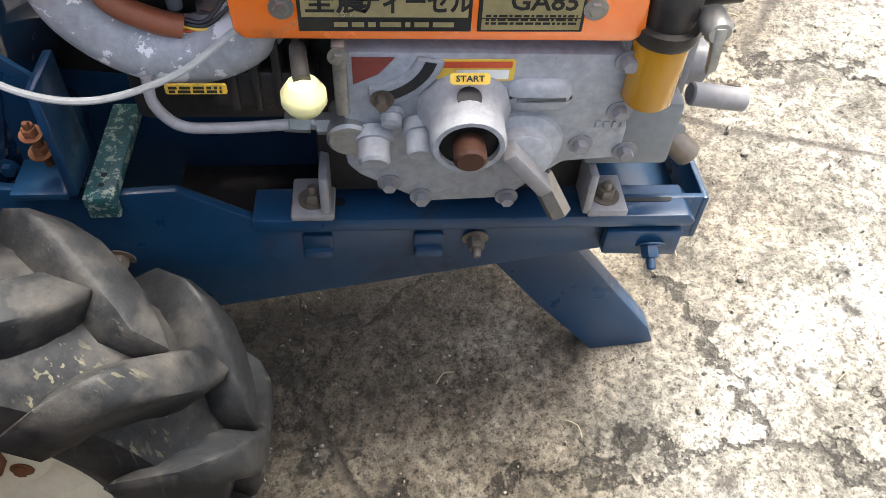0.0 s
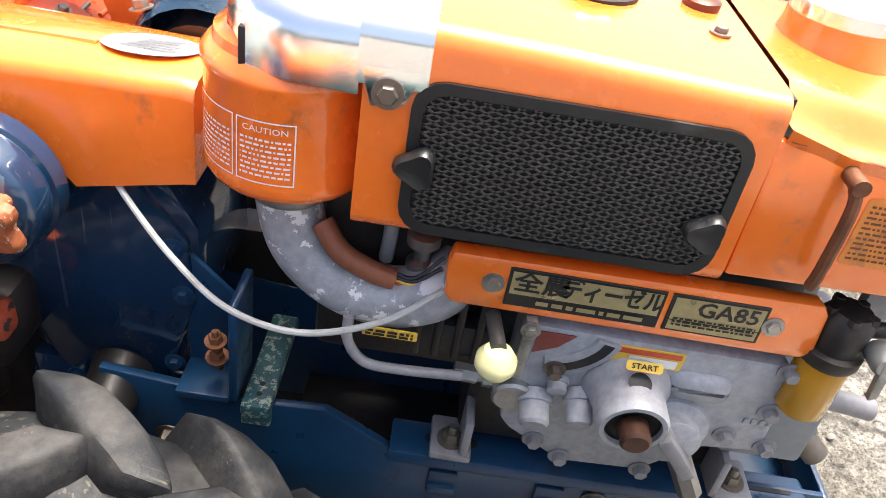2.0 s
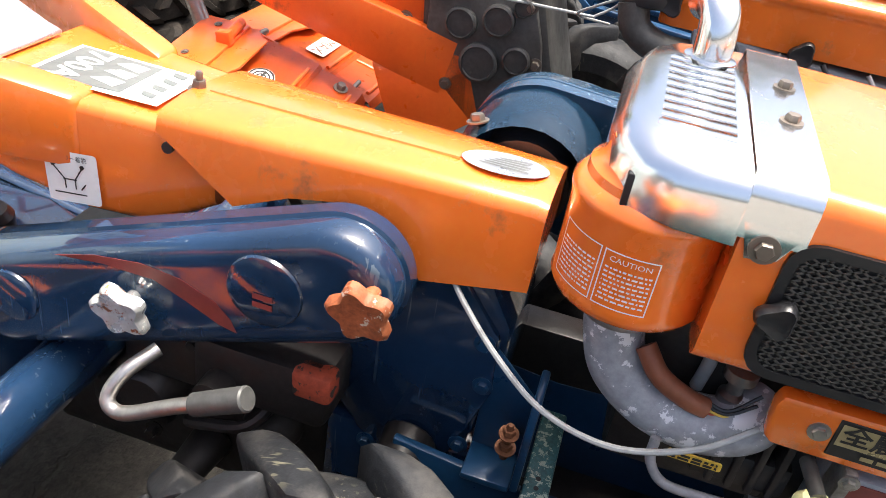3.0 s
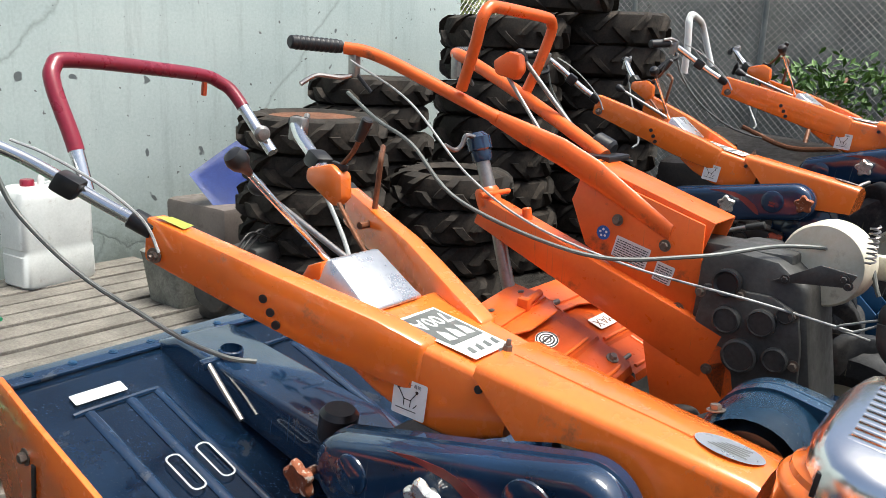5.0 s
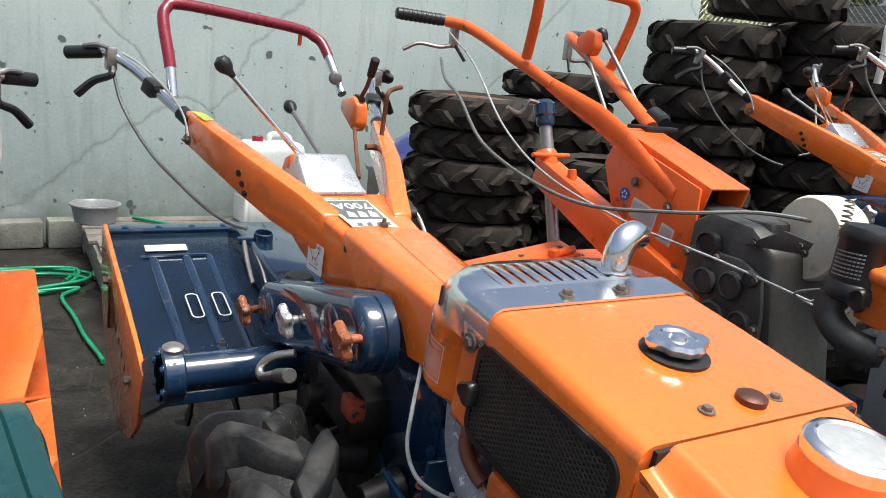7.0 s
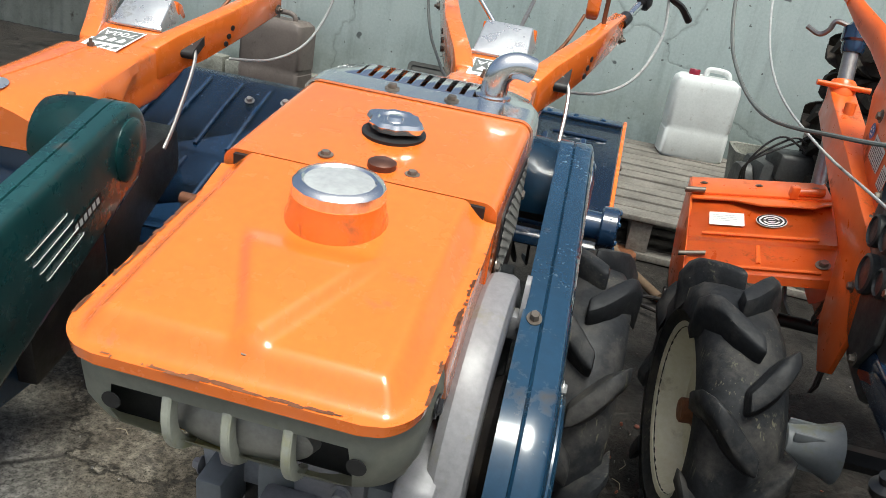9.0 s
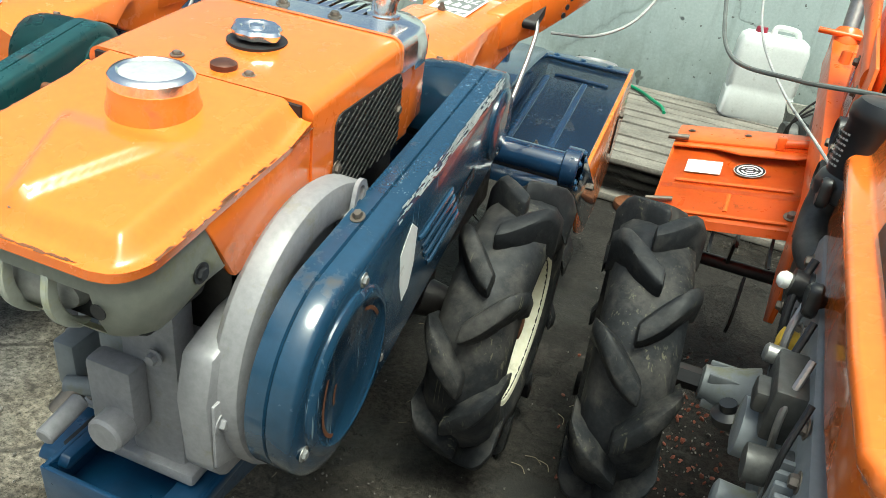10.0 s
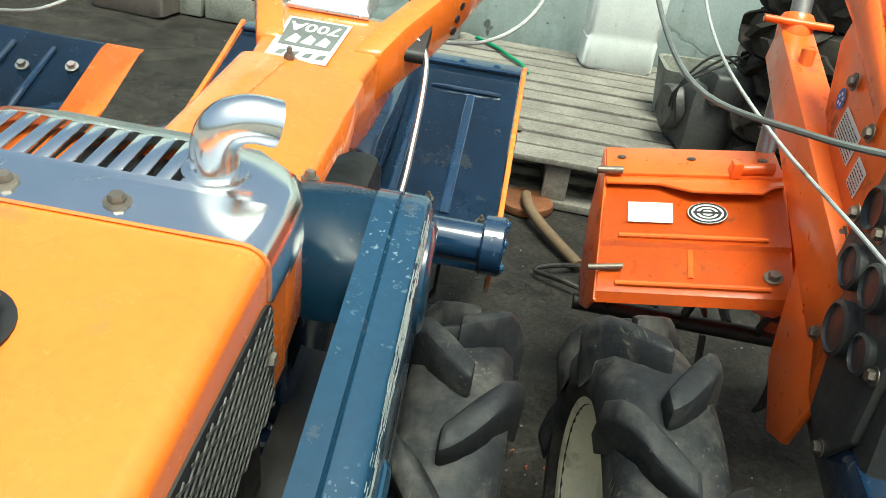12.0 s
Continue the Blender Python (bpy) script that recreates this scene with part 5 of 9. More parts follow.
    rbox(bm, -0.065, 0.10, 0.18, 0.64, 0.25, 0.56, 0.03)
    rbox(bm, -0.128, -0.06, 0.33, 0.45, 0.475, 0.565, 0.018)
    rbox(bm, -0.11, -0.06, 0.40, 0.52, 0.36, 0.45, 0.02)
    cyl(bm, (-0.06, 0.42, 0.44), (-0.135, 0.42, 0.44), 0.05, 0.036, 20, 0.006)
    cyl(bm, (-0.06, 0.27, 0.40), (-0.115, 0.27, 0.40), 0.042, 0.03, 20, 0.006)
    cyl(bm, (-0.06, 0.36, 0.33), (-0.13, 0.37, 0.315), 0.03, 0.024, 16, 0.004)
    tube(bm, [(-0.10, 0.24, 0.50), (-0.135, 0.27, 0.46), (-0.13, 0.33, 0.43), (-0.11, 0.37, 0.40)], 0.008, 8)
    for y, z in ((0.35, 0.55), (0.43, 0.55), (0.43, 0.485), (0.415, 0.375), (0.505, 0.435)):
        bolt(bm, (-0.118, y, z), (-1, 0, 0), 0.008, 0.014)
    cyl(bm, (-0.15, 0.30, 0.53), (-0.18, 0.30, 0.53), 0.02, n=16)
    part("shift_housing", bm, OILY, root)
    bm = bmesh.new()
    rbox(bm, -0.152, -0.12, 0.165, 0.215, 0.545, 0.585, 0.008)
    part("red_casting", bm, FLAKY_RED, root, "flaking red painted casting")
    bm = bmesh.new()
    tube(bm, [(-0.15, 0.385, 0.50), (-0.185, 0.405, 0.485), (-0.205, 0.412, 0.462), (-0.21, 0.39, 0.455), (-0.212, 0.33, 0.492), (-0.213, 0.29, 0.515)], 0.0085, 10)
    lev = part("shift_lever", bm, STEEL, root, "bent steel lever with a black grip")
    bm = bmesh.new()
    cyl(bm, (-0.2125, 0.305, 0.506), (-0.2135, 0.245, 0.540), 0.0125, 0.0135, 16, 0.002)
    part("lever_grip", bm, CAST, lev)
    settle(lev, lambda x, y, z: (x - 0.038, y - 0.032, z + 0.090))


def belt_side(root, paint=BELT_BLUE, with_flywheel=True, stripes=False):
    if with_flywheel:
        bm = bmesh.new()
        lathe(bm, [(0.05, 0.0), (0.165, 0.0), (0.195, 0.004), (0.203, 0.014), (0.203, 0.036), (0.199, 0.044), (0.190, 0.047), (0.158, 0.048), (0.152, 0.046), (0.149, 0.036), (0.05, 0.03)], (0.145, -0.50, 0.640), (1, 0, 0), 64)
        fw = part("flywheel", bm, GUARD, root, "large pale grey flywheel")
        bm = bmesh.new()
        prism(bm, [(-0.635, 0.68), (-0.705, 0.66), (-0.722, 0.60), (-0.715, 0.49), (-0.69, 0.455), (-0.60, 0.445), (-0.60, 0.68)], "x", 0.120, 0.165, 0.008)
        for v in bm.verts:
            v.co.z += 0.055
        sh = part("flywheel_guard", bm, GUARD, root, "pale grey guard with yellow-brown stains")
        bm = bmesh.new()
        prism(bm, [(-0.645, 0.60), (-0.715, 0.60), (-0.716, 0.50), (-0.65, 0.47)], "x", 0.165, 0.170, 0.002)
        bolt(bm, (0.170, -0.70, 0.565), (1, 0, 0), 0.010, 0.008)
        for v in bm.verts:
            v.co.z += 0.055
        part("guard_plate", bm, GUARD, sh)
        bm = bmesh.new()
        t = bmesh.new()
        frame_ring(t, capsule((-0.43, 0.765), 0.016, (-0.445, 0.725), 0.014, 8), capsule((-0.43, 0.765), 0.008, (-0.443, 0.735), 0.006, 8), "x", 0.214, 0.220)
        merge(bm, t)
        rbox(bm, 0.195, 0.222, -0.455, -0.43, 0.70, 0.735, 0.004)
        for v in bm.verts:
            v.co.x, v.co.z = v.co.x - 0.014, v.co.z + 0.055
        part("cover_bracket", bm, GUARD, root)
        # inner pulley and belts
        bm = bmesh.new()
        lathe(bm, [(0.03, 0), (0.085, 0), (0.09, 0.01), (0.075, 0.02), (0.09, 0.03), (0.09, 0.04), (0.03, 0.042)], (0.190, -0.53, 0.645), (1, 0, 0), 32)
        part("pulley", bm, OILY, root)
    c1, r1, c2, r2 = (-0.575, 0.650), 0.142, (0.040, 0.752), 0.093
    bm = bmesh.new()
    t = bmesh.new()
    place = lambda pts, x: [(x, y, z) for y, z in pts]
    big = capsule(c1, r1, c2, r2, 24)
    mid = capsule(c1, r1 - 0.004, c2, r2 - 0.004, 24)
    small = capsule(c1, r1 - 0.020, c2, r2 - 0.020, 24)
    rings(t, [place(big, 0.222), place(big, 0.252), place(mid, 0.254), place(big, 0.258), place(big, 0.290), place(mid, 0.296), place(small, 0.302)])
    bmesh.ops.recalc_face_normals(t, faces=t.faces[:])
    merge(bm, t)
    belt = part("belt_cover", bm, paint, root, ("dark green" if stripes else "scratched dark blue") + " sheet-metal belt cover")
    bm = bmesh.new()
    lathe(bm, [(0.112, 0.300), (0.112, 0.306), (0.106, 0.312), (0.098, 0.313), (0.092, 0.309), (0.02, 0.311)], (0, *c1), (1, 0, 0), 48)
    part("round_cap", bm, paint, belt, "round pressed cap with rust marks")
    bm = bmesh.new()
    lathe(bm, [(0.066, 0.300), (0.066, 0.306), (0.058, 0.312), (0.02, 0.312)], (0, *c2), (1, 0, 0), 40)
    part("round_cap", bm, paint, belt)
    if not stripes:
        bm = bmesh.new()
        for a0, a1, r in ((30, 75, 0.084), (150, 235, 0.083), (160, 200, 0.05)):
            pts = []
            for a in range(a0, a1 + 1, 6):
                pts.append((c1[0] + (r + 0.003 * math.sin(a)) * math.cos(radians(a)), c1[1] + r * math.sin(radians(a))))
            for p, q in zip(pts, pts[1:]):
                d = (Vector(q) - Vector(p)).normalized() * 0.0028
                n = Vector((-d.y, d.x))
                bm.faces.new([bm.verts.new((0.3115, *(Vector(v) + k))) for v, k in ((p, n), (p, -n), (q, -n), (q, n))])
        part("rust_mark", bm, RUST, belt)
        bm = bmesh.new()
        rng = random.Random(5)
        pts = [(-0.385, 0.765), (-0.36, 0.745), (-0.362, 0.685), (-0.376, 0.650), (-0.398, 0.640), (-0.412, 0.675), (-0.420, 0.730), (-0.405, 0.747)]
        prism(bm, [(y, z) for y, z in pts], "x", 0.3018, 0.3026)
        part("torn_label", bm, WHITE, belt, "torn white label")
        for a in (75, 200, 330):
            bm = bmesh.new()
            bolt(bm, (0.302, c1[0] + 0.122 * math.cos(radians(a)), c1[1] + 0.122 * math.sin(radians(a))), (1, 0, 0), 0.0065, 0.007)
            part("cap_bolt", bm, ALLOY, belt)
        # scraped edge along the top
        bm = bmesh.new()
        rng = random.Random(8)
        n = Vector((-(c2[1] - c1[1]), c2[0] - c1[0])).normalized()
        a, b = Vector(c1) + n * (r1 - 0.008), Vector(c2) + n * (r2 - 0.008)
        for k in range(230):
            f = rng.random() ** 0.7
            p = a.lerp(b, 0.25 + 0.75 * f)
            ln, wd = rng.uniform(0.004, 0.035), rng.uniform(0.0003, 0.0022)
            d = (b - a).normalized() * ln
            off = rng.uniform(-0.006, 0.008)
            x = 0.2905 + (0.008 - off) * 0.45
            q = p + n * (off - 0.0015)
            vs = [(x, *(q - n * wd)), (x - wd * 0.5, *(q + n * wd)), (x - wd * 0.5, *(q + d + n * wd * 0.4)), (x, *(q + d - n * wd * 0.6))]
            bm.faces.new([bm.verts.new(v) for v in vs])
        for v in bm.verts:
            v.co.x += 0.0055
        part("scrape", bm, SCRAPE, belt, "bare scraped edge")
    # pressed slots and maker plate
    for k in range(4):
        bm = bmesh.new()
        f0, f1 = 0.38 + 0.02 * k, 0.60 + 0.02 * k
        a, b = Vector(c1), Vector(c2)
        n = Vector((-(b - a).y, (b - a).x)).normalized()
        p, q = a.lerp(b, f0) + n * (0.03 - k * 0.026), a.lerp(b, f1) + n * (0.025 - k * 0.024)
        tube(bm, [(0.301, *p), (0.304, *p.lerp(q, 0.05)), (0.304, *p.lerp(q, 0.95)), (0.301, *q)], 0.0013 if stripes else 0.005, 8, smooth=False)
        part("pressed_rib", bm, WHITE if stripes else paint, belt)
    bm = bmesh.new()
    p = Vector(c1).lerp(Vector(c2), 0.70)
    ang = math.degrees(math.atan2(c2[1] - c1[1], c2[0] - c1[0]))
    m = side(0.3030, p.x, p.y - 0.02, 1) @ pose(0, 0, 0, 0, 0, ang)
    flat(bm, [(-0.055, -0.012), (0.055, -0.012), (0.055, 0.012), (-0.055, 0.012)], m)
    mk = part("maker_plate", bm, INK, belt, "black maker plate with pale bars")
    bm = bmesh.new()
    for k in range(6):
        flat(bm, [(-0.048 + k * 0.0165, -0.007), (-0.037 + k * 0.0165, -0.007), (-0.037 + k * 0.0165, 0.007), (-0.048 + k * 0.0165, 0.007)], Matrix.Translation((0.0006, 0, 0)) @ m)
    part("plate_marks", bm, WHITE if stripes else BELT_BLUE, mk)
    # bolt and slot on top
    n = Vector((-(c2[1] - c1[1]), c2[0] - c1[0])).normalized()
    p = Vector(c1).lerp(Vector(c2), 0.21) + n * (r1 - 0.21 * (r1 - r2) + 0.001)
    bm = bmesh.new()
    bolt(bm, (0.242, *p), (0, n.x, n.y), 0.008, 0.009)
    part("cover_bolt", bm, BOLT, belt)
    bm = bmesh.new()
    q = p + Vector((-0.03, -0.0075))
    rbox(bm, 0.234, 0.244, q.x - 0.014, q.x + 0.014, q.y - 0.004, q.y + 0.002, 0.001)
    part("cover_slot", bm, SHADOW, belt)
    # guard over the rear pulley, on the inner side
    bm = bmesh.new()
    t = bmesh.new()
    rows = []
    for x, k in ((0.225, 1.0), (0.17, 1.03), (0.11, 0.98), (0.085, 0.9)):
        row = []
        for a in range(-10, 200, 14):
            row.append((x, c2[0] + 0.09 * k * math.cos(radians(a)), c2[1] + 0.088 * k * math.sin(radians(a))))
        rows.append(row)
    rings(t, rows, closed=False)
    bmesh.ops.solidify(t, geom=t.faces[:], thickness=0.003)
    merge(bm, t)
    g = part("pulley_guard", bm, paint, belt, "curved sheet guard over the pulley")
    bm = bmesh.new()
    bolt(bm, (0.110, 0.105, 0.815), (0, 0.3, 1), 0.009, 0.010)
    part("guard_bolt", bm, BOLT, g)
    bm = bmesh.new()
    cyl(bm, (0.09, *c2), (0.23, *c2), 0.06, n=28)
    part("rear_pulley", bm, OILY, belt)
    # the cover is slim and leans in a little towards the rear
    for ob in [belt] + list(belt.children_recursive):
        for v in ob.data.vertices:
            v.co.x = 0.208 + (v.co.x - 0.222) * 0.78 - 0.030 * (v.co.y + 0.6)


def chain_case(root):
    c1, r1, c2, r2 = (0.168, 0.724), 0.066, (0.572, 0.570), 0.063
    bm = bmesh.new()
    t = bmesh.new()
    place = lambda k, x: [(x, y, z) for y, z in capsule(c1, r1 + k, c2, r2 + k, 20)]
    rings(t, [place(0.004, -0.13), place(0.004, -0.150), place(0, -0.152), place(0, -0.178), place(-0.006, -0.187), place(-0.018, -0.192), place(-0.03, -0.1925)])
    bmesh.ops.recalc_face_normals(t, faces=t.faces[:])
    merge(bm, t)
    for y, z, r in ((0.235, 0.705, 0.042), (0.545, 0.590, 0.034)):
        lathe(bm, [(r, 0.0), (r * 0.96, 0.004), (r * 0.8, 0.0065), (0.001, 0.0068)], (-0.1915, y, z), (-1, 0, 0), 32)
    case = part("chain_case", bm, NAVY, root, "glossy dark blue oblong drive cover")
    bm = bmesh.new()
    pts = [(0.48, 0.668), (0.43, 0.684), (0.375, 0.692), (0.33, 0.688), (0.29, 0.672), (0.272, 0.655), (0.265, 0.640), (0.285, 0.644), (0.32, 0.660), (0.36, 0.676), (0.42, 0.676)]
    prism(bm, pts, "x", -0.1925, -0.1931)
    part("red_flash", bm, DULL_RED, case, "faded red painted flash")
    bm = bmesh.new()
    bars(bm, side(-0.1992, 0.245, 0.705), 0.022, 2, 0.007, 0.003, 2)
    part("worn_print", bm, DULL_RED, case)
    for y, z, m, x in ((0.124, 0.742, KNOB_RUST, -0.197), (0.385, 0.646, KNOB_WORN, -0.192), (0.634, 0.546, KNOB_RUST, -0.190)):
        bm = bmesh.new()
        cyl(bm, (x + 0.02, y, z), (x - 0.012, y, z), 0.008, n=12)
        star(bm, (x - 0.010, y, z), (-1, 0, -0.15), 0.030, 0.024, 5)
        part("star_knob", bm, m, case, "rusty star-shaped clamp knob" if m is KNOB_RUST else "worn chrome star-shaped knob")
    settle(case, lambda x, y, z: (x + 0.014, y, z - 0.002))


def drawn_out(x, y, z):
    """The tubes of this handle are pulled out a little further and hang lower."""
    d = max(0.0, y - 1.0)
    return (x, y + 0.60 * d, z - 0.17 * d)


def handle(root, guard="red", levers=True):
    """Cover, yoke, arms, dash, tubes, grips, levers."""
    bm = bmesh.new()
    # cover: an inverted trough
    t = bmesh.new()
    stations = [(-0.012, 0.833, 0.735), (0.0, 0.836, 0.733), (0.10, 0.834, 0.712), (0.135, 0.833, 0.752), (0.185, 0.831, 0.779), (0.25, 0.828, 0.765), (0.315, 0.826, 0.735), (0.37, 0.824, 0.775), (0.405, 0.823, 0.800)]
    rows = []
    for y, zt, zl in stations:
        f = 1 - 0.6 * max(0.0, y) / 0.405
        top = [(-0.098, zl), (-0.096, zt - 0.018), (-0.0945, zt - 0.011), (-0.089, zt - 0.005), (-0.080, zt - 0.002), (-0.045, zt)]
        top += [(x, zt - d * f) for x, d in ((0.0, 0.006), (0.05, 0.022), (0.080, 0.036), (0.090, 0.044), (0.095, 0.054))]
        rows.append([(x, y, z) for x, z in top] + [(0.098, y, min(zl, zt - 0.06 * f - 0.02))])
    rings(t, rows, closed=False)
    v0 = [v for v in t.verts if abs(v.co.y - stations[0][0]) < 1e-5]
    t.faces.new(v0)
    bmesh.ops.recalc_face_normals(t, faces=t.faces[:])
    bmesh.ops.solidify(t, geom=t.faces[:], thickness=0.003)
    merge(bm, t)
    cover = part("top_cover", bm, ORANGE, root, "orange sheet-metal cover with an oval emblem")
    bm = bmesh.new()
    tube(bm, [(-0.020, 0.385, 0.8215), (-0.045, 0.09, 0.8345)], 0.0026, 6)
    part("pressed_line", bm, ORANGE, cover)
    bm = bmesh.new()
    m = pose(-0.034, 0.045, 0.8366, -1.5, 4.5, 0)
    flat(bm, [(0.03 * math.cos(2 * math.pi * i / 28), 0.046 * math.sin(2 * math.pi * i / 28)) for i in range(28)], m)
    em = part("oval_emblem", bm, SILVER, cover, "white oval emblem with dark strokes")
    bm = bmesh.new()
    for k in range(5):
        flat(bm, [(-0.016 + k * 0.007, -0.026 + 0.006 * (k % 2)), (-0.011 + k * 0.007, -0.026), (-0.008 + k * 0.005, 0.026 - 0.004 * k), (-0.011 + k * 0.005, 0.026 - 0.005 * k)], Matrix.Translation((0, 0, 0.0006)) @ m)
    part("emblem_strokes", bm, ALLOY, em)
    for x, y, z, d in ((-0.091, 0.006, 0.797, (-1, 0, 0)), (-0.0930, 0.394, 0.781, (-1, 0, 0.1))):
        bm = bmesh.new()
        lathe(bm, [(0.0065, -0.004), (0.0065, 0.0012)], (x - 0.001, y, z), d, 14)
        part("cover_hole", bm, SHADOW, cover)
    bm = bmesh.new()
    bolt(bm, (-0.016, 0.402, 0.818), (0, 0, 1), 0.0085, 0.012, True, 0.008)
    part("cover_bolt", bm, BOLT, cover)
    # yoke
    bm = bmesh.new()
    t = bmesh.new()
    rows = []
    for y, zt, zl, w in ((0.345, 0.795, 0.715, 0.082), (0.42, 0.803, 0.672, 0.088), (0.50, 0.806, 0.672, 0.097), (0.58, 0.806, 0.695, 0.109), (0.64, 0.806, 0.725, 0.121)):
        rows.append([(x, y, z) for x, z in rounded(-w, w, zl, zt, 0.012, 3)])
    rings(t, rows)
    merge(bm, t)
    for s in (-1, 1):
        box_path(bm, [((s * 0.078, 0.50, 0.768), 0.046, 0.085), ((s * 0.103, 0.58, 0.780), 0.048, 0.098), ((s * 0.134, 0.66, 0.792), 0.048, 0.102), ((s * 0.172, 0.76, 0.812), 0.046, 0.096), ((s * 0.243, 1.005, 0.852), 0.040, 0.080)], 0.008)
    yoke = part("handle_yoke", bm, ORANGE, root, "orange forked handle frame, paint flaked at the ends")
    bm = bmesh.new()
    base = pose(-0.018, 0.425, 0.8092, 0.5)
    flat(bm, [(-0.046, 0.0), (0.050, 0.0), (0.052, 0.165), (-0.054, 0.165)], base)
    lab = part("model_label", bm, WHITE, yoke, "white model label with bold black characters")
    bm = bmesh.new()
    flat(bm, [(-0.040, 0.050), (0.044, 0.050), (0.047, 0.158), (-0.049, 0.158)], Matrix.Translation((0, 0, 0.0006)) @ base)
    for k in range(4):
        flat(bm, [(-0.034 + k * 0.021, 0.014), (-0.022 + k * 0.021, 0.014), (-0.019 + k * 0.021, 0.034), (-0.030 + k * 0.021, 0.030)], Matrix.Translation((0, 0, 0.0006)) @ base)
    part("label_field", bm, CABLE_DARK, lab)
    bm = bmesh.new()
    letters(bm, "700A", Matrix.Translation((0, 0, 0.0012)) @ base @ pose(0.0, 0.128, 0, 0, 0, 180), 0.048, 0.82, 0.02)
    for k in range(3):
        flat(bm, [(-0.032 + k * 0.024, 0.064), (-0.014 + k * 0.024, 0.060), (-0.012 + k * 0.024, 0.084), (-0.024 + k * 0.024, 0.098)], Matrix.Translation((0, 0, 0.0012)) @ base)
    part("label_print", bm, WHITE, lab)
    # sticker on the arm's side
    m = Matrix.Translation((-0.1085, 0.541, 0.746)) @ side(0, 0, 0).to_3x3().to_4x4() @ pose(0, 0, 0, 0, 8, 2)
    bm = bmesh.new()
    flat(bm, rounded(0, 0.062, -0.064, 0, 0.004), m)
    st = part("shift_sticker", bm, WHITE, yoke, "white square sticker with a lever diagram")
    bm = bmesh.new()
    lift = Matrix.Translation((-0.0007, 0, 0)) @ m
    letters(bm, "ロータリー着脱", lift @ pose(0.027, -0.008, 0), 0.0075, 0.9)
    for x0, y0, x1, y1 in ((0.010, -0.018, 0.022, -0.034), (0.044, -0.018, 0.034, -0.034), (0.020, -0.034, 0.036, -0.034), (0.022, -0.046, 0.022, -0.034), (0.034, -0.046, 0.034, -0.034), (0.040, -0.046, 0.046, -0.038), (0.008, -0.052, 0.046, -0.052)):
        d = Vector((x1 - x0, y1 - y0)).normalized() * 0.0008
        n = Vector((-d.y, d.x))
        flat(bm, [(x0 + n.x, y0 + n.y), (x0 - n.x, y0 - n.y), (x1 - n.x, y1 - n.y), (x1 + n.x, y1 + n.y)], lift)
    for x, y in ((0.010, -0.017), (0.044, -0.017)):
        flat(bm, [(x + 0.003 * math.cos(a), y + 0.003 * math.sin(a)) for a in (0, 1, 2, 3, 4, 5)], lift)
    part("sticker_print", bm, INK, st)
    # slot with the lever rod on the other arm
    bm = bmesh.new()
    prism(bm, capsule((0.590, 0.778), 0.012, (0.665, 0.798), 0.012, 8), "x", 0.118, 0.1585)
    part("arm_slot", bm, SHADOW, yoke)
    bm = bmesh.new()
    tube(bm, [(0.13, 0.63, 0.80), (0.165, 0.58, 0.77), (0.17, 0.45, 0.66), (0.165, 0.38, 0.60)], 0.005, 8)
    part("clutch_rod", bm, STEEL, yoke)
    for s in (-1, 1):
        for y, z in ((0.978, 0.828), (0.765, 0.813), (0.750, 0.793), (0.738, 0.774)):
            bm = bmesh.new()
            x = s * (0.0232 + 0.172 + (y - 0.76) * 0.29)
            if y > 0.9 or z > 0.82:
                bolt(bm, (x, y, z), (s, -0.35, 0), 0.009, 0.009, True, 0.004)
                part("arm_bolt", bm, BOLT, yoke)
            else:
                lathe(bm, [(0.0075, -0.003), (0.0075, 0.0015)], (x, y, z), (s, -0.4, 0), 14)
                part("arm_hole", bm, SHADOW, yoke)
    if guard == "red":
        bm = bmesh.new()
        d = Vector((0, 0.248, 0.038)).normalized()
        flat(bm, [(-0.014, -0.03), (0.014, -0.03), (0.012, 0.012), (-0.010, 0.03)], pose(-0.232, 0.965, 0.8905, 8.5, 0, 22))
        part("green_patch", bm, surface("green_stain", (0.3, 0.34, 0.05), 0.5, chips=0.4, chip=(0.8, 0.3, 0.05)), yoke)
    # dash
    bm = bmesh.new()
    t = bmesh.new()
    rings(t, [[(-0.074, 0.632, 0.806), (0.074, 0.632, 0.806), (0.074, 0.632, 0.813), (-0.074, 0.632, 0.813)], [(-0.071, 0.645, 0.806), (0.071, 0.645, 0.806), (0.066, 0.645, 0.822), (-0.066, 0.645, 0.822)],
              [(-0.075, 0.735, 0.806), (0.075, 0.735, 0.806), (0.060, 0.735, 0.868), (-0.060, 0.735, 0.868)], [(-0.075, 0.775, 0.806), (0.075, 0.775, 0.806), (0.058, 0.745, 0.866), (-0.058, 0.745, 0.866)]])
    bevel_sharp(t, 0.004)
    merge(bm, t)
    dash = part("dash", bm, SILVER, root, "silver dash panel between the handle arms")
    bm = bmesh.new()
    prism(bm, [(0.745, 0.806), (0.80, 0.806), (0.78, 0.845), (0.748, 0.862)], "x", -0.07, 0.07, 0.004)
    part("slot_plate", bm, ORANGE, dash)
    settle(dash, lambda x, y, z: (x - 0.020, y, z + 0.002))
    # tubes and grips
    for s in (-1, 1):
        bm = bmesh.new()
        tube(bm, [(s * 0.252, 1.0, 0.868), (s * 0.285, 1.08, 0.905), (s * 0.330, 1.165, 0.955), (s * 0.376, 1.215, 0.985), (s * 0.402, 1.232, 0.99)], 0.0125, 14)
        tb = part("handle_tube", bm, CHROME, root, "scratched chrome handle tube")
        bm = bmesh.new()
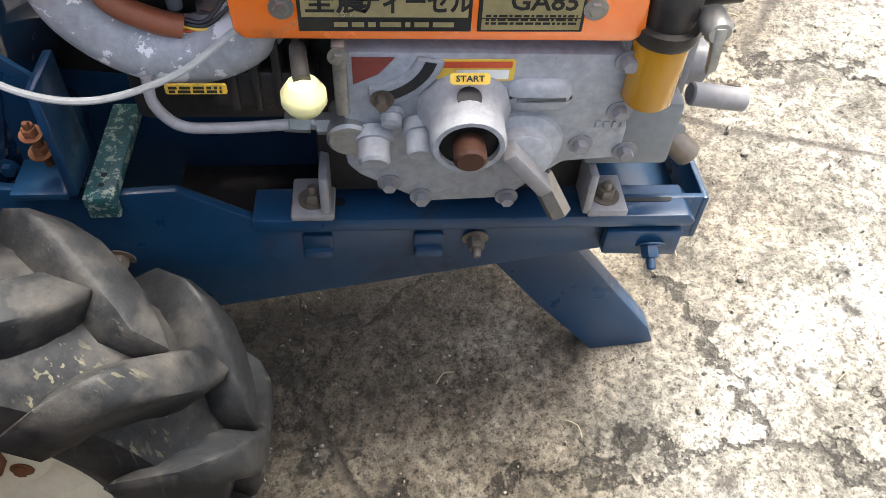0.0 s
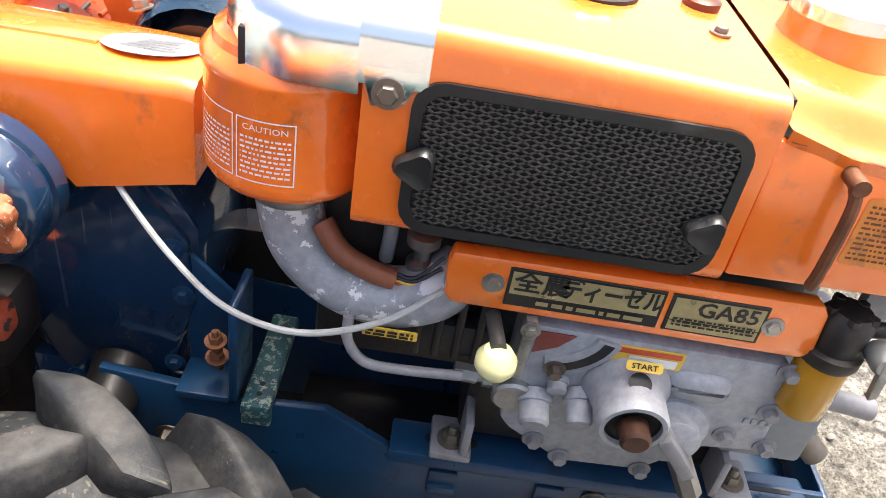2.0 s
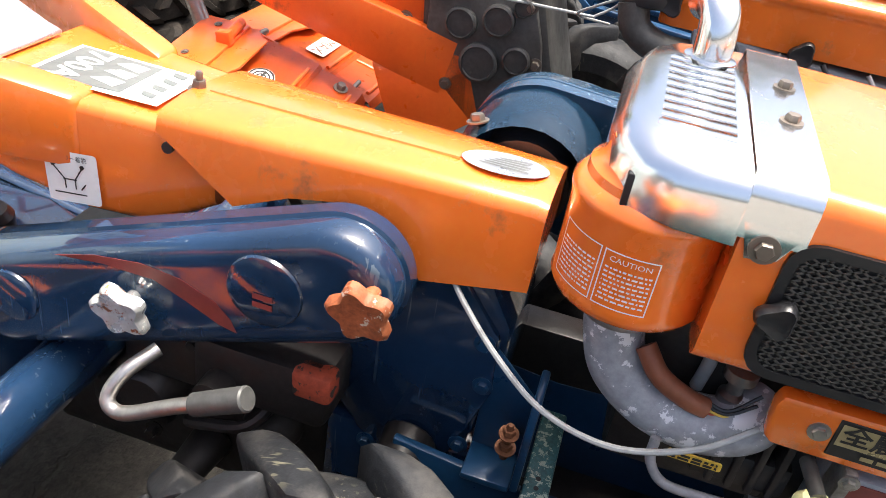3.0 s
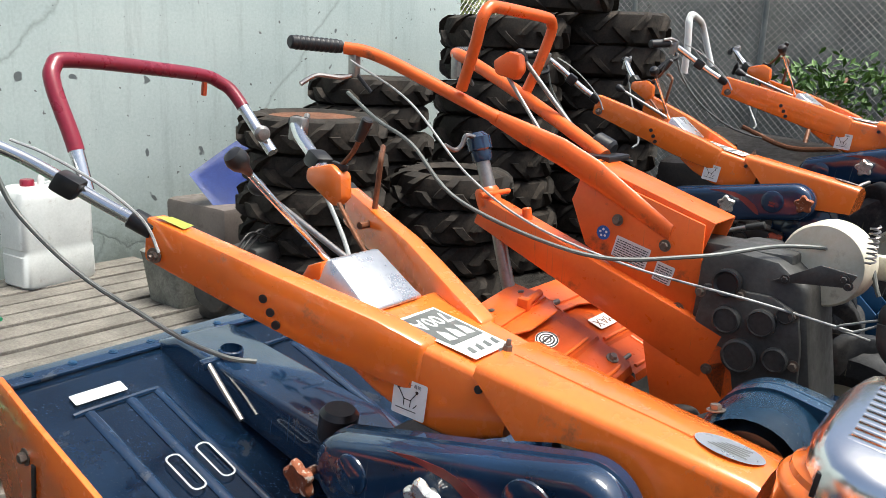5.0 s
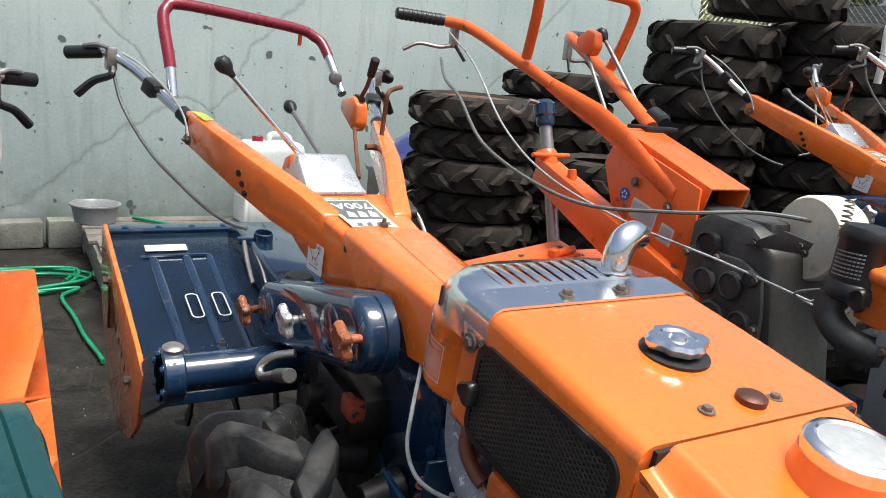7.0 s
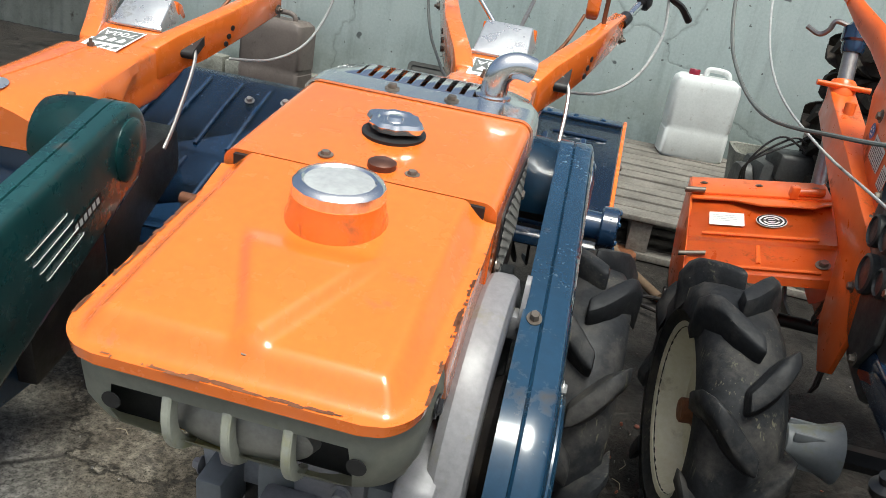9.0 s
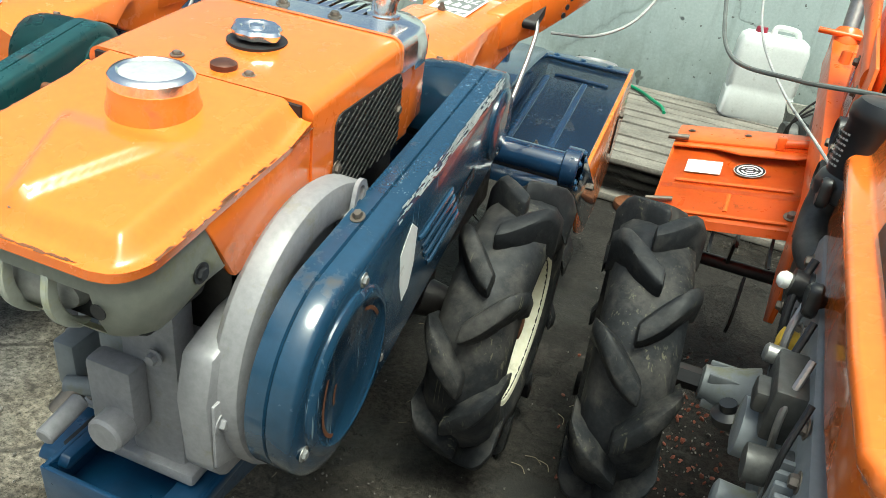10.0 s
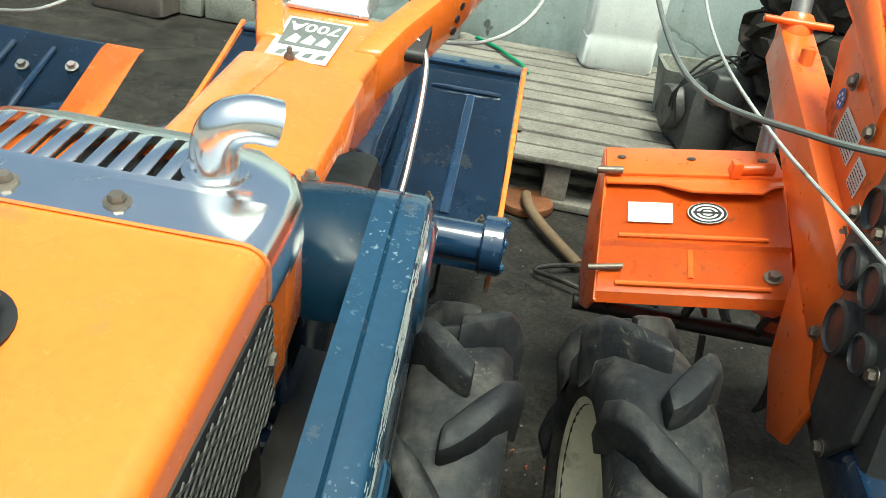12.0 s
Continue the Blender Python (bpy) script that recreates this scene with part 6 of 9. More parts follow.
        cyl(bm, (s * 0.247, 0.995, 0.866), (s * 0.262, 1.028, 0.882), 0.019, n=18, bev=0.002)
        part("tube_sleeve", bm, BLACK, tb)
        bm = bmesh.new()
        cyl(bm, (s * 0.395, 1.228, 0.989), (s * 0.475, 1.275, 0.975), 0.0175, n=18, bev=0.004)
        part("grip", bm, BLACK, tb, "black rubber grip")
        bm = bmesh.new()
        rbox(bm, s * 0.378 - 0.013, s * 0.378 + 0.013, 1.195, 1.225, 0.945, 1.005, 0.004)
        tube(bm, [(s * 0.385, 1.20, 1.002), (s * 0.41, 1.215, 1.008), (s * 0.44, 1.235, 1.0)], 0.006, 8)
        clamp = part("lever_clamp", bm, STEEL, tb)
        bm = bmesh.new()
        tube(bm, [(s * 0.378, 1.195, 0.955), (s * 0.385, 1.185, 0.935), (s * 0.42, 1.205, 0.915), (s * 0.455, 1.225, 0.875)], 0.0085, 8, r2=0.012)
        part("brake_lever", bm, BLACK, clamp, "black side-clutch lever")
        bm = bmesh.new()
        rbox(bm, -0.018, 0.018, -0.012, 0.03, -0.02, 0.02, 0.007, pose(s * 0.300, 1.105, 0.918, 25, 0, s * -25))
        part("switch", bm, BLACK, tb)
        if guard == "red":
            settle(tb, drawn_out)
    # cables
    cables = []
    bm = bmesh.new()
    tube(bm, [(-0.376, 1.19, 0.94), (-0.36, 1.15, 0.86), (-0.31, 1.06, 0.76), (-0.24, 0.95, 0.69), (-0.19, 0.86, 0.665), (-0.15, 0.82, 0.66)], 0.0045, 8)
    cables.append(part("clutch_cable", bm, CABLE_DARK, root))
    bm = bmesh.new()
    tube(bm, [(0.376, 1.19, 0.94), (0.38, 1.14, 0.83), (0.33, 1.05, 0.72), (0.24, 0.98, 0.67), (0.12, 0.95, 0.66)], 0.0045, 8)
    cables.append(part("clutch_cable", bm, CABLE, root))
    bm = bmesh.new()
    tube(bm, [(-0.36, 1.17, 0.995), (-0.33, 1.12, 0.975), (-0.29, 1.05, 0.93), (-0.268, 0.99, 0.88), (-0.262, 0.96, 0.84)], 0.0028, 6)
    cables.append(part("switch_wire", bm, CABLE, root))
    if guard == "red":
        for ob in cables:
            settle(ob, drawn_out)
    # throttle box on the right-hand arm
    bm = bmesh.new()
    prism(bm, [(1.06, 0.93), (0.99, 0.955), (0.955, 0.94), (0.945, 0.89), (0.965, 0.865), (1.02, 0.885), (1.06, 0.90)], "x", 0.150, 0.186, 0.010)
    tbx = part("throttle_box", bm, ORANGE, root, "orange throttle lever box")
    bm = bmesh.new()
    rbox(bm, 0.162, 0.174, 0.958, 1.0, 0.945, 0.958, 0.001)
    part("box_slot", bm, SHADOW, tbx)
    bm = bmesh.new()
    tube(bm, [(0.168, 0.985, 0.94), (0.168, 0.945, 0.99), (0.168, 0.925, 1.04)], 0.0055, 8)
    part("throttle_lever", bm, RUST, tbx)
    bm = bmesh.new()
    cyl(bm, (0.168, 0.934, 1.015), (0.168, 0.916, 1.065), 0.010, 0.012, 12, 0.003)
    part("throttle_grip", bm, BLACK, tbx)
    bm = bmesh.new()
    tube(bm, [(0.205, 0.90, 0.83), (0.205, 0.90, 0.96), (0.21, 0.905, 0.985), (0.235, 0.925, 0.992), (0.27, 0.955, 0.992)], 0.006, 8)
    part("hook_rod", bm, RUST, root, "rusty hooked rod")
    bm = bmesh.new()
    tube(bm, [(0.165, 0.90, 0.845), (0.22, 0.90, 0.845)], 0.008, 8)
    tube(bm, [(0.150, 0.95, 0.88), (0.125, 0.86, 0.83), (0.10, 0.78, 0.80)], 0.005, 8)
    part("linkage", bm, RUST, root)
    if levers:
        for (x0, y0, z0), (x1, y1, z1), r, mat in (((-0.05, 0.755, 0.845), (-0.233, 0.81, 1.037), 0.019, COPPER), ((0.0, 0.770, 0.845), (0.007, 1.040, 0.905), 0.017, STEEL)):
            bm = bmesh.new()
            cyl(bm, (x0, y0, z0), (x1, y1, z1), 0.006, n=12)
            lv = part("gear_lever", bm, CHROME if mat is COPPER else STEEL, root, "steel gear lever with a black ball")
            bm = bmesh.new()
            d = (Vector((x1, y1, z1)) - Vector((x0, y0, z0))).normalized()
            lathe(bm, [(0.006, -0.032), (0.009, -0.02), (r * 0.9, -0.008), (r, 0.003), (r * 0.8, 0.014), (0.001, 0.020)], (x1, y1, z1), d, 18)
            part("lever_ball", bm, BLACK, lv, "black ball knob")
    if guard:
        pts = [(-0.250, 1.192, 0.870), (-0.251, 1.202, 0.97), (-0.254, 1.218, 1.065), (-0.243, 1.228, 1.098), (-0.20, 1.238, 1.118), (0.02, 1.300, 1.108), (0.160, 1.340, 1.098), (0.205, 1.345, 1.082), (0.230, 1.335, 1.045), (0.247, 1.305, 0.97), (0.255, 1.270, 0.895)]
        if guard == "red":
            pts = [(-0.243, 1.225, 0.872), (-0.246, 1.268, 0.955), (-0.254, 1.325, 1.045), (-0.243, 1.350, 1.080), (-0.20, 1.366, 1.092), (0.02, 1.410, 1.070), (0.160, 1.440, 1.052), (0.205, 1.436, 1.036), (0.230, 1.415, 1.015), (0.244, 1.350, 0.955), (0.250, 1.280, 0.900)]
        bm = bmesh.new()
        q = curve_points(pts, 6)
        mat = {"red": RED_TAPE, "silver": JUG}[guard]
        tube(bm, q if guard != "red" else q[5:-9], 0.0155, 14, smooth=False)
        gd = part("guard_bar", bm, mat, root, "bent guard bar wrapped in dark red tape" if guard == "red" else "bent pale silver guard bar")
        if guard == "red":
            bm = bmesh.new()
            tube(bm, q[:7], 0.0138, 14, smooth=False)
            part("bare_end", bm, CHROME, gd, "bare chrome tube end")
            bm = bmesh.new()
            tube(bm, q[-11:], 0.0138, 14, smooth=False)
            part("bare_end", bm, CHROME, gd, "bare chrome tube end")
            bm = bmesh.new()
            rbox(bm, 0.158, 0.168, 1.434, 1.444, 1.005, 1.050, 0.001)
            part("tape_tail", bm, RED_PRINT, gd)
            bm = bmesh.new()
            lathe(bm, [(0.001, 0), (0.016, 0.004), (0.02, 0.016), (0.014, 0.026), (0.001, 0.028)], (0.236, 1.315, 0.940), (-0.3, -1, 0.1), 20)
            part("bell", bm, STEEL, gd)


def rotary(root, paint=NAVY, ends=ORANGE, tines=True):
    """The tiller: hood of pressed sheet, side plates, cross tube and blades."""
    x0, x1 = -0.388, 0.330
    prof = [(0.615, 0.335), (0.625, 0.372), (0.66, 0.396), (0.72, 0.408), (0.90, 0.438), (1.10, 0.474), (1.255, 0.505)]
    bm = bmesh.new()
    t = bmesh.new()
    rings(t, [[(x, y, z) for y, z in prof] for x in (x0, x1)], closed=False)
    bmesh.ops.solidify(t, geom=t.faces[:], thickness=0.004)
    merge(bm, t)
    def z_at(y):
        for (a, za), (b, zb) in zip(prof, prof[1:]):
            if a <= y <= b:
                return za + (zb - za) * (y - a) / (b - a)
        return prof[-1][1]
    hood = part("rotary_hood", bm, paint, root, "glossy dark blue tiller hood with pressed ribs", angle=60)
    for x, wd in ((-0.30, 0.012), (-0.215, 0.012), (-0.155, 0.010), (0.10, 0.012), (0.22, 0.012)):
        bm = bmesh.new()
        tube(bm, [(x, 0.70, z_at(0.70)), (x, 0.72, z_at(0.72) + 0.003), (x, 0.95, z_at(0.95) + 0.004), (x, 1.09, z_at(1.09) + 0.003), (x, 1.11, z_at(1.11))], wd, 10, smooth=False)
        for v in bm.verts:
            zz = z_at(max(0.62, min(1.27, v.co.y)))
            v.co.z = zz + max(-0.002, (v.co.z - zz)) * 0.42
        part("pressed_rib", bm, paint, hood)
    for xa, xb, y in ((-0.33, -0.15, 1.105), (0.12, 0.29, 1.13)):
        bm = bmesh.new()
        tube(bm, [(xa, y, z_at(y)), (xa + 0.02, y, z_at(y) + 0.002), (xb - 0.02, y, z_at(y) + 0.002), (xb, y, z_at(y))], 0.006, 8, smooth=False)
        part("cross_rib", bm, paint, hood)
    bm = bmesh.new()
    rbox(bm, x0, x1, 1.215, 1.265, 0.500, 0.508, 0.002)
    hinge = part("hinge_strip", bm, paint, hood)
    for i in range(8):
        bm = bmesh.new()
        bolt(bm, (x0 + 0.04 + i * 0.088, 1.240, 0.508), (0, 0, 1), 0.006, 0.004)
        part("rivet", bm, BLUE, hinge)
    for x, y in ((-0.30, 0.70), (-0.215, 0.723), (0.183, 0.731), (0.30, 0.69)):
        bm = bmesh.new()
        bolt(bm, (x, y, z_at(y) + 0.001), (0, 0, 1), 0.008, 0.010, True, 0.006)
        part("hood_bolt", bm, BOLT, hood)
    m = pose(-0.314, 1.125, z_at(1.125) + 0.0048, 11)
    bm = bmesh.new()
    flat(bm, rounded(0, 0.107, 0, 0.030, 0.002), m)
    part("white_sticker", bm, WHITE, hood, "blank white sticker")
    for xx in (-0.244, -0.180):
        m = pose(xx, 0.875, z_at(0.875) + 0.0085, 10)
        bm = bmesh.new()
        frame_ring(bm, rounded(-0.016, 0.016, -0.05, 0.05, 0.013), rounded(-0.0125, 0.0125, -0.0465, 0.0465, 0.010), "z", 0, 0.0006)
        for v in bm.verts:
            v.co = m @ v.co
        part("white_outline", bm, WHITE, hood)
    # centre drive housing over the hood
    bm = bmesh.new()
    prism(bm, [(0.60, 0.42), (0.60, 0.50), (0.70, 0.545), (1.16, 0.545), (1.245, 0.505), (1.245, 0.48)], "x", -0.075, 0.075, 0.02, 3)
    mid = part("centre_housing", bm, paint, root)
    bm = bmesh.new()
    lathe(bm, [(0.026, 0), (0.026, 0.045), (0.022, 0.047), (0.020, 0.02)], (-0.035, 1.03, 0.520), (0, 0, 1), 20)
    rbox(bm, -0.10, -0.05, 1.03, 1.05, 0.53, 0.55, 0.004)
    part("socket", bm, paint, mid)
    bm = bmesh.new()
    tube(bm, [(-0.085, 1.04, 0.545), (-0.092, 0.97, 0.51), (-0.093, 0.911, 0.475)], 0.006, 8)
    part("locking_bar", bm, STEEL, mid)
    bm = bmesh.new()
    lathe(bm, [(0.034, 0), (0.036, 0.01), (0.036, 0.05), (0.028, 0.06)], (-0.06, 0.69, 0.535), (0, 0, 1), 20)
    part("rubber_stop", bm, BLACK, mid)
    # side plates
    for x, s in ((x0, -1), (x1, 1)):
        bm = bmesh.new()
        pts = [(0.66, 0.39), (0.74, 0.415), (1.10, 0.482), (1.25, 0.515), (1.27, 0.49), (1.25, 0.30), (1.17, 0.18), (1.05, 0.10), (0.90, 0.09), (0.78, 0.15), (0.70, 0.24)]
        prism(bm, pts, "x", x + s * 0.002, x + s * 0.014, 0.003)
        sp = part("side_plate", bm, ends, root, "orange tiller side plate")
        for y, z, r in ((1.14, 0.40, 0.011), (0.80, 0.30, 0.010)):
            bm = bmesh.new()
            bolt(bm, (x + s * 0.014, y, z), (s, 0, 0), r, 0.013)
            part("plate_bolt", bm, BOLT, sp)
        bm = bmesh.new()
        for k in range(5):
            flat(bm, [(0, 0), (0.012, 0.004), (0.016, 0.028), (0.004, 0.024)], side(x + s * 0.0145, 1.06 - k * 0.045 if s < 0 else 0.9 + k * 0.045, 0.33 - k * 0.012, s) @ pose(0, 0, 0, 0, 0, -20))
        part("plate_marks", bm, INK, sp)
        bm = bmesh.new()
        rbox(bm, x + s * 0.014, x + s * 0.018, 1.10, 1.112, 0.28, 0.40, 0.001)
        part("slot", bm, SHADOW, sp)
    # cross tube, end castings
    bm = bmesh.new()
    cyl(bm, (-0.37, 0.51, 0.478), (0.33, 0.51, 0.478), 0.038, n=28)
    tb = part("cross_tube", bm, paint, root, "dark blue cross tube")
    for x, s in ((-0.375, -1), (0.325, 1)):
        bm = bmesh.new()
        cyl(bm, (x - s * 0.018, 0.51, 0.478), (x + s * 0.024, 0.51, 0.478), 0.055, n=32, bev=0.004)
        prism(bm, capsule((0.51, 0.478), 0.055, (0.90, 0.18), 0.06, 12), "x", x - s * 0.004, x + s * 0.024, 0.006)
        f = part("end_casting", bm, paint, tb)
        for a in range(6):
            u = radians(60 * a + 15)
            bm = bmesh.new()
            bolt(bm, (x + s * 0.024, 0.51 + 0.045 * math.cos(u), 0.478 + 0.045 * math.sin(u)), (s, 0, 0), 0.006, 0.006)
            part("casting_bolt", bm, BLUE, f)
        if s < 0:
            bm = bmesh.new()
            lathe(bm, [(0.021, 0), (0.021, 0.008), (0.016, 0.012), (0.001, 0.0125)], (x, 0.512, 0.530), (0, 0, 1), 20)
            part("oil_cap", bm, STEEL, f)
    if tines:
        bm = bmesh.new()
        cyl(bm, (-0.34, 0.93, 0.19), (0.29, 0.93, 0.19), 0.02, n=14)
        rng = random.Random(11)
        for k in range(14):
            x = -0.31 + k * 0.044
            a = k * 2.4
            d = Vector((0, math.cos(a), math.sin(a)))
            e = Vector((0, -math.sin(a), math.cos(a)))
            o = Vector((x, 0.93, 0.19))
            s = 1 if k % 2 else -1
            pts = [o + d * 0.02, o + d * 0.09, o + d * 0.145 + e * 0.02, o + d * 0.165 + e * 0.055 + Vector((s * 0.02, 0, 0))]
            t = bmesh.new()
            rings(t, [[p + Vector((-0.004, 0, 0)) - e * w, p + Vector((0.004, 0, 0)) - e * w, p + Vector((0.004, 0, 0)) + e * w, p + Vector((-0.004, 0, 0)) + e * w] for p, w in zip(pts, (0.014, 0.014, 0.016, 0.008))])
            merge(bm, t)
        part("tine_shaft", bm, OILY, root, "muddy shaft with curved tines")


def cable(root, pts, r=0.0048, m=CABLE, name="cable"):
    bm = bmesh.new()
    tube(bm, pts, r, 8, 8)
    part(name, bm, m, root)


def tractor(m, label, guard="red", belt=BELT_BLUE, motor=True, stripes=False, wheels=True, frame_too=True, tiller=True, big=0.0, group="parked walking tractors"):
    root = thing("walking_tractor", m, label, "walking tractor", group)
    if motor:
        engine(root)
    if frame_too:
        chassis(root)
    if belt:
        belt_side(root, belt, motor, stripes)
    chain_case(root)
    handle(root, guard)
    if tiller:
        rotary(root)
    if big:
        for x in (-0.33, 0.33):
            wheel(root, x, 0.066, 0.304, -1 if x < 0 else 1, R=big, w=0.17, rim_r=0.2)
    elif wheels:
        wheel(root, -0.305, 0.066, 0.304, -1, w=0.155, turn=0.09, hand=-1, count=12, slant=0.44, fat=1.3)
        wheel(root, 0.315, 0.066, 0.304, 1, turn=0.2, hand=-1)
    if motor:
        cable(root, [(-0.085, 0.075, 0.735), (-0.100, 0.052, 0.708), (-0.135, 0.0, 0.676), (-0.170, -0.06, 0.656), (-0.187, -0.13, 0.655), (-0.176, -0.20, 0.672), (-0.155, -0.252, 0.702)], 0.0032)
    return root



TILT = pose(0, 0, 0, 8.5)
main = tractor(TILT, "orange and dark blue walking tractor with red-taped guard bar")


# ---- the orange-and-grey tractor beside it ----
def grey_tractor(m):
    root = thing("walking_tractor", m, "orange walking tractor with dark cast gearbox and orange tiller", "walking tractor", "parked walking tractors")
    # square column, open at the front
    bm = bmesh.new()
    a, b = Vector((0, 0.30, 0.80)), Vector((0, 0.66, 0.915))
    d = (b - a).normalized()
    u = Vector((0, -d.z, d.y))
    t = bmesh.new()
    def sq(p, w, h):
        return [p + Vector((-w, 0, 0)) - u * h, p + Vector((w, 0, 0)) - u * h, p + Vector((w, 0, 0)) + u * h, p + Vector((-w, 0, 0)) + u * h]
    rows = [sq(a + d * 0.10, 0.066, 0.046), sq(a, 0.066, 0.046), sq(a, 0.072, 0.052), sq(b, 0.072, 0.052)]
    rings(t, rows, caps=False)
    t.faces.new([t.verts.new(p) for p in rows[-1]])
    bmesh.ops.remove_doubles(t, verts=t.verts[:], dist=1e-5)
    bevel_sharp(t, 0.003)
    merge(bm, t)
    col = part("column", bm, ORANGE_OLD, root, "square orange steel column, open at the end")
    bm = bmesh.new()
    rbox(bm, -0.066, 0.066, 0.38, 0.384, 0.77, 0.88, 0.0)
    rbox(bm, -0.05, 0.05, 0.31, 0.40, 0.745, 0.775, 0.006)
    part("column_inside", bm, OILY, col)
    # left side plate with stickers
    bm = bmesh.new()
    prism(bm, [(0.302, 0.845), (0.63, 0.945), (0.67, 0.86), (0.62, 0.745), (0.46, 0.66), (0.36, 0.585), (0.30, 0.60)], "x", -0.074, -0.082, 0.002)
    plate = part("side_plate", bm, ORANGE_OLD, col)
    bm = bmesh.new()
    flat(bm, [(0.019 * math.cos(2 * math.pi * i / 20), 0.019 * math.sin(2 * math.pi * i / 20)) for i in range(20)], side(-0.0835, 0.568, 0.785))
    dot = part("blue_sticker", bm, BLUE_PRINT, plate, "round blue sticker")
    bm = bmesh.new()
    for k in range(5):
        q = radians(72 * k + 90)
        flat(bm, [(0.009 * math.cos(q) + 0.0035 * math.cos(2 * math.pi * i / 8), 0.009 * math.sin(q) + 0.0035 * math.sin(2 * math.pi * i / 8)) for i in range(8)], side(-0.0842, 0.568, 0.785))
    part("sticker_dots", bm, WHITE, dot)
    for y, z, w, h, s in ((0.528, 0.785, 0.100, 0.056, 3), (0.412, 0.738, 0.050, 0.050, 5)):
        bm = bmesh.new()
        mm = side(-0.0835, y, z) @ pose(0, 0, 0, 0, 0, -14)
        flat(bm, rounded(0, w, -h, 0, 0.003), mm)
        lab = part("warning_sticker", bm, WHITE, plate, "white warning sticker with small print")
        bm = bmesh.new()
        bars(bm, Matrix.Translation((-0.0007, 0, 0)) @ mm @ pose(0.005, -0.008, 0), w - 0.010, 8 if w > 0.05 else 7, 0.0026, 0.0036, s)
        part("sticker_print", bm, BLUE_PRINT if w < 0.05 else INK, lab)
    for y, z in ((0.528, 0.825), (0.395, 0.780), (0.345, 0.628)):
        bm = bmesh.new()
        bolt(bm, (-0.088, y, z), (-1, 0, 0), 0.010, 0.010)
        part("column_bolt", bm, BOLT, plate)
    settle(plate, lambda x, y, z: (x - 0.010, y, z))
    # handle arms
    bm = bmesh.new()
    tube(bm, [(-0.265, 1.36, 1.235), (-0.23, 1.30, 1.225), (-0.205, 1.20, 1.19), (-0.175, 1.03, 1.12), (-0.150, 0.88, 1.06)], 0.0185, 14)
    t = bmesh.new()
    rows = []
    for x, y, z, w, h in ((-0.152, 0.90, 1.066, 0.016, 0.020), (-0.135, 0.80, 1.025, 0.016, 0.030), (-0.112, 0.70, 0.985, 0.015, 0.036), (-0.098, 0.60, 0.935, 0.014, 0.036), (-0.092, 0.48, 0.865, 0.012, 0.028), (-0.090, 0.385, 0.812, 0.010, 0.022)):
        rows.append([(x + w * math.cos(2 * math.pi * k / 12), y + h * 0.35 * math.sin(2 * math.pi * k / 12) * -0.6, z + h * math.sin(2 * math.pi * k / 12)) for k in range(12)])
    rings(t, rows)
    merge(bm, t)
    arm = part("handle_arm", bm, ORANGE_OLD, root, "orange tubular handle arm")
    bm = bmesh.new()
    tube(bm, [(0.265, 1.36, 1.235), (0.23, 1.30, 1.225), (0.20, 1.20, 1.19), (0.155, 1.0, 1.11), (0.085, 0.74, 1.0), (0.06, 0.66, 0.965)], 0.0205, 14)
    part("handle_arm", bm, ORANGE_OLD, root, "orange tubular handle arm")
    bm = bmesh.new()
    rbox(bm, 0.0, 0.125, 0.615, 0.70, 0.955, 0.972, 0.004)
    rbox(bm, -0.07, 0.0, 0.625, 0.665, 0.948, 0.96, 0.003)
    cyl(bm, (0.105, 0.66, 0.975), (0.105, 0.72, 1.0), 0.032, n=18, bev=0.008)
    part("clamp", bm, BLACK, root, "black arm clamp with rubber cap")
    for s in (-1, 1):
        bm = bmesh.new()
        cyl(bm, (s * 0.27, 1.368, 1.238), (s * 0.44, 1.40, 1.245), 0.019, n=18, bev=0.004)
        for k in range(9):
            lathe(bm, [(0.0185, 0), (0.0207, 0.003), (0.0207, 0.008), (0.0185, 0.011)], (s * (0.285 + k * 0.016), 1.3708 + k * 0.003, 1.2386 + k * 0.00066), (s, 0.188, 0.04), 16)
        grip = part("grip", bm, BLACK, root, "black ribbed rubber grip")
        bm = bmesh.new()
        rbox(bm, s * 0.245 - 0.012, s * 0.245 + 0.012, 1.325, 1.355, 1.15, 1.235, 0.004)
        tube(bm, [(s * 0.245, 1.34, 1.16), (s * 0.29, 1.352, 1.15), (s * 0.36, 1.375, 1.155), (s * 0.41, 1.39, 1.13)], 0.007, 8)
        part("hand_lever", bm, STEEL, grip, "steel hand lever")
        bm = bmesh.new()
        cyl(bm, (s * 0.245, 1.335, 1.165), (s * 0.225, 1.29, 1.11), 0.006, n=10)
        part("cable_end", bm, BLACK, grip)
    # orange guard bar
    bm = bmesh.new()
    tube(bm, [(-0.185, 0.985, 1.135), (-0.205, 0.93, 1.25), (-0.215, 0.905, 1.315), (-0.195, 0.90, 1.345), (-0.16, 0.90, 1.352), (0.0, 0.91, 1.348), (0.13, 0.92, 1.343), (0.165, 0.925, 1.332), (0.182, 0.935, 1.30), (0.175, 0.97, 1.20), (0.165, 1.0, 1.125)], 0.0165, 14)
    part("guard_bar", bm, ORANGE_OLD, root, "bent orange guard bar")
    bm = bmesh.new()
    prism(bm, [(1.05, 1.215), (0.995, 1.245), (0.955, 1.235), (0.945, 1.19), (0.965, 1.16), (1.04, 1.175)], "x", 0.045, 0.082, 0.010)
    box = part("throttle_box", bm, ORANGE_OLD, root, "orange throttle box")
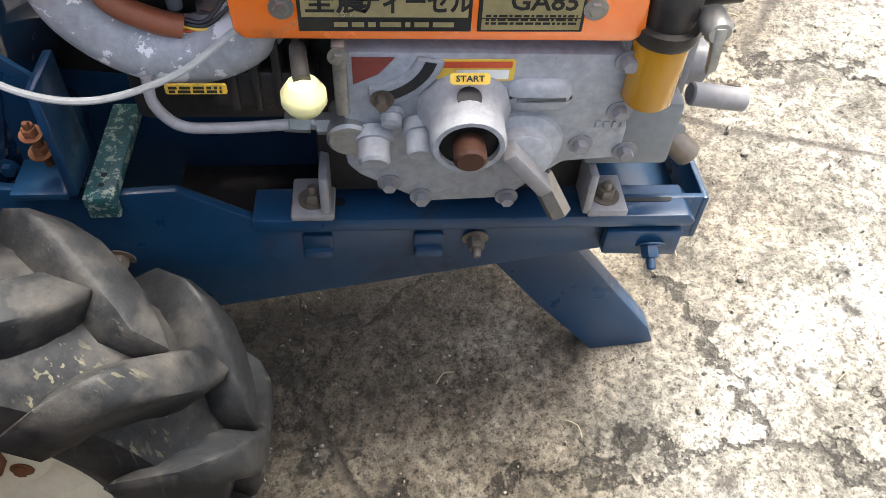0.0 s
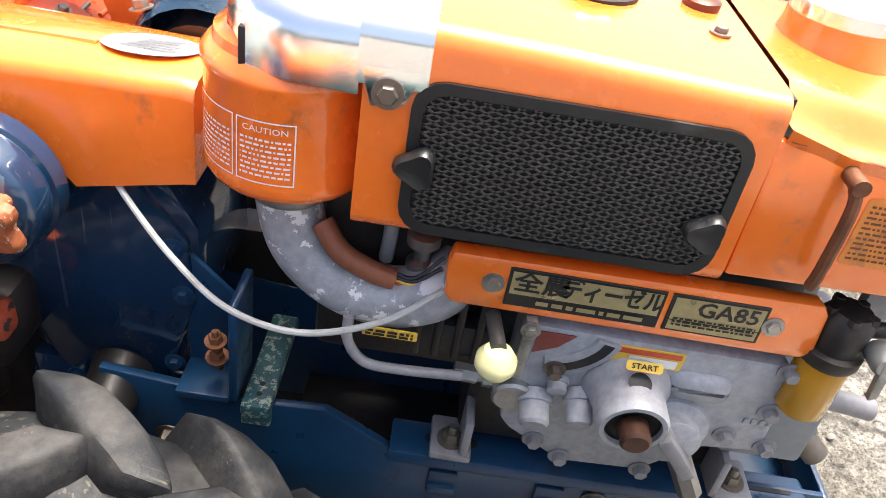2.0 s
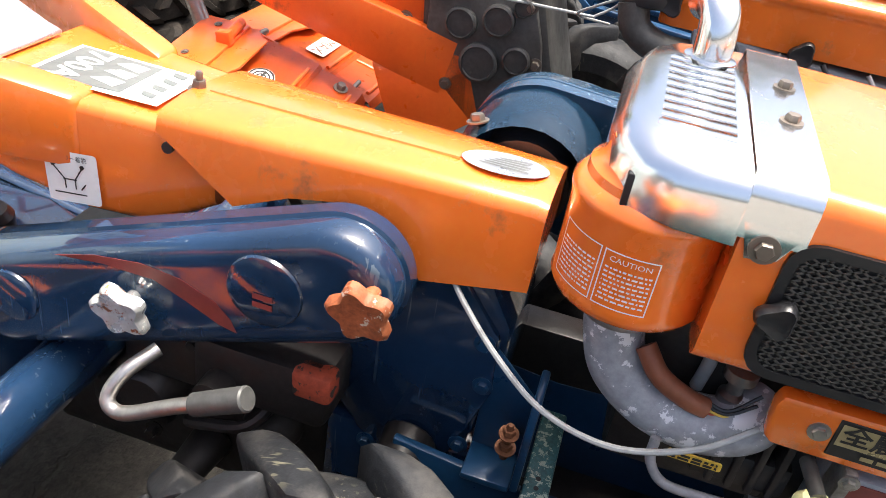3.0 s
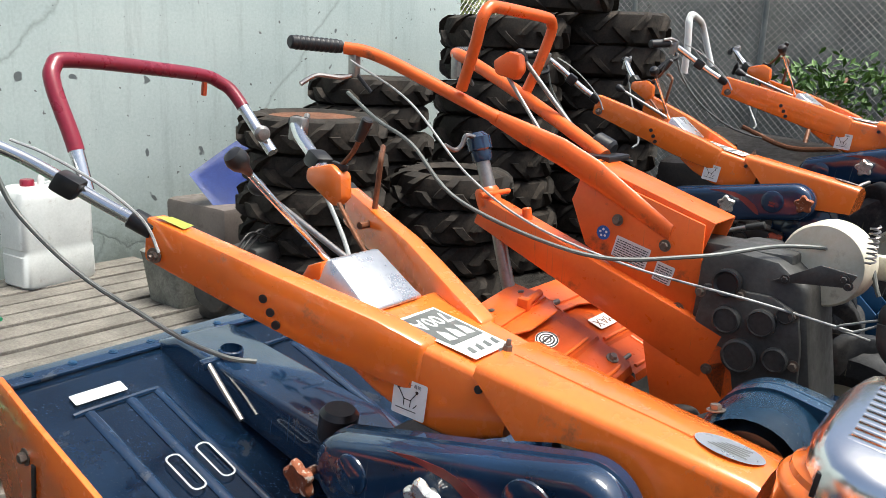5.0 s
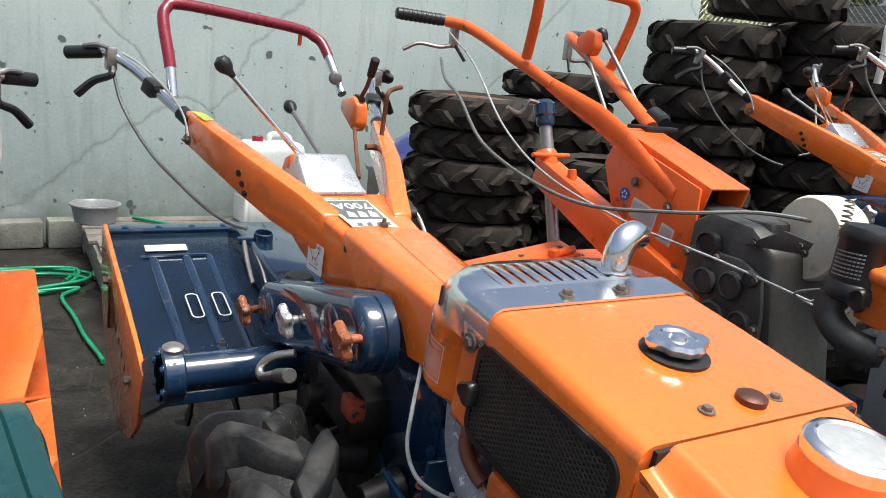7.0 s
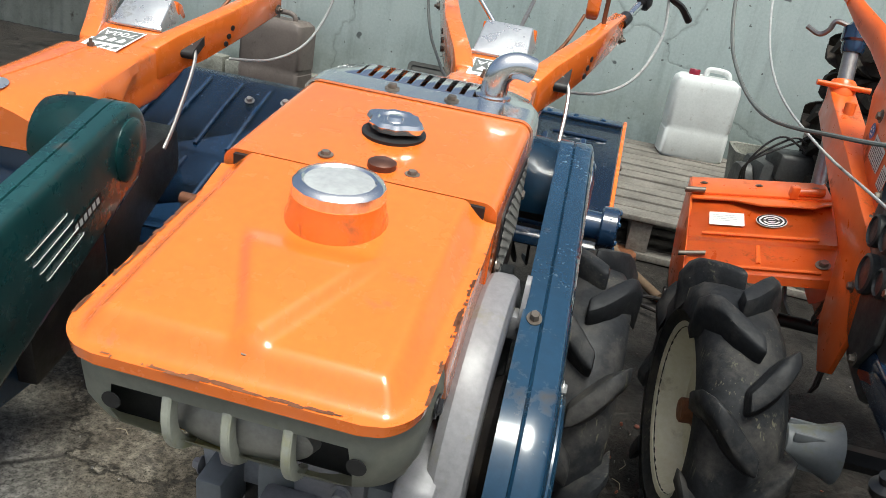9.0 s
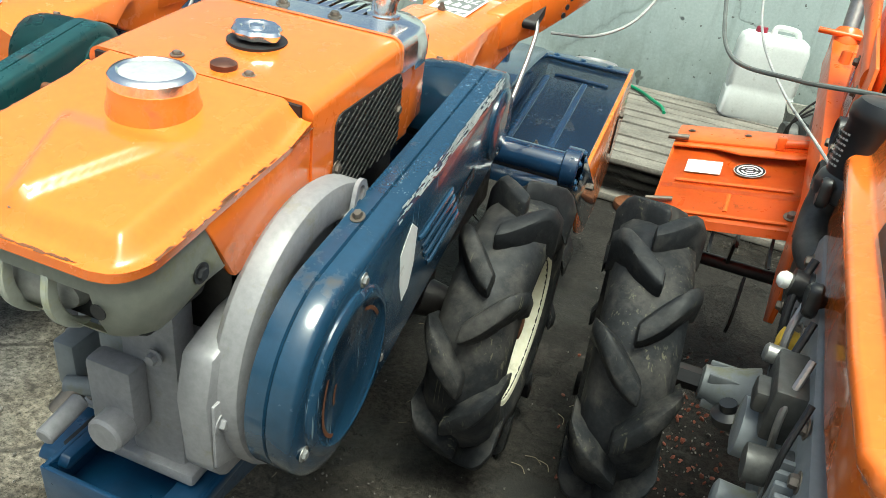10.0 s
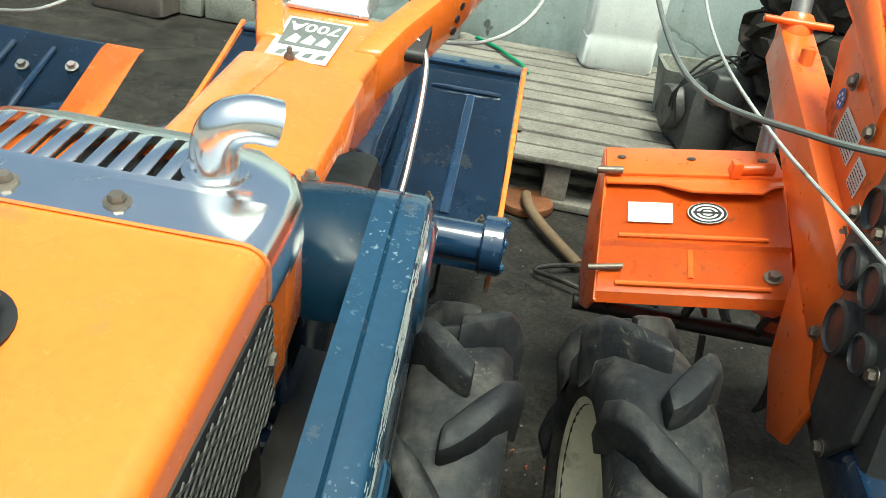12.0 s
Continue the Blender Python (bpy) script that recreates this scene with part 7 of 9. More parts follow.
    for x, y0, z0, x1, y1, z1, r in ((0.13, 0.72, 0.94, 0.10, 0.985, 1.235, 0.007), (0.03, 0.80, 0.95, 0.06, 1.0, 1.17, 0.006)):
        bm = bmesh.new()
        cyl(bm, (x, y0, z0), (x1, y1, z1), r, n=10)
        lv = part("gear_lever", bm, ALLOY, root, "bare steel lever")
        if r > 0.0065:
            bm = bmesh.new()
            lathe(bm, [(0.008, -0.03), (0.017, -0.012), (0.019, 0.004), (0.012, 0.016), (0.001, 0.02)], (x1, y1, z1), (x1 - x, y1 - y0, z1 - z0), 16)
            part("lever_ball", bm, BLACK, lv)
    # long tiller arm with clamp and crank post
    bm = bmesh.new()
    a, b = Vector((-0.095, 0.95, 0.795)), Vector((-0.085, 0.24, 0.53))
    d = (b - a).normalized()
    u = Vector((0, d.z, -d.y)) if d.y > 0 else Vector((0, -d.z, d.y))
    u = u if u.z > 0 else -u
    t = bmesh.new()
    rings(t, [[p + Vector((-0.035, 0, 0)) - u * h, p + Vector((0.035, 0, 0)) - u * h, p + Vector((0.035, 0, 0)) + u * h, p + Vector((-0.035, 0, 0)) + u * h] for p, h in ((a, 0.042), (a.lerp(b, 0.3), 0.05), (b, 0.066))])
    bevel_sharp(t, 0.005)
    merge(bm, t)
    prism(bm, [(0.28, 0.58), (0.20, 0.56), (0.17, 0.42), (0.21, 0.31), (0.28, 0.28), (0.38, 0.36), (0.42, 0.53)], "x", -0.12, -0.108, 0.003)
    ta = part("tiller_arm", bm, ORANGE_OLD, root, "long orange box-section tiller arm")
    bm = bmesh.new()
    lathe(bm, [(0.033, 0), (0.036, 0.01), (0.036, 0.05), (0.030, 0.06)], (-0.095, 0.93, 0.80), (0, 0.35, 1), 20)
    cyl(bm, (-0.17, 0.915, 0.845), (-0.03, 0.915, 0.845), 0.008, n=10)
    part("clamp_collar", bm, ORANGE_OLD, ta)
    bm = bmesh.new()
    lathe(bm, [(0.014, 0), (0.014, 0.04), (0.010, 0.044)], (-0.095, 0.80, 0.775), (0, 0.2, 1), 14)
    part("stop_pin", bm, ORANGE_OLD, ta)
    bm = bmesh.new()
    cyl(bm, (-0.095, 0.93, 0.83), (-0.095, 0.975, 0.955), 0.021, n=18)
    cyl(bm, (-0.095, 0.92, 0.80), (-0.095, 0.80, 0.40), 0.02, n=16)
    post = part("crank_post", bm, STEEL, root, "steel depth-adjusting post")
    bm = bmesh.new()
    lathe(bm, [(0.026, 0), (0.03, 0.01), (0.03, 0.03), (0.036, 0.035), (0.036, 0.07), (0.02, 0.085)], (-0.095, 0.965, 0.93), (0, 0.34, 1), 20)
    part("post_head", bm, NAVY, post, "dark blue post head")
    bm = bmesh.new()
    tube(bm, [(-0.12, 0.98, 1.0), (-0.155, 0.985, 1.005), (-0.165, 0.99, 0.98), (-0.185, 1.0, 0.965), (-0.22, 1.01, 0.98)], 0.007, 8)
    part("crank_handle", bm, STEEL, post)
    # tiller hoods
    for x0, x1, sgn in ((-0.46, -0.125, -1), (-0.05, 0.40, 1)):
        prof = [(0.455, 0.385), (0.462, 0.405), (0.49, 0.425), (0.56, 0.452), (0.565, 0.462), (0.60, 0.478), (0.72, 0.520), (0.74, 0.530)]
        bm = bmesh.new()
        t = bmesh.new()
        rings(t, [[(x, y, z) for y, z in prof] for x in (x0, x1)], closed=False)
        bmesh.ops.solidify(t, geom=t.faces[:], thickness=0.004)
        merge(bm, t)
        hood = part("tiller_hood", bm, ORANGE_OLD, root, "pressed orange tiller hood", angle=25)
        bm = bmesh.new()
        prism(bm, [(x0, 0.735), (x1, 0.735), (x1, 0.845), (x0, 0.845)], "z", 0.530, 0.538, 0.002)
        for v in bm.verts:
            v.co.z += (v.co.y - 0.735) * 0.15
        prism(bm, [(x0, 0.70), (x0 + 0.10, 0.70), (x0 + 0.16, 0.665), (x1 - 0.05, 0.665), (x1 - 0.02, 0.70), (x1, 0.71), (x1, 0.75), (x0, 0.75)], "z", 0.525, 0.531, 0.0015)
        flap = part("rear_flap", bm, ORANGE_OLD, hood)
        for k in range(3):
            bm = bmesh.new()
            bolt(bm, (x0 + 0.03 + k * (x1 - x0 - 0.06) / 2, 0.80, 0.548), (0, 0, 1), 0.006, 0.004)
            part("rivet", bm, BOLT, flap)
        bm = bmesh.new()
        for y in (0.475, 0.575):
            tube(bm, [(x0 + 0.03, y, 0.418 if y < 0.5 else 0.470), (x1 - 0.04, y, 0.418 if y < 0.5 else 0.470)], 0.005, 8)
        tube(bm, [(x0 + 0.16, 0.49, 0.424), (x0 + 0.16, 0.555, 0.449)], 0.006, 8)
        part("pressed_bead", bm, ORANGE_OLD, hood)
        for s in (0, 1):
            bm = bmesh.new()
            x = (x0, x1)[s]
            prism(bm, [(0.455, 0.39), (0.56, 0.45), (0.74, 0.535), (0.85, 0.55), (0.84, 0.40), (0.74, 0.30), (0.62, 0.28), (0.52, 0.33)], "x", x - 0.003, x + 0.003, 0.001)
            part("end_plate", bm, ORANGE_OLD, hood, "thin orange end plate")
        bm = bmesh.new()
        cyl(bm, (x0 - 0.02, 0.50, 0.435), (x0 + 0.04, 0.50, 0.440), 0.006, n=10)
        part("hinge_pin", bm, BOLT, hood)
        bm = bmesh.new()
        cyl(bm, (x0 - 0.02, 0.73, 0.545), (x0 + 0.03, 0.73, 0.545), 0.008, n=10)
        part("hinge_pin", bm, BOLT, hood)
        bm = bmesh.new()
        bolt(bm, (x1 - 0.035, 0.50, 0.430), (0, -0.4, 1), 0.011, 0.012)
        part("bolt", bm, BOLT, hood)
        if sgn < 0:
            bm = bmesh.new()
            cyl(bm, (x1 - 0.09, 0.745, 0.548), (x1 - 0.02, 0.745, 0.552), 0.012, n=12)
            rbox(bm, x1 - 0.10, x1 - 0.08, 0.73, 0.765, 0.532, 0.565, 0.003)
            part("latch", bm, ORANGE_OLD, hood)
            m = pose(x0 + 0.045, 0.605, 0.4855, 19)
            bm = bmesh.new()
            flat(bm, rounded(0, 0.082, 0, 0.058, 0.002), m)
            lab = part("data_sticker", bm, WHITE, hood, "white data sticker")
            bm = bmesh.new()
            bars(bm, Matrix.Translation((0, 0, 0.0007)) @ m @ pose(0.008, 0.045, 0), 0.06, 4, 0.003, 0.005, 21)
            part("sticker_print", bm, CABLE, lab)
            m = pose(x0 + 0.19, 0.635, 0.4965, 19)
            bm = bmesh.new()
            flat(bm, [(0.036 * math.cos(2 * math.pi * i / 32), 0.030 * math.sin(2 * math.pi * i / 32)) for i in range(32)], m)
            em = part("ring_emblem", bm, WHITE, hood, "round emblem of black and white rings")
            for r0, r1 in ((0.96, 0.82), (0.68, 0.55), (0.40, 0.28)):
                bm = bmesh.new()
                n = 32
                vs = [[bm.verts.new(m @ Vector((0.036 * r * math.cos(2 * math.pi * i / n), 0.030 * r * math.sin(2 * math.pi * i / n), 0.0007))) for i in range(n)] for r in (r0, r1)]
                for i in range(n):
                    bm.faces.new((vs[0][i], vs[0][(i + 1) % n], vs[1][(i + 1) % n], vs[1][i]))
                part("printed_ring", bm, INK, em)
            bm = bmesh.new()
            flat(bm, [(-0.026, -0.003), (0.026, -0.003), (0.026, 0.003), (-0.026, 0.003)], Matrix.Translation((0, 0, 0.0009)) @ m)
            part("printed_bar", bm, INK, em)
        else:
            m = pose(x0 + 0.06, 0.60, 0.485, 19)
            bm = bmesh.new()
            flat(bm, rounded(0, 0.11, 0, 0.05, 0.006), m)
            lab = part("bold_sticker", bm, WHITE, hood, "white sticker with bold letters")
            bm = bmesh.new()
            letters(bm, "MAX", Matrix.Translation((0, 0, 0.0008)) @ m @ pose(0.055, 0.025, 0, 0, 0, 180), 0.045, 1.0)
            part("sticker_print", bm, RUST, lab)
        if sgn < 0:
            settle(hood, lambda x, y, z: (1.04 * x + 0.050, y, z - 0.022 + 0.17 * (x + 0.46)))
    bm = bmesh.new()
    cyl(bm, (-0.44, 0.66, 0.24), (0.38, 0.66, 0.24), 0.018, n=12)
    rng = random.Random(4)
    for k in range(16):
        x = -0.42 + k * 0.053
        q = k * 2.1
        dd, e = Vector((0, math.cos(q), math.sin(q))), Vector((0, -math.sin(q), math.cos(q)))
        o = Vector((x, 0.66, 0.24))
        t = bmesh.new()
        rings(t, [[p - e * w + Vector((-0.004, 0, 0)), p - e * w + Vector((0.004, 0, 0)), p + e * w + Vector((0.004, 0, 0)), p + e * w + Vector((-0.004, 0, 0))] for p, w in ((o + dd * 0.02, 0.013), (o + dd * 0.10, 0.014), (o + dd * 0.15 + e * 0.03, 0.015), (o + dd * 0.17 + e * 0.07, 0.006))])
        merge(bm, t)
    part("tine_shaft", bm, OILY, root, "dark shaft with curved tines")
    # gearbox
    bm = bmesh.new()
    prism(bm, [(0.31, 0.60), (0.30, 0.77), (0.24, 0.80), (0.12, 0.79), (0.05, 0.74), (0.03, 0.60), (0.0, 0.42), (0.05, 0.33), (0.20, 0.36), (0.29, 0.48)], "x", -0.105, 0.12, 0.015)
    rbox(bm, -0.06, 0.06, 0.10, 0.38, 0.745, 0.80, 0.012)
    gb = part("gearbox", bm, CAST, root, "dark cast-iron gearbox with round covers")
    bm = bmesh.new()
    prism(bm, [(0.295, 0.60), (0.28, 0.71), (0.12, 0.71), (0.06, 0.68), (0.045, 0.60), (0.04, 0.46), (0.10, 0.38), (0.20, 0.42), (0.27, 0.50)], "x", -0.104, -0.120, 0.006)
    part("gear_cover", bm, CAST, gb)
    for y, z, r, h in ((0.215, 0.635, 0.034, 0.012), (0.135, 0.645, 0.034, 0.012), (0.175, 0.555, 0.042, 0.014), (0.095, 0.565, 0.03, 0.01), (0.085, 0.675, 0.020, 0.01)):
        bm = bmesh.new()
        lathe(bm, [(r, 0), (r, h), (r * 0.85, h + 0.003), (r * 0.8, h - 0.002), (0.001, h - 0.001)], (-0.120, y, z), (-1, 0, 0), 28)
        part("round_cover", bm, CAST, gb)
    for y, z in ((0.285, 0.69), (0.07, 0.675), (0.055, 0.56), (0.10, 0.40), (0.25, 0.50), (0.19, 0.70)):
        bm = bmesh.new()
        bolt(bm, (-0.120, y, z), (-1, 0, 0), 0.009, 0.011)
        part("cover_bolt", bm, BOLT, gb)
    bm = bmesh.new()
    lathe(bm, [(0.034, 0), (0.034, 0.02), (0.030, 0.022), (0.024, 0.016), (0.001, 0.015)], (-0.108, 0.225, 0.722), (-1, 0, 0), 24)
    part("rubber_plug", bm, BLACK, gb, "round black rubber plug")
    bm = bmesh.new()
    prism(bm, [(0.13, 0.745), (-0.03, 0.76), (-0.045, 0.79), (0.03, 0.80)], "x", -0.112, -0.106, 0.001)
    for y, z in ((0.10, 0.755), (-0.02, 0.778), (-0.03, 0.765)):
        bolt(bm, (-0.112, y, z), (-1, 0, 0), 0.007, 0.007)
    part("cable_bracket", bm, CAST, gb)
    # pale drum and spring
    bm = bmesh.new()
    lathe(bm, [(0.05, 0), (0.094, 0.004), (0.10, 0.016), (0.10, 0.085), (0.092, 0.105), (0.06, 0.112), (0.02, 0.113)], (0.0, 0.055, 0.775), (1, -0.1, 0), 44)
    drum = part("clutch_drum_cover", bm, RIM, root, "cream round clutch housing")
    bm = bmesh.new()
    pts = [(-0.02 + 0.010 * math.cos(k * 0.9), -0.05 + 0.010 * math.sin(k * 0.9), 0.80 + k * 0.0016) for k in range(56)]
    tube(bm, pts, 0.0022, 6, 2)
    part("spring", bm, STEEL, drum)
    bm = bmesh.new()
    rbox(bm, 0.10, 0.13, -0.3, 0.05, 0.74, 0.80, 0.01)
    part("pale_arm", bm, RIM, drum)
    # air cleaner
    bm = bmesh.new()
    lathe(bm, [(0.05, 0.70), (0.062, 0.705), (0.064, 0.72), (0.060, 0.735), (0.055, 0.74), (0.054, 0.82), (0.057, 0.826), (0.057, 0.84), (0.05, 0.852), (0.02, 0.857)], (-0.145, -0.125, 0), (0.04, -0.05, 1), 36)
    ac = part("air_cleaner", bm, BLACK, root, "black round air cleaner")
    bm = bmesh.new()
    for k in range(7):
        z = 0.80 - k * 0.008
        for j in range(9):
            q = 2.6 + j * 0.13
            vs = [bm.verts.new((-0.145 + 0.0575 * math.cos(p) + (zz - 0.0) * 0.04, -0.125 + 0.0575 * math.sin(p) - zz * 0.05, zz)) for p, zz in ((q, z), (q + 0.1, z), (q + 0.1, z + 0.003), (q, z + 0.003))]
            bm.faces.new(vs)
    part("cleaner_print", bm, CABLE, ac)
    bm = bmesh.new()
    tube(bm, [(-0.145, -0.13, 0.71), (-0.15, -0.14, 0.66), (-0.15, -0.19, 0.625), (-0.13, -0.26, 0.61)], 0.03, 16)
    part("intake_pipe", bm, CAST, root, "dark grey intake pipe")
    # orange engine hood
    R = pose(0, 0, 0, 8.5)
    bm = bmesh.new()
    t = bmesh.new()
    rows = []
    for y, w, zt in ((-0.075, 0.135, 0.86), (-0.10, 0.145, 0.872), (-0.30, 0.150, 0.872), (-0.58, 0.150, 0.862), (-0.72, 0.145, 0.845), (-0.745, 0.132, 0.83)):
        rows.append([R @ Vector((x, y, z)) for x, z in ((-w, 0.69), (-w, 0.770), (-w - 0.012, 0.782), (-w - 0.010, 0.800), (-w + 0.018, 0.808), (-w + 0.030, zt - 0.014), (-w + 0.048, zt), (0, zt + 0.004), (w - 0.065, zt), (w - 0.045, zt - 0.012), (w, 0.812), (w, 0.69))])
    rings(t, rows)
    bevel_sharp(t, 0.006, 2, 35)
    merge(bm, t)
    hood = part("hood", bm, ORANGE, root, "orange pressed engine hood with a black strip")
    bm = bmesh.new()
    w = 0.150
    prism(bm, [(-0.36, 0.816), (-0.66, 0.816), (-0.665, 0.819), (-0.66, 0.838), (-0.36, 0.843), (-0.355, 0.83)], "x", -0.004, 0.0)
    for v in bm.verts:
        f = (v.co.z - 0.808) / 0.05
        v.co = R @ Vector((-w + 0.018 + 0.012 * f + v.co.x - 0.0005, v.co.y, v.co.z))
    st = part("side_strip", bm, INK, hood, "black strip with pale lettering bars")
    bm = bmesh.new()
    for k in range(7):
        y = -0.51 - k * 0.021
        f0, f1 = 0.24, (0.52 if k % 3 else 0.45)
        bm.faces.new([bm.verts.new(R @ Vector((-w + 0.018 + 0.012 * f - 0.0053, yy, 0.808 + 0.05 * f))) for f, yy in ((f0, y), (f0, y - 0.014), (f1, y - 0.014), (f1, y))])
    part("strip_bars", bm, ALLOY, st)
    bm = bmesh.new()
    lathe(bm, [(0.058, 0), (0.056, 0.012), (0.05, 0.016), (0.001, 0.017)], R @ Vector((0.03, -0.30, 0.874)), R.to_3x3() @ Vector((0, 0, 1)), 32)
    part("tank_boss", bm, ORANGE, hood)
    for y, z in ((-0.09, 0.735), (-0.34, 0.70), (-0.72, 0.66)):
        bm = bmesh.new()
        if y > -0.5:
            star(bm, R @ Vector((-0.150, y, z)), (-1, 0, 0), 0.022, 0.024, 3)
        else:
            bolt(bm, R @ Vector((-0.150, y, z)), (-1, 0, 0), 0.009, 0.008)
        part("wing_knob" if y > -0.5 else "hood_bolt", bm, BLACK if y > -0.5 else STEEL, hood)
    # engine side
    bm = bmesh.new()
    t = bmesh.new()
    prism(t, [(-0.14, 0.70), (-0.70, 0.66), (-0.72, 0.52), (-0.60, 0.42), (-0.36, 0.40), (-0.18, 0.46)], "x", -0.115, 0.11, 0.012)
    merge(bm, t, R)
    case = part("engine_case", bm, PALE, root, "silver-grey cast engine case")
    rng = random.Random(17)
    for y, z, r, h, mt in ((-0.45, 0.56, 0.038, 0.055, PALE), (-0.24, 0.655, 0.020, 0.03, BLACK), (-0.33, 0.62, 0.015, 0.03, YELLOW), (-0.55, 0.60, 0.022, 0.05, CAST), (-0.60, 0.52, 0.028, 0.05, CAST), (-0.40, 0.64, 0.012, 0.05, ALLOY), (-0.52, 0.50, 0.02, 0.06, PALE), (-0.36, 0.50, 0.024, 0.02, PALE)):
        bm = bmesh.new()
        lathe(bm, [(r * 1.15, 0), (r * 1.1, h * 0.3), (r, h * 0.35), (r, h * 0.95), (r * 0.7, h)], R @ Vector((-0.113, y, z)), (-1, 0, rng.uniform(-0.2, 0.2)), 24)
        part("engine_fitting", bm, mt, case)
    bm = bmesh.new()
    lathe(bm, [(0.006, 0), (0.007, 0.014), (0.012, 0.02), (0.0125, 0.028), (0.008, 0.034), (0.001, 0.036)], R @ Vector((-0.125, -0.24, 0.655)), (-1, 0, 0.15), 20)
    part("pull_knob", bm, WHITE, case, "white plastic pull knob")
    for k in range(5):
        bm = bmesh.new()
        tube(bm, [R @ Vector((-0.12, -0.22 - k * 0.08, 0.69)), R @ Vector((-0.135, -0.26 - k * 0.08, 0.64)), R @ Vector((-0.13, -0.30 - k * 0.07, 0.57)), R @ Vector((-0.12, -0.33 - k * 0.06, 0.52))], 0.006 - 0.0005 * k, 8)
        part("hose", bm, (BLACK, STEEL, BLACK, STEEL, BLACK)[k], case)
    for k in range(9):
        bm = bmesh.new()
        q = R @ Vector((-0.1145, -0.17 - k * 0.062, 0.66 - 0.02 * (k % 3)))
        bolt(bm, q, (-1, 0, 0), 0.008, 0.010)
        part("case_bolt", bm, BOLT, case)
    for y0, y1, z0, z1, mt in ((-0.30, -0.20, 0.58, 0.60, INK), (-0.38, -0.32, 0.535, 0.585, GREEN), (-0.62, -0.52, 0.455, 0.47, YELLOW)):
        bm = bmesh.new()
        t = bmesh.new()
        prism(t, rounded(y0, y1, z0, z1, 0.004), "x", -0.115, -0.1165)
        merge(bm, t, R)
        part("case_label", bm, mt, case)
    for k in range(6):
        bm = bmesh.new()
        t = bmesh.new()
        rbox(t, -0.135, -0.112, -0.66 + k * 0.018, -0.652 + k * 0.018, 0.56, 0.63, 0.002)
        merge(bm, t, R)
        part("fin", bm, PALE, case)
    bm = bmesh.new()
    t = bmesh.new()
    rbox(t, -0.150, -0.11, -0.50, -0.41, 0.59, 0.665, 0.006)
    rbox(t, -0.165, -0.11, -0.48, -0.44, 0.61, 0.64, 0.005)
    merge(bm, t, R)
    part("pump_block", bm, CAST, case, "dark fuel pump block")
    bm = bmesh.new()
    t = bmesh.new()
    lathe(t, [(0.022, 0), (0.024, 0.004), (0.024, 0.016), (0.012, 0.022), (0.012, 0.034)], (-0.16, -0.34, 0.47), (-0.3, 0, 1), 20)
    merge(bm, t, R)
    part("oil_filler", bm, BLACK, case, "black oil filler cap")
    for ob in [case] + list(case.children):
        ob.data.transform(Matrix.Translation((-0.040, 0.0, 0.0)))
    # axle and housing
    bm = bmesh.new()
    cyl(bm, (-0.285, 0.02, 0.23), (0.285, 0.02, 0.23), 0.024, n=6)
    ax = part("axle", bm, BLACK, root, "black hexagonal axle")
    for s in (-1, 1):
        bm = bmesh.new()
        lathe(bm, [(0.062, 0), (0.05, 0.03), (0.036, 0.085), (0.036, 0.098), (0.028, 0.102)], (s * 0.12, 0.02, 0.23), (s, 0, 0), 24)
        for k in range(4):
            q = radians(90 * k + 45)
            rbox(bm, min(s * 0.13, s * 0.21), max(s * 0.13, s * 0.21), 0.02 + 0.04 * math.cos(q) - 0.004, 0.02 + 0.04 * math.cos(q) + 0.004, 0.23 + 0.04 * math.sin(q) - 0.010, 0.23 + 0.04 * math.sin(q) + 0.010, 0.003)
        part("axle_housing", bm, PALE, ax, "greasy cast axle housing")
    bm = bmesh.new()
    rbox(bm, -0.11, 0.10, -0.75, 0.1, 0.36, 0.44, 0.01)
    for v in bm.verts:
        v.co.z += (v.co.y) * 0.10
    part("frame_rail", bm, NAVY, root, "dark blue frame")
    # this wheel sits askew on its axle
    toe = pose(-0.369, 0.052, 0.226, 0, -2, 7) @ Matrix.Translation((0.385, 0.0, -0.22))
    for ob in wheel(root, -0.385, 0.0, 0.22, -1, R=0.315, w=0.145, rim_r=0.17, turn=0.1, hand=-1)[:2]:
        ob.matrix_local = toe
    wheel(root, 0.375, 0.02, 0.22, 1, R=0.315, w=0.15, rim_r=0.17, turn=0.4, hand=-1)
    # cables
    X = 0.93
    cable(root, [(0.62 - X, 1.30, 1.11), (0.53 - X, 1.10, 1.05), (0.50 - X, 0.95, 1.0), (0.52 - X, 0.80, 0.87), (0.575 - X, 0.48, 0.785), (0.71 - X, 0.27, 0.795), (0.87 - X, 0.12, 0.82), (0.98 - X, -0.02, 0.80), (0.96 - X, -0.07, 0.72)], 0.0052, CABLE_DARK, "clutch_cable")
    cable(root, [(0.66 - X, 1.33, 1.2), (0.60 - X, 1.05, 1.1), (0.60 - X, 0.85, 0.93), (0.63 - X, 0.66, 0.82), (0.70 - X, 0.42, 0.745), (0.78 - X, 0.15, 0.70), (0.84 - X, -0.05, 0.66)], 0.0032, CABLE, "thin_cable")
    cable(root, [(0.84 - X, -0.05, 0.66), (0.85 - X, -0.09, 0.68), (0.83 - X, -0.10, 0.70), (0.81 - X, -0.06, 0.69), (0.83 - X, -0.02, 0.665), (0.87 - X, -0.08, 0.64)], 0.003, CABLE, "thin_cable")
    return root


grey_tractor(pose(0.955, -0.012, 0.10, 0, 0, -1))

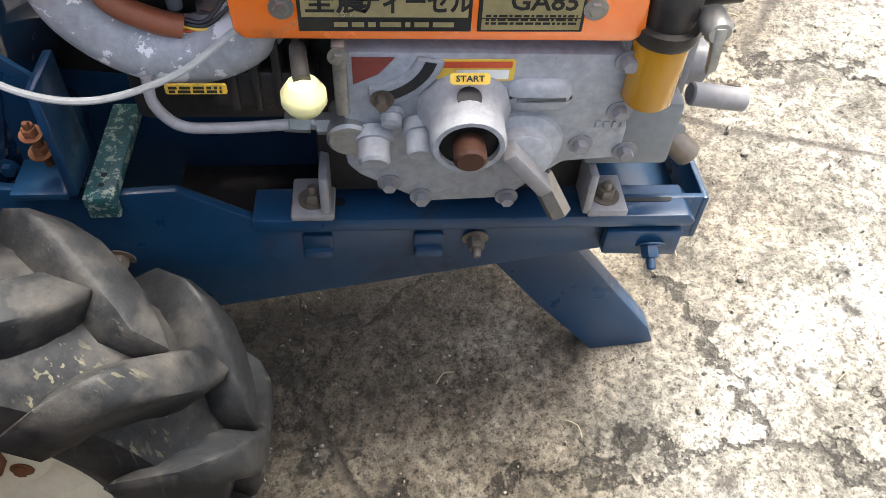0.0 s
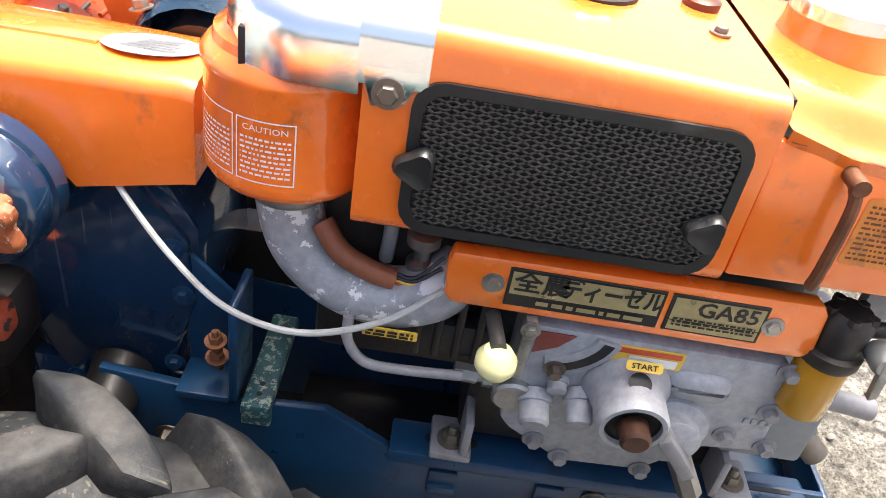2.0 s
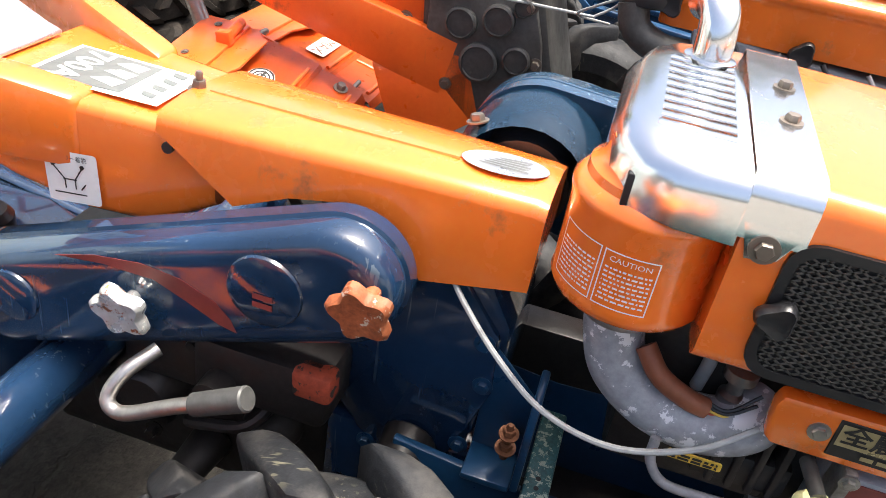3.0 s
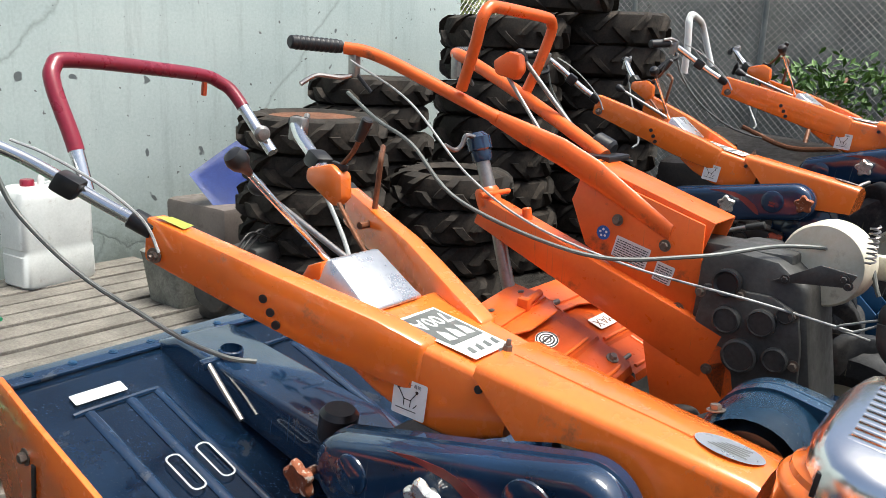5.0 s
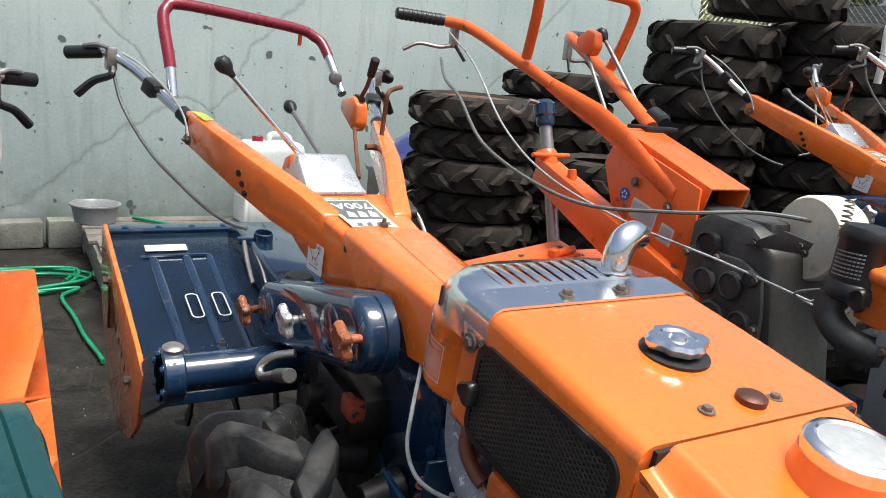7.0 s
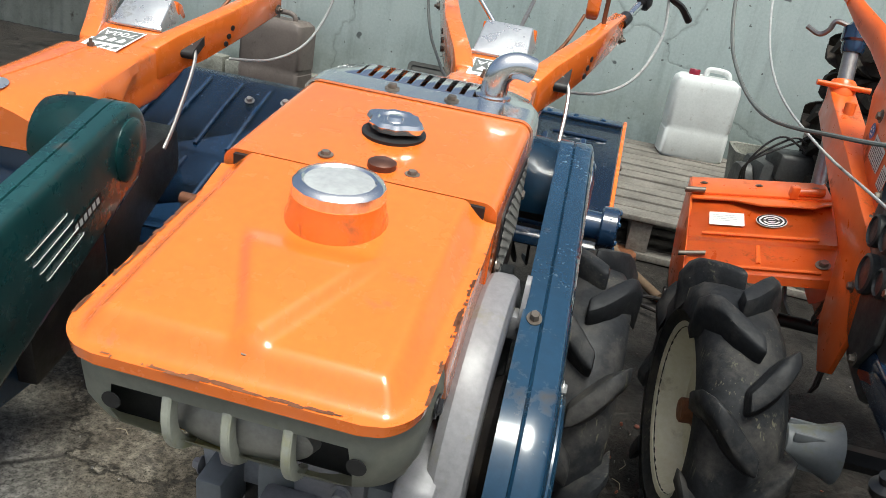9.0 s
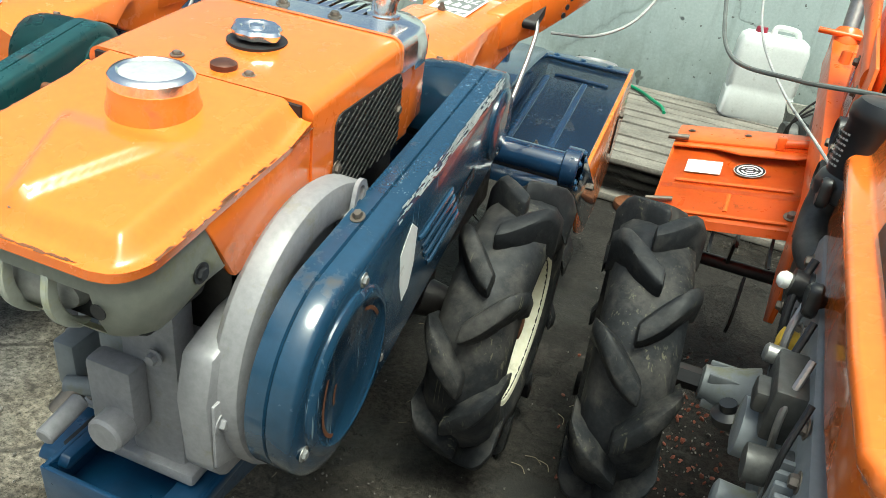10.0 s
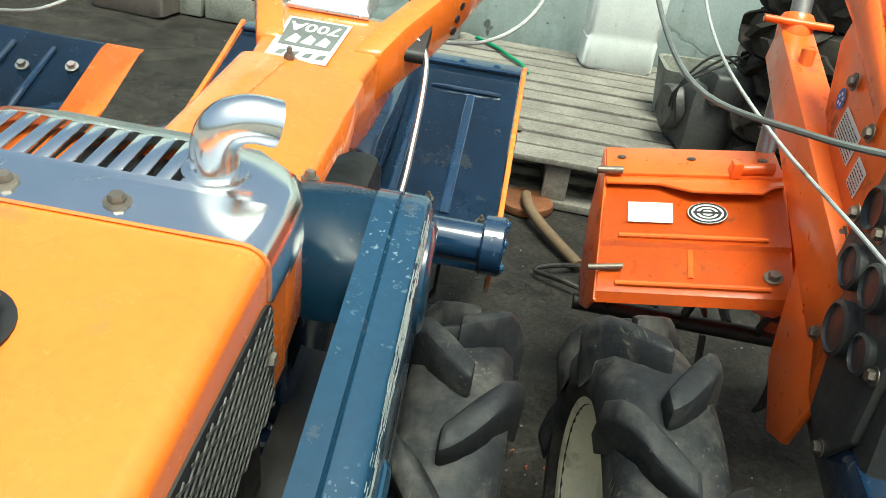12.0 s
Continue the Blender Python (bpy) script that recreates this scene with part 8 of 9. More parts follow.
tractor(pose(2.52, 0.45, 0.0, 13) @ Matrix.Scale(1.09, 4), "orange walking tractor with silver dash and navy drive cover", guard="", belt=None, motor=False, tiller=False)
tractor(pose(3.28, 0.0, 0.11, 8.2, 0, -1.5) @ Matrix.Scale(1.15, 4), "orange walking tractor with a bent silver guard bar", guard="silver", belt=None, motor=False, tiller=False, big=0.395)


# ---- the tractor with the green belt cover ----
def green_tractor(m):
    root = tractor(m, "orange walking tractor with dark green belt cover, wheels off", guard="", belt=GREEN, motor=False, stripes=True, wheels=False, tiller=False)
    bm = bmesh.new()
    cyl(bm, (0.16, 0.066, 0.304), (0.47, 0.066, 0.304), 0.026, n=6)
    cyl(bm, (0.30, 0.066, 0.304), (0.345, 0.066, 0.304), 0.037, n=20)
    lathe(bm, [(0.075, 0), (0.075, 0.02), (0.05, 0.04), (0.045, 0.07)], (0.12, 0.066, 0.304), (1, 0, 0), 24)
    part("bare_axle", bm, OILY, root, "bare rusty hexagonal axle with a collar")
    bm = bmesh.new()
    rbox(bm, -0.03, 0.03, 0.0, 0.05, 0.10, 0.30, 0.006, pose(0.32, 0.05, -0.02))
    part("stand_block", bm, OILY, root)
    # tiller hood, sloping, with orange end strip
    inv = m.inverted() @ Matrix.Translation((0.028, 0.05, -0.055))
    prof = [(0.25, 0.335), (0.262, 0.372), (0.30, 0.39), (0.55, 0.505), (0.56, 0.515), (0.90, 0.675), (0.93, 0.680)]
    def sheet(x0, x1):
        t = bmesh.new()
        rings(t, [[inv @ Vector((x, y, z)) for y, z in prof] for x in (x0, x1)], closed=False)
        bmesh.ops.solidify(t, geom=t.faces[:], thickness=0.004)
        return t
    hood = part("rotary_hood", sheet(-1.25, -0.700), NAVY, root, "dark blue tiller hood with pressed ribs", angle=30)
    strip = part("end_strip", sheet(-0.700, -0.605), ORANGE, root, "orange tiller hood end", angle=30)
    for x in (-1.12, -1.01, -0.90, -0.80):
        bm = bmesh.new()
        for ya, yb, za, zb in ((0.31, 0.53, 0.396, 0.498), (0.58, 0.87, 0.527, 0.664)):
            tube(bm, [inv @ Vector((x, ya, za)), inv @ Vector((x, (ya + yb) / 2, (za + zb) / 2 + 0.004)), inv @ Vector((x, yb, zb))], 0.007, 8)
        part("pressed_rib", bm, NAVY, hood)
    for x, y, z in ((-0.80, 0.377, 0.430), (-0.84, 0.80, 0.635), (-0.73, 0.82, 0.645), (-0.63, 0.29, 0.39)):
        bm = bmesh.new()
        bolt(bm, inv @ Vector((x, y, z)), (0, -0.4, 1), 0.010, 0.012)
        part("hood_bolt", bm, STEEL, hood)
    bm = bmesh.new()
    o = inv @ Vector((-0.9, 0.45, 0.2))
    for k in range(9):
        x = -1.15 + k * 0.065
        q = k * 1.9
        dd, e = Vector((0, math.cos(q), math.sin(q))), Vector((0, -math.sin(q), math.cos(q)))
        oo = inv @ Vector((x, 0.50, 0.24))
        t = bmesh.new()
        rings(t, [[p - e * w + Vector((-0.004, 0, 0)), p - e * w + Vector((0.004, 0, 0)), p + e * w + Vector((0.004, 0, 0)), p + e * w + Vector((-0.004, 0, 0))] for p, w in ((oo, 0.013), (oo + dd * 0.10, 0.014), (oo + dd * 0.15 + e * 0.03, 0.013), (oo + dd * 0.17 + e * 0.06, 0.006))])
        merge(bm, t)
    cyl(bm, inv @ Vector((-1.2, 0.50, 0.24)), inv @ Vector((-0.6, 0.50, 0.24)), 0.018, n=12)
    part("tine_shaft", bm, OILY, root, "dark shaft with curved tines")


green_tractor(pose(-0.905, -0.01, -0.105, 9.2, 0, 6.5))

# ---- tyres, pallet and clutter ----
@functools.lru_cache(None)
def stack_lug(R, w, s):
    """One tread lug of a tyre that lies flat."""
    rc = R - 0.032
    rows = []
    for j in range(6):
        f = j / 5
        zz = s * (-0.01 + (w * 0.57) * f)
        th = 0.32 * f ** 1.2
        top = R - 0.05 * max(0, f - 0.7) / 0.3
        low = rc - 0.012 - 0.05 * max(0, f - 0.6) / 0.4
        wd = 0.021 / R
        rows.append([(rr * math.cos(a), rr * math.sin(a), zz) for rr, a in ((low, th - wd * 1.6), (top, th - wd), (top, th + wd), (low, th + wd * 1.6))])
    t = bmesh.new()
    rings(t, rows)
    return finish("lug", t, OLD_RUBBER)


def loose_tyre(x, y, z, R=0.32, w=0.15, rim=None, tilt=(0, 0), turn=0.0, label="worn lugged tractor tyre lying in a stack"):
    m = pose(x, y, z + w / 2, tilt[0], tilt[1], turn)
    root = thing("tyre", m, label, "tyre", "stacked tyres")
    bm = bmesh.new()
    rc, ri = R - 0.032, R * 0.55
    prof = [(ri, -w * 0.40), (ri + 0.03, -w * 0.5), (rc - 0.06, -w * 0.52), (rc - 0.01, -w * 0.42), (rc, -w * 0.15), (rc, w * 0.15), (rc - 0.01, w * 0.42), (rc - 0.06, w * 0.52), (ri + 0.03, w * 0.5), (ri, w * 0.40), (ri + 0.02, w * 0.3), (ri + 0.02, -w * 0.3)]
    lathe(bm, prof + [prof[0]], (0, 0, 0), (0, 0, 1), 40, caps=False)
    casing = part("casing", bm, OLD_RUBBER, root)
    for s in (-1, 1):
        for k in range(10):
            lug = new("lug", stack_lug(R, w, s))
            lug.parent = casing
            lug.matrix_local = pose(0, 0, 0, 0, 0, 36 * (k + (0.5 if s > 0 else 0)))
    if rim:
        bm = bmesh.new()
        lathe(bm, [(ri + 0.012, w * 0.43), (ri, w * 0.41), (ri - 0.02, w * 0.2), (ri - 0.03, 0), (0.08, 0.0), (0.03, 0.01)], (0, 0, 0), (0, 0, 1), 36)
        part("rim", bm, rim, root, "rusty orange wheel rim")


rng = random.Random(2)


def tyre_stack(x, y, count, R, w, top=None, label="worn lugged tractor tyre lying in a stack"):
    for k in range(count):
        loose_tyre(x + rng.uniform(-0.025, 0.025), y + rng.uniform(-0.025, 0.025), k * (w + 0.002), R, w, top if k == count - 1 else None, (rng.uniform(-1.5, 1.5), rng.uniform(-1.5, 1.5)), rng.uniform(0, 360), label)


tyre_stack(1.48, 2.31, 7, 0.335, 0.15, RUST)
tyre_stack(2.36, 2.77, 8, 0.36, 0.15, RUST)
tyre_stack(3.38, 2.59, 8, 0.42, 0.198, None, "large worn tractor tyre lying in a stack")
tyre_stack(4.08, 2.21, 8, 0.42, 0.206, None, "large worn tractor tyre lying in a stack")
loose_tyre(3.73, 2.42, 1.66, 0.42, 0.20, None, (2, -3), 40, "large worn tractor tyre on top of two stacks")
tyre_stack(2.05, 1.95, 5, 0.30, 0.16)


def wooden_pallet():
    x0, x1, y0, y1, top = -0.77, 0.77, -0.885, 0.885, 0.19
    root = thing("pallet", pose(0.57, 2.78, 0, 0, 0, -2), "weathered grey wooden pallet with gaps between its boards", "pallet")
    r = random.Random(6)
    n = 12
    step = (y1 - y0) / n
    for k in range(n):
        bm = bmesh.new()
        a = y0 + k * step
        dz = r.uniform(-0.004, 0.004)
        rbox(bm, x0 + r.uniform(-0.02, 0.02), x1 + r.uniform(-0.02, 0.02), a, a + step - 0.022 - r.uniform(0, 0.008), top - 0.022 + dz, top + dz, 0.003, pose(0, 0, 0, 0, r.uniform(-0.3, 0.3), r.uniform(-0.15, 0.15)))
        part("board", bm, WOOD, root)
    for x in (x0 + 0.05, (x0 + x1) / 2, x1 - 0.05):
        bm = bmesh.new()
        rbox(bm, x - 0.045, x + 0.045, y0 + 0.02, y1 - 0.02, 0.03, top - 0.0265, 0.004)
        part("bearer", bm, WOOD, root)
    for k in range(4):
        bm = bmesh.new()
        a = y0 + k * (y1 - y0 - 0.1) / 3
        rbox(bm, x0, x1, a, a + 0.09, 0.0, 0.03, 0.003)
        part("bottom_board", bm, WOOD, root)


def jerrycan(x, y, z, yaw, mat, label, cap=RED_TAPE, w=0.30, d=0.17, h=0.42):
    root = thing("jerrycan", pose(x, y, z, 0, 0, yaw), label, "jerrycan")
    bm = bmesh.new()
    rows = []
    for zz, k in ((0.0, 0.92), (0.015, 1.0), (h * 0.3, 1.0), (h * 0.31, 0.975), (h * 0.36, 0.975), (h * 0.37, 1.0), (h * 0.80, 1.0), (h * 0.88, 0.94), (h * 0.92, 0.80)):
        rows.append([(px, py, zz) for px, py in rounded(-w / 2 * k, w / 2 * k, -d / 2 * min(1, k * 1.02), d / 2 * min(1, k * 1.02), 0.035, 4)])
    rings(bm, rows)
    part("body", bm, mat, root)
    bm = bmesh.new()
    tube(bm, [(-0.02, 0, h * 0.90), (-0.01, 0, h * 0.985), (0.03, 0, h), (0.09, 0, h * 0.99), (0.115, 0, h * 0.95), (0.12, 0, h * 0.89)], 0.017, 12)
    part("handle", bm, mat, root)
    bm = bmesh.new()
    lathe(bm, [(0.032, 0), (0.032, 0.03), (0.028, 0.036)], (-0.085, 0, h * 0.91), (0, 0, 1), 18)
    part("cap", bm, cap, root, "dark red screw cap" if cap is RED_TAPE else "dark screw cap")


def bowl(x, y, z):
    bm = bmesh.new()
    lathe(bm, [(0.085, 0), (0.105, 0.004), (0.12, 0.09), (0.132, 0.095), (0.132, 0.103), (0.124, 0.103), (0.112, 0.09), (0.098, 0.01), (0.001, 0.008)], (0, 0, 0), (0, 0, 1), 40)
    single("basin", bm, GUARD, pose(x, y, z), "round grey plastic basin on the pallet edge", "basin")


def hose(pts, label="green garden hose lying in loops"):
    bm = bmesh.new()
    tube(bm, pts, 0.0095, 10, 6)
    single("garden_hose", bm, GREEN_HOSE, Matrix(), label, "hose")


wooden_pallet()
jerrycan(0.83, 3.47, 0.19, 6, JUG, "translucent white plastic jerrycan with red cap on the pallet", RED_TAPE, 0.38, 0.20, 0.52)
jerrycan(-1.93, 3.70, 0.0, -6, BROWN_JUG, "dirty brown plastic jerrycan against the wall", BLACK, 0.46, 0.24, 0.55)
bowl(-0.12, 3.53, 0.19)
hose([(0.08, 3.55, 0.205), (0.20, 3.40, 0.205), (0.28, 3.25, 0.205), (0.35, 3.12, 0.205), (0.38, 3.0, 0.20)], "short end of green hose on the pallet")
pts = []
rng = random.Random(12)
for k in range(46):
    a = k * 0.55
    r = 0.34 + 0.10 * math.sin(k * 1.7)
    pts.append((-0.71 + r * math.cos(a) * 1.15 + rng.uniform(-0.03, 0.03), 3.0 + r * math.sin(a) * 0.9 + rng.uniform(-0.03, 0.03), 0.012 + 0.0035 * (k % 7)))
pts += [(-0.36, 2.75, 0.012), (-0.34, 2.45, 0.012), (-0.33, 2.2, 0.012), (-0.31, 2.02, 0.012), (-0.30, 1.90, 0.012)]
hose(pts)

# leaning mat and kerb blocks at the foot of the wall
bm = bmesh.new()
prism(bm, rounded(-0.14, 0.14, 0, 0.36, 0.03), "y", -0.008, 0.008, 0.003)
frame_ring(bm, rounded(-0.145, 0.145, -0.004, 0.365, 0.032), rounded(-0.122, 0.122, 0.02, 0.34, 0.022), "y", -0.014, 0.010)
single("tray", bm, MAT_RUBBER, pose(-0.90, 3.76, 0.02, -13, 0, 0), "dark rubber tray leaning on the wall", "tray")
for k in range(9):
    bm = bmesh.new()
    rbox(bm, -0.19, 0.19, -0.06, 0.06, 0, 0.15 + 0.01 * (k % 2), 0.012)
    single("kerb_block", bm, BLOCK, pose(-2.95 + k * 0.40, 3.86 - k * 0.013, 0, 0, 0, rng.uniform(-2, 2)), "mossy grey concrete block along the wall", "concrete block", "kerb blocks")

# iron plate and rod by the pallet
root = thing("rusty_paddle", pose(0.44, 1.82, 0.0), "rusty iron disc with a wooden-coloured rod on the ground", "scrap iron")
bm = bmesh.new()
lathe(bm, [(0.105, 0), (0.108, 0.006), (0.105, 0.028), (0.09, 0.034), (0.05, 0.03), (0.02, 0.036)], (0, 0.06, 0.0), (0, 0, 1), 32)
part("disc", bm, RUST, root)
bm = bmesh.new()
tube(bm, [(0.0, 0.05, 0.05), (0.01, -0.05, 0.055), (0.06, -0.16, 0.04), (0.19, -0.38, 0.022)], 0.019, 10)
part("rod", bm, surface("brown_rod", (0.14, 0.09, 0.05), 0.7, vary=0.3), root)
bm = bmesh.new()
tube(bm, [(0.2, -0.38, 0.02), (0.12, -0.42, 0.03), (0.05, -0.46, 0.02), (0.14, -0.52, 0.03), (0.24, -0.55, 0.02)], 0.008, 8)
part("wire_hook", bm, OILY, root)

# planter, old casting and blue sheet behind the pallet
bm = bmesh.new()
rings(bm, [[(x * k, y * k, z) for x, y in rounded(-0.17, 0.17, -0.14, 0.14, 0.03, 3)] for z, k in ((0, 0.85), (0.20, 1.0), (0.24, 1.03), (0.24, 0.9), (0.16, 0.85))])
for v in bm.verts:
    v.co += Vector((0.02 * noise.noise(v.co * 9), 0.02 * noise.noise(v.co * 9 + Vector((3, 0, 0))), 0.02 * noise.noise(v.co * 7)))
single("planter", bm, BLOCK, pose(1.12, 2.74, 0.19), "broken mossy concrete planter", "planter")
root = thing("old_engine_casting", pose(1.13, 2.38, 0.19, 0, 0, 12), "grimy grey engine casting with bent rods", "engine casting")
bm = bmesh.new()
rbox(bm, -0.15, 0.15, -0.13, 0.13, 0, 0.27, 0.03)
cyl(bm, (-0.15, 0, 0.15), (-0.21, 0, 0.15), 0.09, n=24, bev=0.01)
rbox(bm, -0.10, 0.12, -0.16, 0.0, 0.20, 0.33, 0.02)
for v in bm.verts:
    v.co += Vector((noise.noise(v.co * 14), noise.noise(v.co * 14 + Vector((5, 0, 0))), noise.noise(v.co * 12))) * 0.012
part("casting", bm, CAST, root)
for k in range(3):
    bm = bmesh.new()
    tube(bm, [(-0.18, -0.1 + 0.05 * k, 0.10), (-0.22, -0.12, 0.26), (-0.12 + 0.05 * k, -0.14, 0.40), (0.0, -0.16, 0.36 + 0.03 * k)], 0.005, 8)
    part("rod", bm, OILY, root)
bm = bmesh.new()
t = bmesh.new()
rings(t, [[(x, y, 0.10 * math.sin(x * 4 + y * 3) + 0.05 * y) for x in [-0.22 + 0.044 * i for i in range(11)]] for y in [-0.16 + 0.04 * j for j in range(9)]], closed=False)
bmesh.ops.solidify(t, geom=t.faces[:], thickness=0.006)
merge(bm, t)
single("plastic_sheet", bm, BLUE_PLASTIC, pose(1.63, 2.99, 0.69, 35, -12, 10), "crumpled blue plastic sheet behind the tyres", "plastic sheet")
bm = bmesh.new()
rbox(bm, -0.3, 0.25, -0.25, 0.25, 0, 0.56, 0.03)
single("crate", bm, BROWN_JUG, pose(1.70, 3.10, 0), "dark plastic crate behind the tyre stack", "crate")
bm = bmesh.new()
prism(bm, [(-0.03, -0.04), (0.028, -0.042), (0.036, 0.0), (0.012, 0.045), (-0.012, 0.03)], "z", 0.0, 0.014, 0.003)
for v in bm.verts:
    v.co.z += 0.015 * (1 - abs(v.co.x) / 0.06)
single("plastic_scrap", bm, PINK, pose(-0.74, 0.21, 0.0), "bright pink scrap of plastic on the ground", "plastic scrap")

# small litter
def litter():
    r = random.Random(31)
    bm = bmesh.new()
    for k in range(1900):
        zone = r.random()
        if zone < 0.6:
            x, y = r.uniform(-0.9, 0.7), r.uniform(-1.7, -0.2)
        elif zone < 0.75:
            x, y = r.gauss(0.72, 0.12), r.gauss(0.2, 0.25)
        else:
            x, y = r.uniform(-1.6, 1.5), r.uniform(-0.6, 3.4)
        s = r.uniform(0.0012, 0.0045) * (2.0 if r.random() < 0.06 else 1)
        t = bmesh.new()
        bmesh.ops.create_icosphere(t, subdivisions=1, radius=s)
        m = Matrix.LocRotScale((x, y, s * 0.2), Euler((r.uniform(0, 3), r.uniform(0, 3), r.uniform(0, 3))), (1, r.uniform(0.5, 1), r.uniform(0.35, 0.8)))
        merge(bm, t, m)
    mat = leaf_material("mixed_grit", (0.03, 0.028, 0.025), (0.32, 0.29, 0.25))
    single("gravel", bm, mat, Matrix(), "scattered grit and small stones on the yard", "gravel", kind="stuff")
    bm = bmesh.new()
    for k in range(220):
        x, y = r.gauss(0.72, 0.10), r.gauss(0.25, 0.22)
        s = r.uniform(0.003, 0.009)
        t = bmesh.new()
        bmesh.ops.create_icosphere(t, subdivisions=1, radius=s)
        merge(bm, t, Matrix.LocRotScale((x, y, 0.0), Euler((r.uniform(0, 3), r.uniform(0, 3), 0)), (1, 0.7, 0.5)))
    single("brick_crumbs", bm, leaf_material("red_crumbs", (0.16, 0.05, 0.03), (0.4, 0.13, 0.08)), Matrix(), "crumbs of red brick on damp earth", "brick crumbs", kind="stuff")
    bm = bmesh.new()
    for k in range(130):
        x, y = r.uniform(-0.7, 0.9), r.uniform(-1.8, 0.6)
        a = r.uniform(0, math.pi)
        l = r.uniform(0.01, 0.05)
        tube(bm, [(x, y, 0.003), (x + l * 0.5 * math.cos(a), y + l * 0.5 * math.sin(a), 0.006), (x + l * math.cos(a + 0.4), y + l * math.sin(a + 0.4), 0.003)], 0.0009, 4, 2)
    single("dry_straw", bm, leaf_material("straw", (0.12, 0.09, 0.05), (0.4, 0.34, 0.22)), Matrix(), "bits of dry straw and twigs", "straw", kind="stuff")


litter()


# ---- fence, plants and distance ----
def chain_fence(a, b, h, name):
    a, b = Vector((*a, 0)), Vector((*b, 0))
    L = (b - a).length
    d = (b - a).normalized()
    root = thing(name, Matrix(), "grey chain-link fence with a torn top edge", "fence", kind="structure")
    for k in range(int(L / 1.1) + 1):
        p = a + d * min(L, k * 1.1)
        bm = bmesh.new()
        cyl(bm, p, p + Vector((0, 0, h + 0.04)), 0.022, n=12)
        part("post", bm, SHEET, root)
    bm = bmesh.new()
    cell = 0.055
    n = int(L / cell)
    for k in range(-int(h / cell), n + 1):
        for s in (1, -1):
            x0 = k * cell if s > 0 else (k + h / cell) * cell
            pts = []
            z = 0.0
            xa, xb = x0, x0 + s * h
            t0, t1 = 0.0, 1.0
            lo, hi = (0 - x0) / (s * h), (L - x0) / (s * h)
            t0, t1 = max(0, min(lo, hi)), min(1, max(lo, hi))
            if t1 - t0 < 0.02:
                continue
            p, q = a + d * (x0 + s * h * t0) + Vector((0, 0, h * t0)), a + d * (x0 + s * h * t1) + Vector((0, 0, h * t1))
            tube(bm, [p, q], 0.0022, 4, smooth=False)
    mesh = part("wire_mesh", bm, STEEL, root)
    mesh["kind"] = "stuff"
    bm = bmesh.new()
    tube(bm, [a + Vector((0, 0, h)), b + Vector((0, 0, h))], 0.012, 8, smooth=False)
    part("top_rail", bm, SHEET, root)


chain_fence((4.50, 3.80), (5.6, 3.80), 2.9, "fence_1")
chain_fence((5.6, 3.80), (5.45, -1.8), 2.10, "fence_2")
bm = bmesh.new()
rows = []
for j in range(9):
    rows.append([(5.62 + 0.004 * i + 0.02 * math.sin(i * 1.3) + 0.01 * math.sin(j * 2 + i), -1.8 + i * 0.139, j * 0.25) for i in range(41)])
rings(bm, rows, closed=False)
single("screen_sheet", bm, SHEET, Matrix(), "weathered grey sheet hung behind the fence", "sheet", kind="structure")


def leaves(cx, cy, cz, rx, ry, rz, count, seed, size=0.05):
    r = random.Random(seed)
    verts, faces = [], []
    for k in range(count):
        u = Vector((r.gauss(0, 1), r.gauss(0, 1), r.gauss(0, 1))).normalized() * (r.random() ** 0.4)
        u *= 0.75 + 0.4 * noise.noise(u * 2.5 + Vector((seed, 0, 0)))
        p = Vector((cx + u.x * rx, cy + u.y * ry, cz + u.z * rz))
        q = Euler((r.uniform(-1.2, 1.2), r.uniform(-1.2, 1.2), r.uniform(0, 6.3))).to_matrix()
        s = size * r.uniform(0.6, 1.3)
        i = len(verts)
        verts += [p + q @ Vector(v) * s for v in ((-1, 0, 0), (-0.2, -0.42, 0.08), (1, 0, -0.1), (-0.2, 0.42, 0.08))]
        faces.append((i, i + 1, i + 2, i + 3))
    return verts, faces


def tree(x, y, h, seed, spread=1.2):
    root = thing("tree", pose(x, y, 0), "yellow-green leafy tree beyond the fence", "tree", "trees beyond the fence")
    bm = bmesh.new()
    r = random.Random(seed)
    tube(bm, [(0, 0, 0), (0.05, 0.03, h * 0.4), (0.0, 0.08, h * 0.8)], 0.09, 10, r2=0.03)
    for k in range(7):
        a = r.uniform(0, 6.3)
        z = h * r.uniform(0.35, 0.75)
        tube(bm, [(0.03, 0.03, z), (0.4 * math.cos(a), 0.4 * math.sin(a), z + 0.3), (spread * 0.8 * math.cos(a), spread * 0.8 * math.sin(a), z + 0.55)], 0.03, 7, r2=0.008)
    part("trunk", bm, BARK, root)
    vs, fs = [], []
    for k in range(9):
        a = r.uniform(0, 6.3)
        d = spread * r.uniform(0.2, 0.9)
        v, f = leaves(d * math.cos(a), d * math.sin(a), h * r.uniform(0.45, 1.05), 0.55, 0.55, 0.4, 420, seed * 31 + k, 0.06)
        fs += [tuple(i + len(vs) for i in q) for q in f]
        vs += v
    me = bpy.data.meshes.new("crown")
    me.from_pydata(vs, [], fs)
    me.materials.append(LEAF)
    ob = new("crown", me)
    ob.parent = root


for i, (x, y, h) in enumerate(((7.3, 1.0, 2.6), (7.6, 3.2, 2.9), (8.6, 5.2, 3.2), (7.2, -0.8, 2.4), (10.5, 2.6, 3.4), (9.5, 7.5, 3.4), (6.6, 5.6, 2.6))):
    tree(x, y, h, i + 3)

